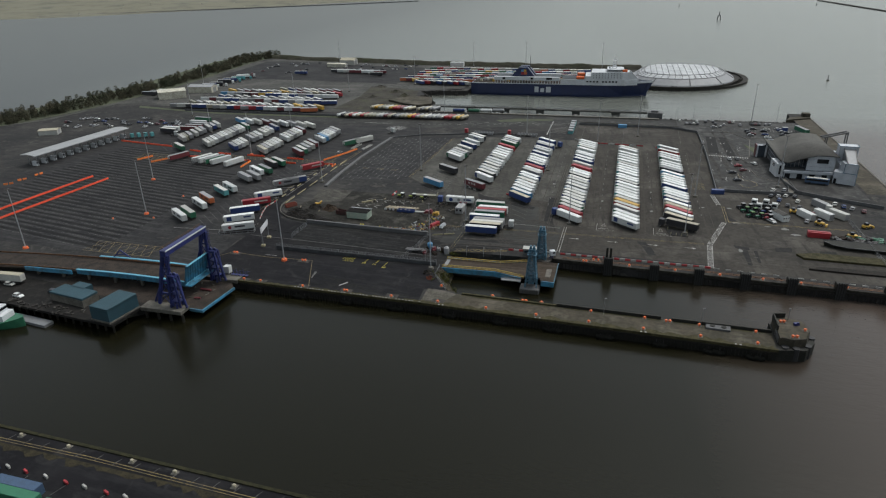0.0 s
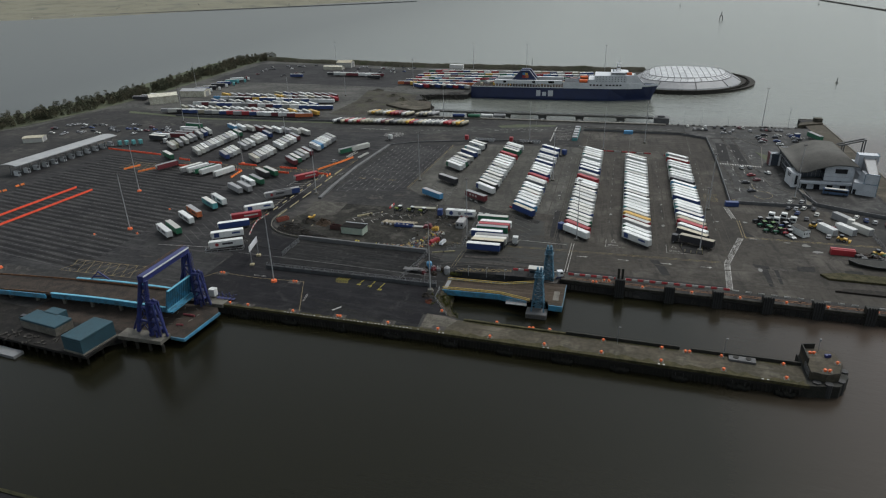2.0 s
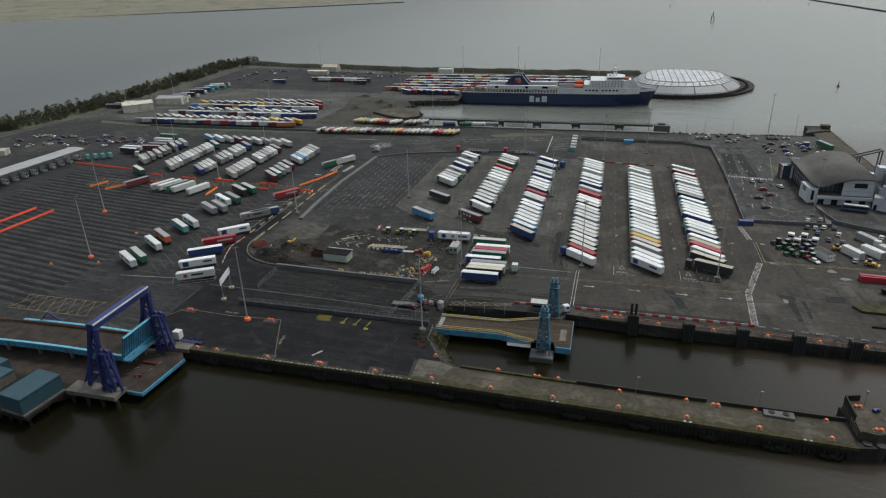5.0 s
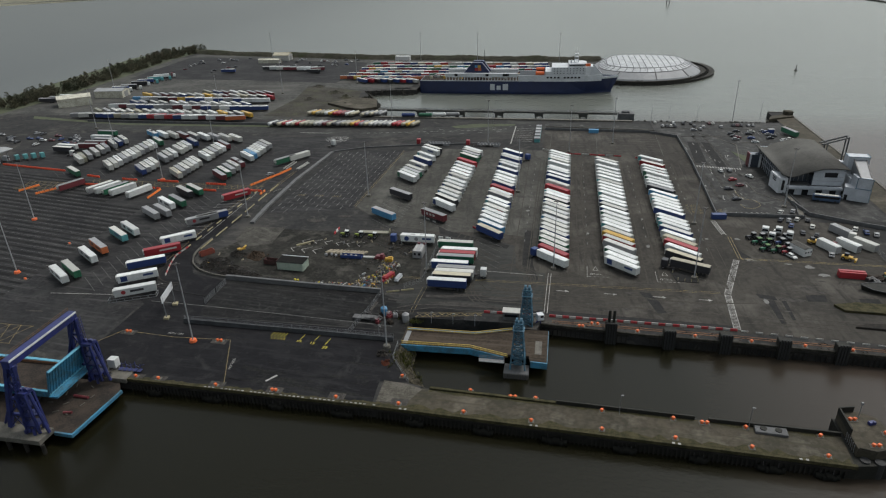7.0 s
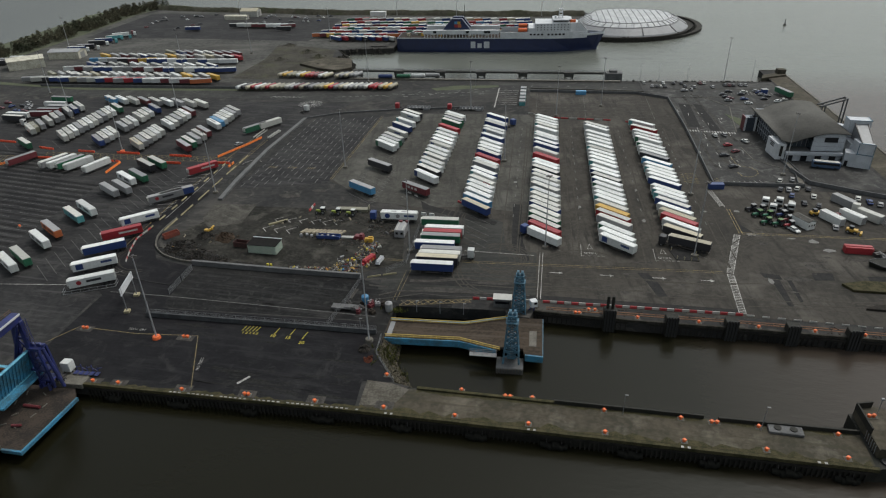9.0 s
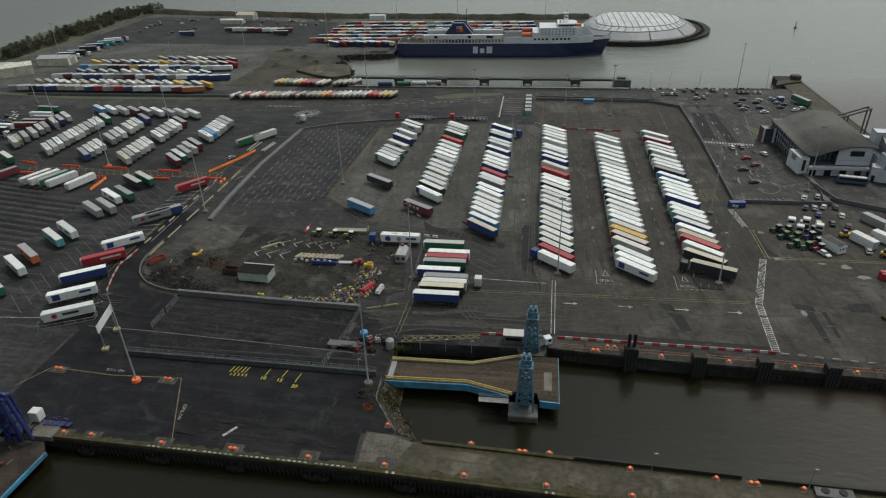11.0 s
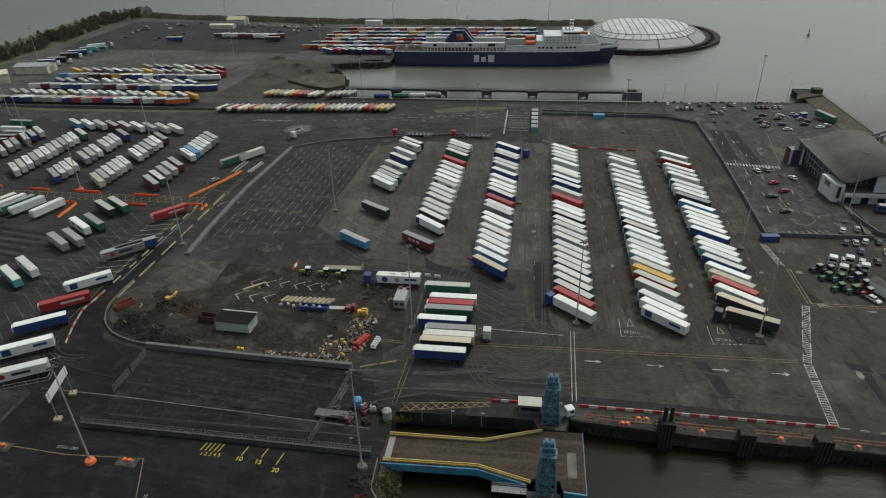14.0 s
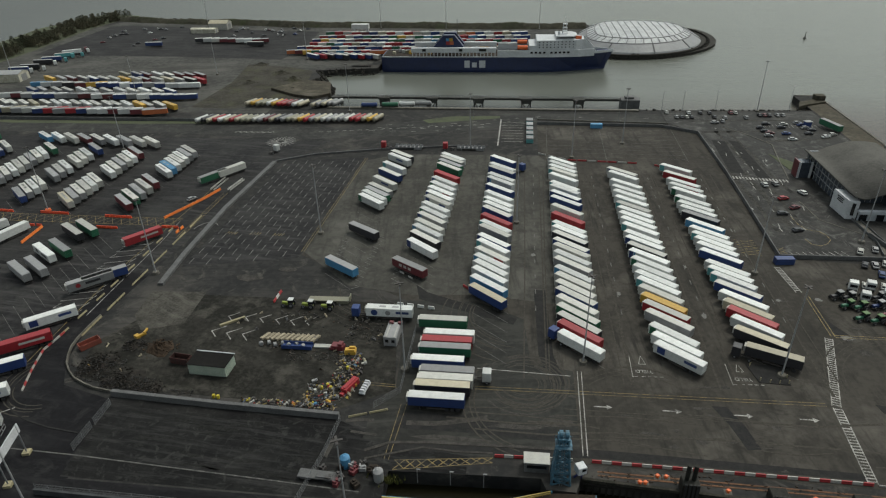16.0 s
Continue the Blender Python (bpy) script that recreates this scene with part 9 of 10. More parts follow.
def car_proto():
    t = thing("car", "parked car", "car")
    b = bmnew()
    prof = [(-2.1, 0.35), (-2.15, 0.8), (-1.9, 1.0), (1.0, 0.98), (1.95, 0.85), (2.15, 0.6), (2.1, 0.3)]
    a = [b.verts.new((x, -0.88, z)) for x, z in prof]
    c = [b.verts.new((x, 0.88, z)) for x, z in prof]
    b.faces.new(a)
    b.faces.new(c[::-1])
    for i in range(len(prof)):
        j = (i + 1) % len(prof)
        b.faces.new((a[j], a[i], c[i], c[j]))
    soften(b, 0.06)
    part("body", b, W["V"], t)
    b = bmnew()
    lo = [b.verts.new(p) for p in ((-1.9, -0.82, 0.98), (1.0, -0.82, 0.98), (1.0, 0.82, 0.98), (-1.9, 0.82, 0.98))]
    hi = [b.verts.new(p) for p in ((-1.5, -0.66, 1.42), (0.25, -0.66, 1.44), (0.25, 0.66, 1.44), (-1.5, 0.66, 1.42))]
    for i in range(4):
        b.faces.new((lo[i], lo[(i + 1) % 4], hi[(i + 1) % 4], hi[i]))
    b.faces.new(hi)
    part("window_glass", b, GLASS, t)
    b = bmnew()
    box(b, (-0.62, 0, 1.45), (1.78, 1.34, 0.06))
    part("roof", b, W["V"], t)
    for x in (-1.3, 1.35):
        b = bmnew()
        for y in (-0.8, 0.8):
            tube(b, (x, y - 0.1, 0.31), (x, y + 0.1, 0.31), 0.31, n=10)
        tube(b, (x, -0.7, 0.31), (x, 0.7, 0.31), 0.06, n=6)
        part("wheel_axle", b, TYRE, t)
    return t


carp = car_proto()
cr = random.Random(3)
CARN = {"W": "white", "V": "silver", "G": "grey", "K": "black", "B": "dark blue", "R": "red", "L": "blue", "M": "maroon"}
ncar = 0


def car(x, y, rz, c=None, group="cars in the terminal car park"):
    global ncar
    c = c or cr.choice("WVVGGGKKKGBGMKGK")
    m = pose(x, y, 0.03, 0, 0, rz)
    o = carp if ncar == 0 else copy_thing(carp, m)
    if ncar == 0:
        carp.matrix_basis = m
    ncar += 1
    paint(o, ("body", "roof"), W[c])
    tagged(o, f"{CARN[c]} passenger car parked on asphalt", "car", group)


SHORE = ((52.2, 476), (54.9, 476), (57.4, 476), (59.9, 476), (66.2, 484), (71.0, 484), (71.9, 477), (74.4, 470), (77.2, 476), (82.1, 484.6), (84.6, 484.8), (48.5, 484), (60, 483.6), (96.1, 481), (98.6, 481), (101.0, 481), (105.3, 481.2), (108.0, 481.4), (88, 476.5))
for x, y in SHORE:
    car(x, y, 88 + cr.uniform(-4, 4), None, "cars along the shore")
for x, y, rz in ((90.5, 460, 5), (91, 455, 8), (90.7, 448, 0), (92.5, 452, 4), (100.8, 461, 0), (100, 451.4, 5), (100.3, 443.2, 0), (110.9, 468.6, 15), (111.8, 465.4, 12), (112.2, 461, 10), (110.9, 452, 8), (114, 457.4, 10), (103.5, 466, 0), (95, 466.5, 0)):
    car(x, y, rz + cr.uniform(-4, 4))
for x, y, c, rz in ((70, 386.8, "W", 95), (74.5, 388, "G", 95), (82.2, 379.5, "W", 110), (73, 373.4, "R", 20), (74.5, 365.2, "M", 30), (68.3, 359.7, "K", 10), (69, 346.1, "K", 20), (70, 467.4, "G", 10)):
    car(x, y, rz, c)
for x, y in ((83.9, 331.7), (89.3, 333.3), (81.5, 322.6), (84.6, 322.6), (88.2, 323.8), (84, 316.8), (92.4, 323.6), (92.0, 316.5), (76.0, 309.6), (81.4, 309.4), (86.3, 309.8), (91, 308), (108, 316), (111, 313), (114, 311), (118, 308), (95, 300), (90.4, 289.8)):
    car(x, y, 70 + cr.uniform(-8, 8), None, "cars in the east yard")
for i in range(46):
    x, y = cr.uniform(-420, -318), cr.uniform(386, 424)
    if not (-355 < x < -325 and y < 392):
        car(x, y, cr.choice((0, 8, 85)) + cr.uniform(-6, 6), None, "vehicles in the north-west compound")
car(-164.6, 357.2, 62, "G", "vehicles by the access road")
for i in range(18):
    car(cr.uniform(-410, -345), cr.uniform(650, 738), cr.uniform(0, 180), None, "cars in the far storage yard")
for i in range(22):
    car(cr.uniform(-300, -225), cr.uniform(690, 732), cr.uniform(0, 180), None, "cars in the far storage yard")


def tractor_proto():
    t = thing("farm_tractor", "green farm tractor with a white cab roof", "tractor")
    b = bmnew()
    box(b, (1.1, 0, 1.15), (2.1, 0.85, 0.8))
    box(b, (0.2, 0, 0.8), (3.2, 0.7, 0.5))
    soften(b, 0.08)
    part("bonnet", b, W["N"], t)
    b = bmnew()
    box(b, (-0.7, 0, 1.9), (1.5, 1.4, 1.2))
    part("cab", b, GLASS, t)
    b = bmnew()
    box(b, (-0.7, 0, 2.6), (1.7, 1.6, 0.22))
    soften(b, 0.06)
    part("cab_roof", b, W["W"], t)
    for s in (-0.95, 0.95):
        wheel_into(t, -0.9, s, 0.88, 0.5, 14)
        wheel_into(t, 1.6, s * 0.9, 0.6, 0.4, 12)
    return t


LEAFGREEN = mat("bright_tractor_green", (0.060, 0.135, 0.03), 0.5)
LIME = mat("lime_tractor_paint", (0.20, 0.25, 0.03), 0.5)
ftp = tractor_proto()
FT = [(-98.9, 285.0, 178, "N"), (-92.6, 284.8, 178, "N"), (-86.6, 284.4, 178, "N"), (65.0, 302.4, 200, "K"), (68.2, 302.0, 200, "K"), (66.0, 297.6, 200, "N"), (69.4, 297.0, 200, "N"), (74.6, 298.0, 200, "B"), (67.4, 291.4, 200, "N"),
      (71.0, 290.4, 200, "N"), (74.6, 289.4, 200, "R"), (75.4, 293.8, 200, "M"), (76.8, 302.6, 200, "K")]
for i, (x, y, rz, c) in enumerate(FT):
    m = pose(x, y, 0.03, 0, 0, rz)
    o = ftp if i == 0 else copy_thing(ftp, m)
    if i == 0:
        ftp.matrix_basis = m
    paint(o, ("bonnet",), W[c])
    if i < 3:
        paint(o, ("bonnet",), LIME)
    paint(o, ("cab_roof",), W["W"] if i < 3 else LEAFGREEN if c == "N" else W["G"])
    tagged(o, f"{NAMES[c]} farm tractor with a pale cab roof", "tractor", "farm tractors awaiting shipment")


def lorry_proto():
    """A tractor unit with its nose towards +x."""
    t = thing("tractor_unit", "white lorry tractor unit", "lorry")
    b = bmnew()
    box(b, (1.6, 0, 2.2), (2.2, 2.45, 2.9))
    soften(b, 0.18, 2)
    part("cab", b, W["W"], t)
    b = bmnew()
    box(b, (2.72, 0, 2.5), (0.06, 2.1, 0.9))
    part("windscreen", b, GLASS, t)
    b = bmnew()
    box(b, (2.74, 0, 1.0), (0.1, 2.2, 0.6))
    part("grille", b, CHASSIS, t)
    b = bmnew()
    for s in (-0.45, 0.45):
        box(b, (-0.6, s, 0.85), (5.4, 0.16, 0.3))
    box(b, (-1.6, 0, 1.1), (1.2, 1.0, 0.16))
    part("chassis", b, CHASSIS, t)
    for x in (1.7, -1.9):
        for s in (-1.05, 1.05):
            wheel_into(t, x, s, 0.5, 0.35)
    return t


lp = lorry_proto()
LOR = [(-38.8, 256.0, 0, "W"), (71.6, 308.4, 250, "W"), (76.8, 308.8, 250, "W"), (-18.6, 274.5, 140, "B"), (-75.5, 281.4, 180, "B"), (-30.5, 395, 50, "B"), (-137.0, 184.2, 90, "W"), (-95, 421.4, 180, "R"), (-64.8, 421.4, 180, "R"), (-149, 412.5, 60, "W"), (29.2, 271.4, 156, "K"),
       (-384, 584, 40, "W"), (-382, 594, 40, "T"), (-385, 607, 40, "T"), (-380, 612, 40, "T"), (-384, 626, 40, "W"), (-386, 560, 35, "W"), (-381, 567, 35, "W"), (-389, 631, 40, "M"), (-302, 378, 5, "W"), (-317, 371, 60, "T"), (-321, 369, 60, "T"), (-325, 367, 60, "T"), (-329, 365, 60, "T"), (72.6, 302.6, 250, "W"), (101.5, 303, 60, "V"), (79.6, 304.2, 250, "W")]
for i, (x, y, rz, c) in enumerate(LOR):
    m = pose(x, y, 0.03, 0, 0, rz)
    o = lp if i == 0 else copy_thing(lp, m)
    if i == 0:
        lp.matrix_basis = m
    paint(o, ("cab",), W[c])
    tagged(o, f"{NAMES[c]} lorry tractor unit standing on the asphalt", "lorry", "lorry tractor units")
for x, y, rz, c in ((-311, 384, -6, "K"), (-396, 563, 12, "B"), (-393, 571, 12, "k"), (-393, 586, 12, "k"), (-393, 596, 20, "B"), (-391, 609, 30, "T"), (-392, 620, 30, "W"), (-420, 527, 8, "W"), (-424, 520, 8, "k"), (-428, 513, 8, "k"), (-250, 652, 4, "K")):
    park(c, x, y, rz, "trailers standing apart in the yards")
for x, y, rz, c in ((91.0, 295.6, -62, "W"), (98.6, 297.4, -58, "W"), (105.0, 298.6, -55, "V"), (100.6, 311.0, -62, "G")):
    t = thing("box_container", NAMES[c] + " steel box container in the east yard", "container", "box containers in the east yard", m=pose(x, y, 0.03, 0, 0, rz))
    b = bmnew()
    box(b, (0, 0, 1.6), (9.0, 2.7, 2.9))
    soften(b, 0.05)
    part("body", b, W[c], t)
    b = bmnew()
    for i in range(9):
        box(b, (-4 + i, 0, 3.08), (0.1, 2.6, 0.06))
    part("roof_rib", b, W["V"], t)
    b = bmnew()
    box(b, (4.53, 0, 1.6), (0.06, 2.3, 2.5))
    part("door", b, W["G"], t)
    b = bmnew()
    for s in (-3, 3):
        box(b, (s, 0, 0.08), (0.4, 2.4, 0.16))
    part("skid", b, CHASSIS, t)
va = thing("box_van_body", "white demountable box body with a ridged roof", "container", m=pose(79.6, 291.0, 0.03, 0, 0, -62))
b = bmnew()
box(b, (0, 0, 1.7), (7.5, 3.4, 3.0))
soften(b, 0.05)
part("body", b, W["W"], va)
b = bmnew()
for s in (-1, 1):
    beam(b, (0, s * 1.8, 3.2), (0, 0, 3.8), 7.6, 0.12)
part("ridged_roof", b, GREYROOF, va)
for s in (-1.2, 0, 1.2):
    b = bmnew()
    box(b, (3.78, s, 1.9), (0.06, 0.5, 0.7))
    part("lettering_bar", b, GLASS, va)
car(75.4, 286.4, -62, "W", "cars in the east yard")
for x, y, rz in ((87.0, 300.4, 10), (94.6, 287.0, -30), (104.0, 274.0, 0), (113.0, 287.0, 30)):
    t = thing("yard_loader", "yellow wheeled yard loader", "loader", "yellow loaders", m=pose(x, y, 0.03, 0, 0, rz))
    b = bmnew()
    box(b, (0, 0, 1.1), (3.6, 1.8, 1.0))
    box(b, (2.0, 0, 1.0), (1.4, 0.4, 0.4))
    soften(b, 0.1)
    part("body", b, W["Y"], t)
    b = bmnew()
    box(b, (-0.3, 0, 2.1), (1.4, 1.4, 1.2))
    part("cab", b, GLASS, t)
    b = bmnew()
    box(b, (2.9, 0, 0.6), (0.6, 2.2, 0.9))
    part("bucket", b, W["Y"], t)
    for xx in (-1.1, 1.1):
        for s in (-0.85, 0.85):
            wheel_into(t, xx, s, 0.6, 0.45)
for i in range(46):
    x, y = jr.uniform(95, 124), jr.uniform(267, 273)
    loose("scrap_piece", [((0, 0, 0.6), (jr.uniform(1, 4), jr.uniform(0.8, 2), 1.2), 0), ((0.6, 0.3, 1.2), (1.2, 0.6, 0.5), 30), ((-0.7, 0, 0.9), (0.5, 1.3, 0.9), 70)], jr.choice([W["N"], CHASSIS, DIRT, RUST, CHASSIS, WALLGREY]), "scrapped machinery in a dark heap", "scrap", x, y, jr.uniform(0, 180), "scrap heap of the east yard")
loose("red_container", [((0, 0, 1.15), (8.5, 2.6, 2.3), 0), ((0, 0, 2.4), (8.0, 0.8, 0.3), 0)], W["R"], "red open scrap container", "container", 91.0, 272.6, -4, "scrap heap of the east yard")
bm = bmnew()
prism(bm, [(78, 250.7), (80, 247.1), (94.4, 246.6), (125, 246), (125, 252), (96.7, 252.6), (85.5, 253)], 0, 0.8)
single("grass_bank", bm, MOSS, "long low grassy bank with dark sides", "bank")
bm = bmnew()
prism(bm, [(79.7, 237.4), (90.2, 236.8), (125, 236), (125, 240), (91.6, 240.2), (83.6, 239.6)], 0, 0.7)
single("spoil_bank", bm, DIRT, "long dark bank of spoil by the quay", "bank")
bg = thing("work_barge", "dark-hulled work barge laid up on the yard", "barge", m=pose(90.5, 263.6, 0.03, 0, 0, -4))
b = bmnew()
secs = []
for x, w, zt in ((0, 0.4, 1.9), (3, 2.6, 1.5), (8, 3.8, 1.3), (24, 3.8, 1.3), (28, 3.2, 1.5)):
    secs.append([b.verts.new(p) for p in ((x, -w, zt), (x + 0.6, -w * 0.8, 0), (x + 0.6, w * 0.8, 0), (x, w, zt))])
for p, q in zip(secs, secs[1:]):
    for i in range(4):
        b.faces.new((p[i], q[i], q[(i + 1) % 4], p[(i + 1) % 4]))
b.faces.new(secs[0][::-1])
b.faces.new(secs[-1])
part("hull", b, WET, bg)
b = bmnew()
for s in (-1, 1):
    sweep(b, [(0.1, s * 0.4, 2.0), (3, s * 2.6, 1.6), (8, s * 3.8, 1.4), (24, s * 3.8, 1.4)], 0.2, 0.25)
part("gunwale", b, WALLGREY, bg)
bt = thing("skip_bin", "blue steel container at the wall corner", "container", m=pose(56.5, 322.6, 0, 0, 0, 5))
b = bmnew()
box(b, (0, 0, 1.1), (6.0, 2.4, 2.2))
soften(b, 0.06)
part("body", b, W["B"], bt)
o = copy_thing(bt, pose(8.3, 457.6, 0, 0, 0, 0))
paint(o, ("body",), W["L"])
tagged(o, "bright blue steel container beside the port road")

# plant by the ramp head
for x, y, c, lab in ((-66.4, 225.8, "L", "blue upright storage tank"), (-58.4, 222.8, "G", "pale grey upright storage tank")):
    b = bmnew()
    tube(b, (0, 0, 0), (0, 0, 2.6), 1.1, n=16)
    tube(b, (0, 0, 2.6), (0, 0, 3.2), 1.1, 0.35, n=16)
    o = single("storage_tank", b, W[c], lab, "tank", "plant by the ramp head")
    o.matrix_basis = pose(x, y, 0.03)
for i in range(16):
    loose("plant_item", [((0, 0, 0.5), (jr.uniform(0.8, 2.6), jr.uniform(0.7, 1.5), 1.0), 0), ((0.3, 0, 1.2), (0.7, 0.5, 0.5), 20), ((-0.5, 0.2, 0.9), (0.3, 0.9, 1.2), 0)], jr.choice([W["M"], W["G"], CHASSIS, CHASSIS, RUST, WALLGREY]), "small plant item on the asphalt", "machine", jr.uniform(-72, -58), jr.uniform(219.5, 227), jr.uniform(0, 180), "plant by the ramp head")
loose("flat_trailer", [((0, 0, 0.9), (9.5, 2.3, 0.3), 0), ((-3, 0, 0.5), (2.2, 2.0, 0.6), 0), ((1, 0, 1.2), (3.5, 1.8, 0.3), 0)], WALLGREY, "low grey flat trailer", "trailer", -71.0, 222.0, -3, "plant by the ramp head")
loose("flatbed_trailer", [((0, 0, 1.1), (13.0, 2.4, 0.3), 0), ((4, 0, 0.48), (3.5, 2.2, 0.96), 0), ((6.4, 0, 1.9), (0.2, 2.4, 1.5), 0)], W["A"], "empty flatbed trailer behind the tractors", "trailer", -87, 288.2, 2, "trailers in the compound")


# ---- tank trailers ----
def tanker_proto():
    t = thing("tank_trailer", "white tank trailer", "tank trailer")
    b = bmnew()
    tube(b, (-4.2, 0, 2.3), (4.2, 0, 2.3), 1.2, n=14)
    tube(b, (4.2, 0, 2.3), (4.7, 0, 2.3), 1.2, 0.6, n=14)
    tube(b, (-4.7, 0, 2.3), (-4.2, 0, 2.3), 0.6, 1.2, n=14)
    part("barrel", b, W["W"], t, smooth=False)
    b = bmnew()
    for s in (-0.6, 0.6):
        box(b, (0, s, 1.05), (9.4, 0.2, 0.3))
    for x in (-4, 0, 4):
        box(b, (x, 0, 1.6), (0.2, 2.2, 1.0))
    part("frame", b, CHASSIS, t)
    b = bmnew()
    box(b, (0, 0, 3.52), (7.0, 0.5, 0.08))
    part("walkway", b, GALV, t)
    for s in (-1, 1):
        b = bmnew()
        for x in (2.2, 3.4):
            tube(b, (x, s * 0.8, 0.5), (x, s * 1.15, 0.5), 0.5, n=8)
        box(b, (-3.0, s * 0.8, 0.5), (0.2, 0.2, 1.0))
        part("wheel_set", b, TYRE, t)
    return t


tk = tanker_proto()
n = 0
for x0, y0, x1, y1, count, rz in ((-206, 457, -108, 463, 32, 66), (-190, 489, -158, 488, 11, 66), (-150, 488, -138, 491, 5, 66)):
    for i in range(count):
        t = i / (count - 1)
        m = pose(x0 + (x1 - x0) * t, y0 + (y1 - y0) * t + jr.uniform(-0.6, 0.6), 0.03, 0, 0, rz + jr.uniform(-3, 3))
        o = tk if n == 0 else copy_thing(tk, m)
        if n == 0:
            tk.matrix_basis = m
        n += 1
        c = jr.choice("WWVVCCCYGGGAAKRMG")
        paint(o, ("barrel",), W[c])
        tagged(o, f"{NAMES[c]} tank trailer parked in a rank", "tank trailer", "ranks of tank trailers")
for x, y, c in ((-118, 487, "B"), (-106, 488.2, "N"), (-96.5, 490, "W"), (-87, 491.5, "G")):
    o = copy_thing(tk, pose(x, y - 1, 0.03, 0, 0, 4))
    paint(o, ("barrel",), W[c])
    tagged(o, f"{NAMES[c]} tank trailer parked in a rank", "tank trailer", "ranks of tank trailers")

# ---- woods, far shore, sea marks ----
tr = random.Random(11)
leaf, wood = bmnew(), bmnew()
COAST = [(-492, 352), (-468, 402), (-455, 470), (-451, 540), (-453, 640), (-461, 735), (-452, 795)]
for k in range(640):
    i = tr.randrange(len(COAST) - 1)
    t = tr.random()
    x = COAST[i][0] + (COAST[i + 1][0] - COAST[i][0]) * t + tr.uniform(-15, 13)
    y = COAST[i][1] + (COAST[i + 1][1] - COAST[i][1]) * t
    h = tr.uniform(4.5, 9.0) if k < 430 else tr.uniform(1.8, 4.0)
    tube(wood, (x, y, -1), (x + tr.uniform(-0.5, 0.5), y, h * 0.75), 0.28, 0.08, n=5)
    for q in range(3):
        a = tr.uniform(0, 6.28)
        z = h * tr.uniform(0.3, 0.6)
        tube(wood, (x, y, z), (x + 1.8 * math.cos(a), y + 1.8 * math.sin(a), z + 1.4), 0.1, 0.03, n=4)
    for q in range(165 if k < 430 else 90):
        u = tr.random()
        rad = (1.2 + h * 0.22) * math.sqrt(1.05 - u) * tr.uniform(0.5, 1.15)
        a = tr.uniform(0, 6.28)
        p = Vector((x + rad * math.cos(a), y + rad * math.sin(a), h * (0.12 + 0.9 * u)))
        s = tr.uniform(0.22, 0.62)
        d1 = Vector((tr.uniform(-1, 1), tr.uniform(-1, 1), tr.uniform(-0.6, 0.6))).normalized() * s
        d2 = Vector((tr.uniform(-1, 1), tr.uniform(-1, 1), tr.uniform(-0.6, 0.6))).normalized() * s
        d3 = Vector((tr.uniform(-1, 1), tr.uniform(-1, 1), tr.uniform(0.2, 1))).normalized() * s
        v = [leaf.verts.new(p + w) for w in (d1, d2, -d1 - d2 * 0.4, d3)]
        for f in ((0, 1, 3), (1, 2, 3), (2, 0, 3), (0, 2, 1)):
            leaf.faces.new([v[g] for g in f])
woods = thing("shore_trees", "belt of dark windswept trees along the shore", "trees", kind="stuff")
part("foliage", leaf, LEAF, woods)
part("trunks", wood, BARK, woods)
bm = bmnew()
pts = [(-506, 330), (-480, 352), (-452, 402), (-438, 470), (-433, 540), (-437, 640), (-446, 735), (-438, 804), (-482, 812), (-502, 735), (-490, 640), (-483, 540), (-489, 470), (-502, 402), (-530, 352)]
prism(bm, pts, -8, 0.05)
single("shore_bank", bm, GRASS, "grassy bank under the shore trees", "grass", kind="structure")

bm = bmnew()
NX, NY = 70, 18
grid = {}
for i in range(NX + 1):
    t = i / NX
    sx, sy = -2900 + 2700 * t, 800 + 1600 * t + 160 * math.sin(t * 9)
    if t > 0.8:
        sy += (t - 0.8) * 2600
    for j in range(NY + 1):
        u = j / NY
        x, y = sx - 1000 * u, sy + 1500 * u
        z = -4.6 + 34 * min(1, u * 5) ** 1.5 * 0.25 + 60 * u * u + 18 * u * noise.noise((x * 0.003, y * 0.003, 0))
        grid[i, j] = bm.verts.new((x, y, z))
for i in range(NX):
    for j in range(NY):
        bm.faces.new((grid[i, j], grid[i + 1, j], grid[i + 1, j + 1], grid[i, j + 1]))
single("backdrop_hills", bm, HILL, "low green and brown farmland across the water", "hills", kind="structure", smooth=True)
bm = bmnew()
strip(bm, [(-1595, 1534), (-1505, 1612), (-1377, 1692), (-1174, 1819), (-883, 2001), (-666, 2152)], 7, -8, -2.0)
single("causeway", bm, WALLGREY, "grey sea wall along the far shore", "wall", kind="structure")
bm = bmnew()
strip(bm, [(490, 2000), (526, 1611), (560, 1300)], 9, -8, -2.2)
single("breakwater", bm, ROCK, "thin dark breakwater far out", "breakwater", kind="structure")
ho = random.Random(6)
hp = thing("far_house", "small pale house on the far shore", "house")
b = bmnew()
box(b, (0, 0, 3), (12, 8, 6))
part("wall", b, W["V"], hp)
b = bmnew()
for s in (-1, 1):
    beam(b, (0, s * 4.4, 5.9), (0, 0, 9), 12.6, 0.3)
part("roof", b, GREYROOF, hp)
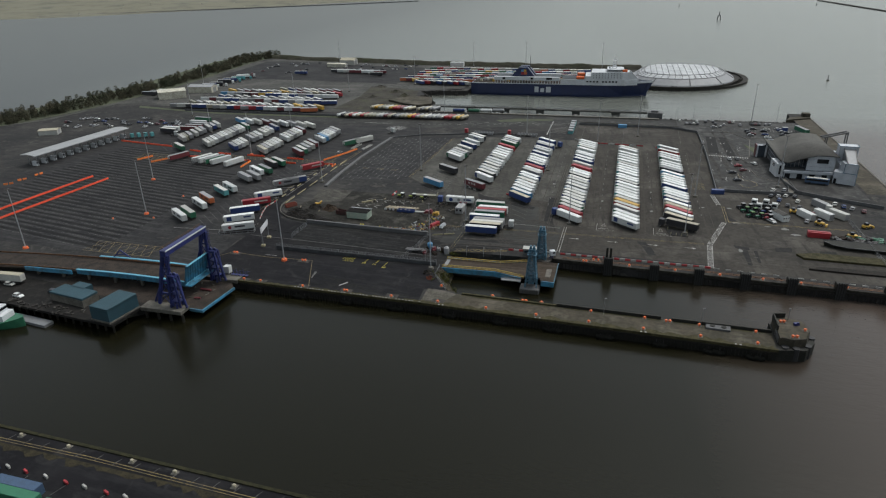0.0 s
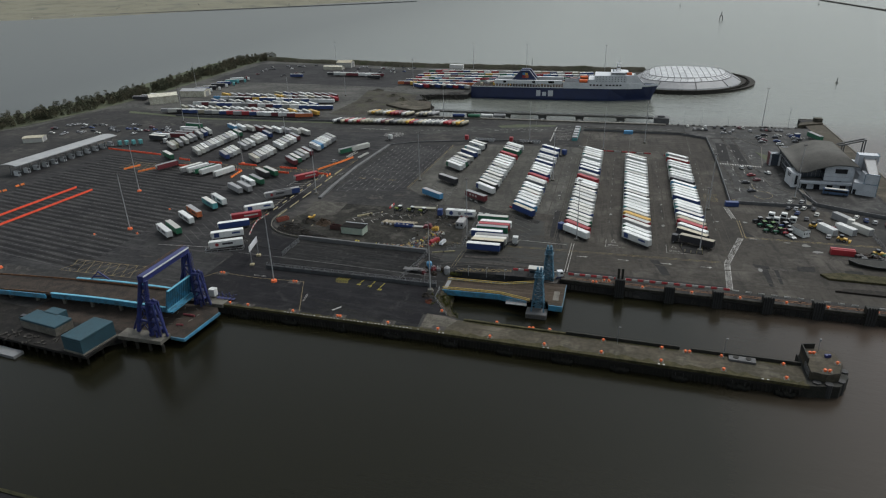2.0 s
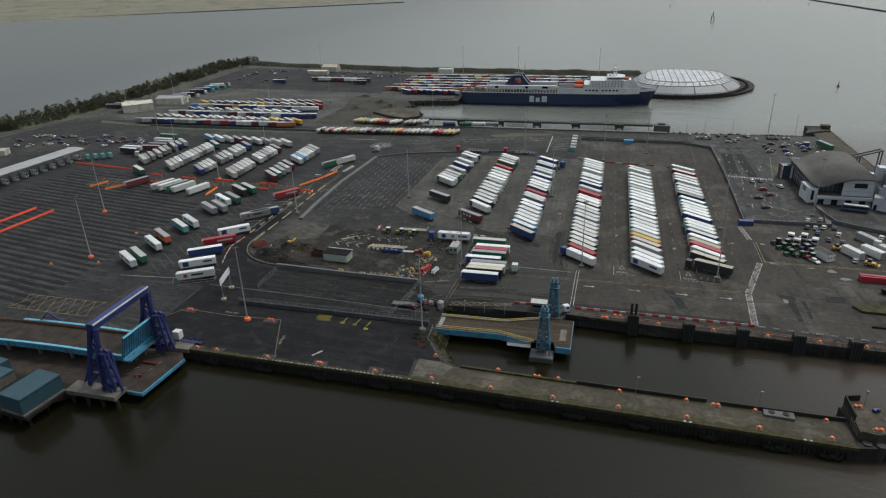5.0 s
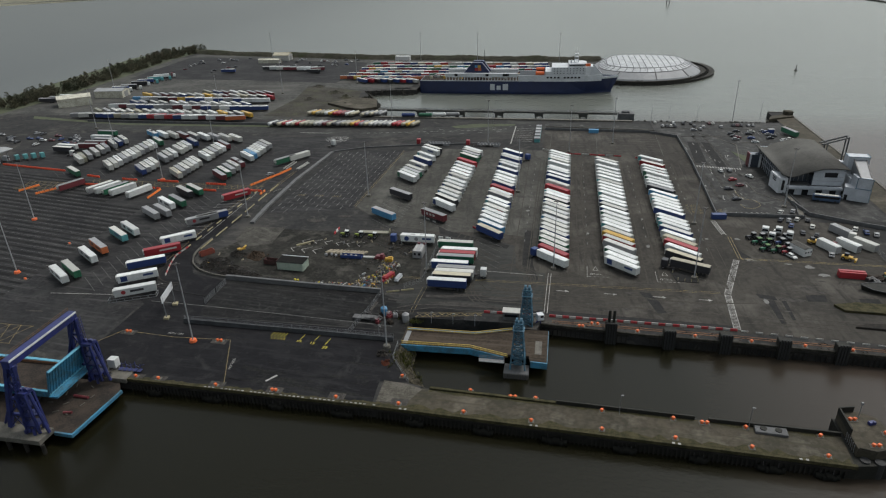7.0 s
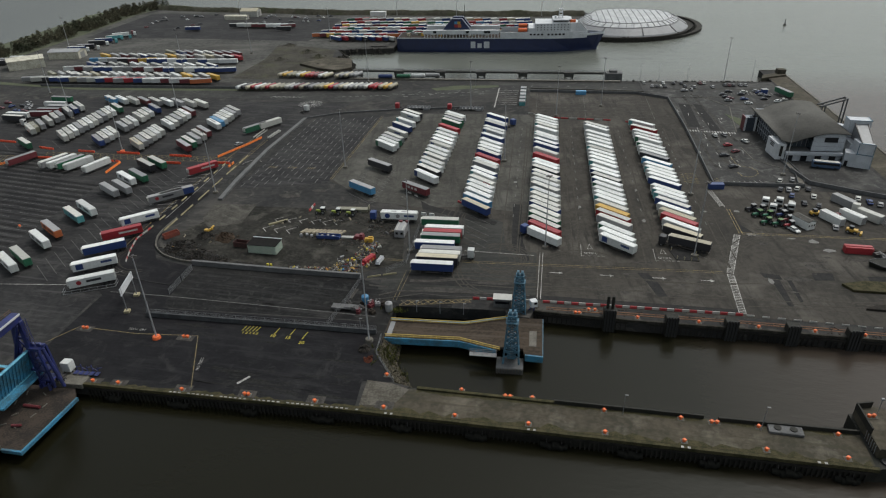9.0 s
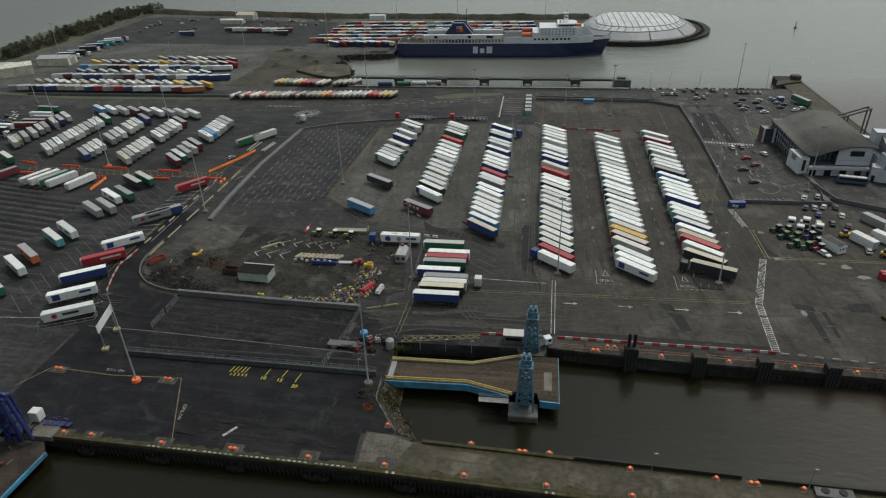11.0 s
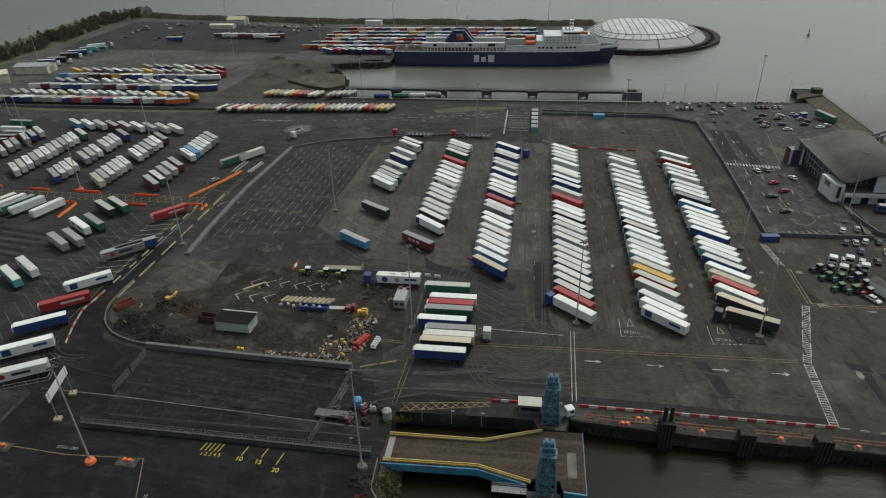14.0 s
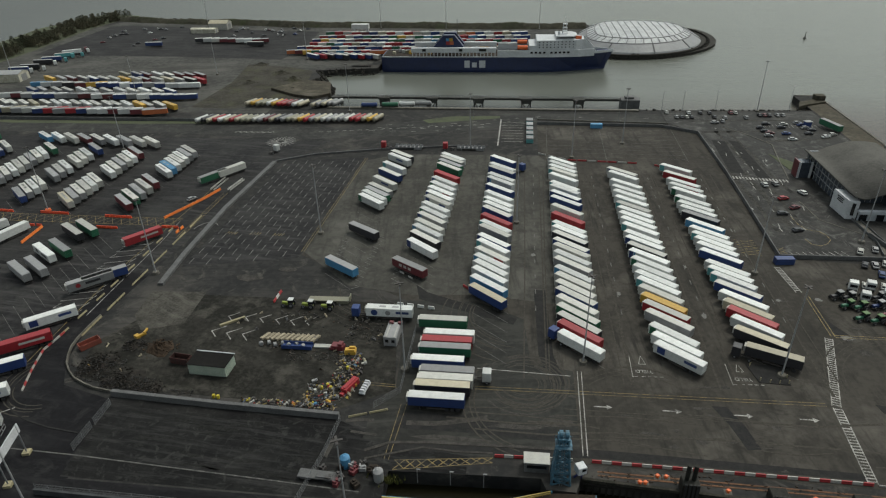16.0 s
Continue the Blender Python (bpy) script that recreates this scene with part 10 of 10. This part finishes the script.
for i in range(26):
    t = ho.uniform(0.35, 0.95)
    u = ho.uniform(0.04, 0.2)
    g = (round(t * NX), round(u * NY))
    x, y = -2900 + 2700 * t - 1000 * u, 800 + 1600 * t + 160 * math.sin(t * 9) + max(0, t - 0.8) * 2600 + 1500 * u
    z = -4.9 + 34 * min(1, u * 5) ** 1.5 * 0.25 + 60 * u * u - 1.0
    m = pose(x, y, z + 1.5, 0, 0, ho.uniform(0, 180)) @ Matrix.Scale(0.55, 4)
    if i:
        copy_thing(hp, m)
    else:
        hp.matrix_basis = m
    tagged(hp, "small pale house on the far shore", "house", "houses on the far shore")

for x, y, h, w, lab in ((178, 1414, 14, 3.0, "dark piled beacon standing in the water"), (199, 704, 5, 1.3, "dark navigation buoy floating offshore"), (129, 1821, 5, 2.0, "dark navigation buoy floating offshore"), (445, 1830, 5, 2.0, "dark navigation buoy floating offshore")):
    t = thing("sea_mark", lab, "buoy", "sea marks", m=pose(x, y, -3.9))
    b = bmnew()
    if h > 10:
        for sx in (-1, 1):
            for sy in (-1, 1):
                beam(b, (sx * w, sy * w, -1), (sx * w * 0.6, sy * w * 0.6, h * 0.55), 0.7, 0.7)
        box(b, (0, 0, h * 0.55), (w * 2, w * 2, 0.8))
    else:
        tube(b, (0, 0, -0.5), (0, 0, 1.0), w, n=12)
    part("float", b, CHASSIS, t)
    b = bmnew()
    tube(b, (0, 0, 1.0 if h < 10 else h * 0.55), (0, 0, h), w * 0.35, w * 0.15, n=8)
    box(b, (0, 0, h), (w * 0.5, w * 0.5, w * 0.5))
    part("topmark", b, CHASSIS, t)

for x, y, rz, c in ((-203.5, 151.5, -8, "W"), (-193.0, 157.4, 0, "K"), (-215.0, 158.5, -5, "V")):
    car(x, y, rz, c, "cars on the dock deck")

for x, y in ((-84.2, 421.6), (-54.0, 421.7)):
    loose("flatbed_trailer", [((0, 0, 1.1), (13.4, 2.5, 0.25), 0), ((4.4, 0, 0.5), (3.6, 2.2, 1.0), 0), ((-4.6, 0, 0.6), (0.4, 1.8, 1.2), 0)] + [((-6 + k * 2.0, s * 1.1, 1.55), (1.5, 0.12, 0.7), 0) for k in range(7) for s in (-1, 1)], W["G"], "grey slatted flatbed trailer behind a red lorry", "trailer", x, y, -2, "flatbed lorries behind the rows")
loose("waste_skip", [((0, 0, 0.2), (5.0, 2.2, 0.4), 0), ((0, -1.1, 1.1), (5.4, 0.14, 1.8), 0), ((0, 1.1, 1.1), (5.4, 0.14, 1.8), 0), ((-2.65, 0, 1.1), (0.14, 2.2, 1.8), 0), ((2.65, 0, 1.1), (0.14, 2.2, 1.8), 0)], mat("dark_red_rust", (0.055, 0.016, 0.013), 0.85, c2=(0.03, 0.015, 0.012), scale=0.7, amount=1.0), "dark red waste skip beside the hut", "skip", -119.5, 256.6, -8)

for x, y, r, h in ((-198, 564, 9, 2.2), (-184, 548, 8, 2.6), (-212, 540, 7, 1.6), (-176, 522, 6, 1.8), (-222, 590, 8, 1.6)):
    heap(x, y, r, h, 20, DIRT_G, "low mound of brown earth by the berth")

park("N", 123.6, 460.0, -72, "trailers standing apart in the yards", far)
car(117.2, 447.7, 20, "W")
car(121.5, 451.0, 20, "V")
kb = thing("ticket_kiosk", "small dark blue kiosk in the car park", "kiosk", m=pose(114.2, 464.0, 0, 0, 0, 10))
b = bmnew()
box(b, (0, 0, 1.4), (3.0, 2.4, 2.8))
soften(b, 0.05)
part("body", b, W["B"], kb)
b = bmnew()
box(b, (0, 0, 2.9), (3.5, 2.9, 0.2))
part("roof", b, W["G"], kb)
for i in range(5):
    t = thing("pallet_stack", "stack of teal plastic crates beside the road", "crates", "crate stacks by the port road", m=pose(-26.0, 434.6 + i * 7.0, 0.03))
    for k in range(4):
        b = bmnew()
        box(b, (0, 0, 0.35 + k * 0.62), (3.4, 4.6 - 0.2 * (k % 2), 0.6))
        part("crate", b, W["T"] if k < 3 else W["G"], t)

# rusty heap and pale slab by the rock slope
SLAB_C = mat("pale_worn_slab", (0.098, 0.090, 0.076), 0.9, spec=0.15, c2=(0.050, 0.046, 0.036), scale=0.25, amount=1.0, blot=(0.040, 0.038, 0.030), blot_scale=0.3, **G)
heap(-59.0, 199.6, 1.9, 0.9, 6, mat("brown_rust_scale", (0.085, 0.026, 0.014), 0.9, spec=0.1, c2=(0.04, 0.015, 0.01), scale=0.9, amount=1.0), "rust-red heap of old rope and chain by the slope", "rope_heap")
heap(-61.2, 203.6, 2.4, 1.2, 30, DIRT, "dark heap of netting at the lamp mast", "net_heap")
bm = bmnew()
prism(bm, [(-57.3, 191.5), (-50.6, 190.9), (-46, 189.2), (-49.0, 183.0), (-57.2, 182.4)], 0.02, 0.06)
single("pavement_slab", bm, SLAB_C, "pale concrete slab at the pier root", "pavement", kind="structure")
WEED = mat("yellowish_weeds", (0.105, 0.105, 0.03), 0.9, spec=0.1, c2=(0.05, 0.055, 0.02), scale=0.9, amount=1.0)
wr_ = random.Random(77)
bm = bmnew()
for cx, cy, sx, sy, n in ((-55.0, 203, 1.6, 6.0, 150), (-51.5, 197, 1.6, 3.5, 90), (-56.4, 222.8, 1.8, 1.2, 60)):
    for i in range(n):
        px, py = wr_.gauss(cx, sx), wr_.gauss(cy, sy * 0.5)
        z0 = max(-3.6, min(-0.1, -0.1 - (px + 57.5) * 0.55)) if py < 212 else -0.2
        for k in range(5):
            a, l = wr_.uniform(0, 6.28), wr_.uniform(0.35, 0.9)
            p = Vector((px + wr_.uniform(-0.3, 0.3), py + wr_.uniform(-0.3, 0.3), z0))
            q = Vector((math.cos(a), math.sin(a), 0))
            side = Vector((-q.y, q.x, 0)) * 0.12
            bm.faces.new([bm.verts.new(v) for v in (p - side, p + side, p + q * l * 0.5 + Vector((0, 0, l + 0.4)))])
single("slope_weeds", bm, WEED, "straw-green weeds between the boulders", "weeds", kind="stuff")
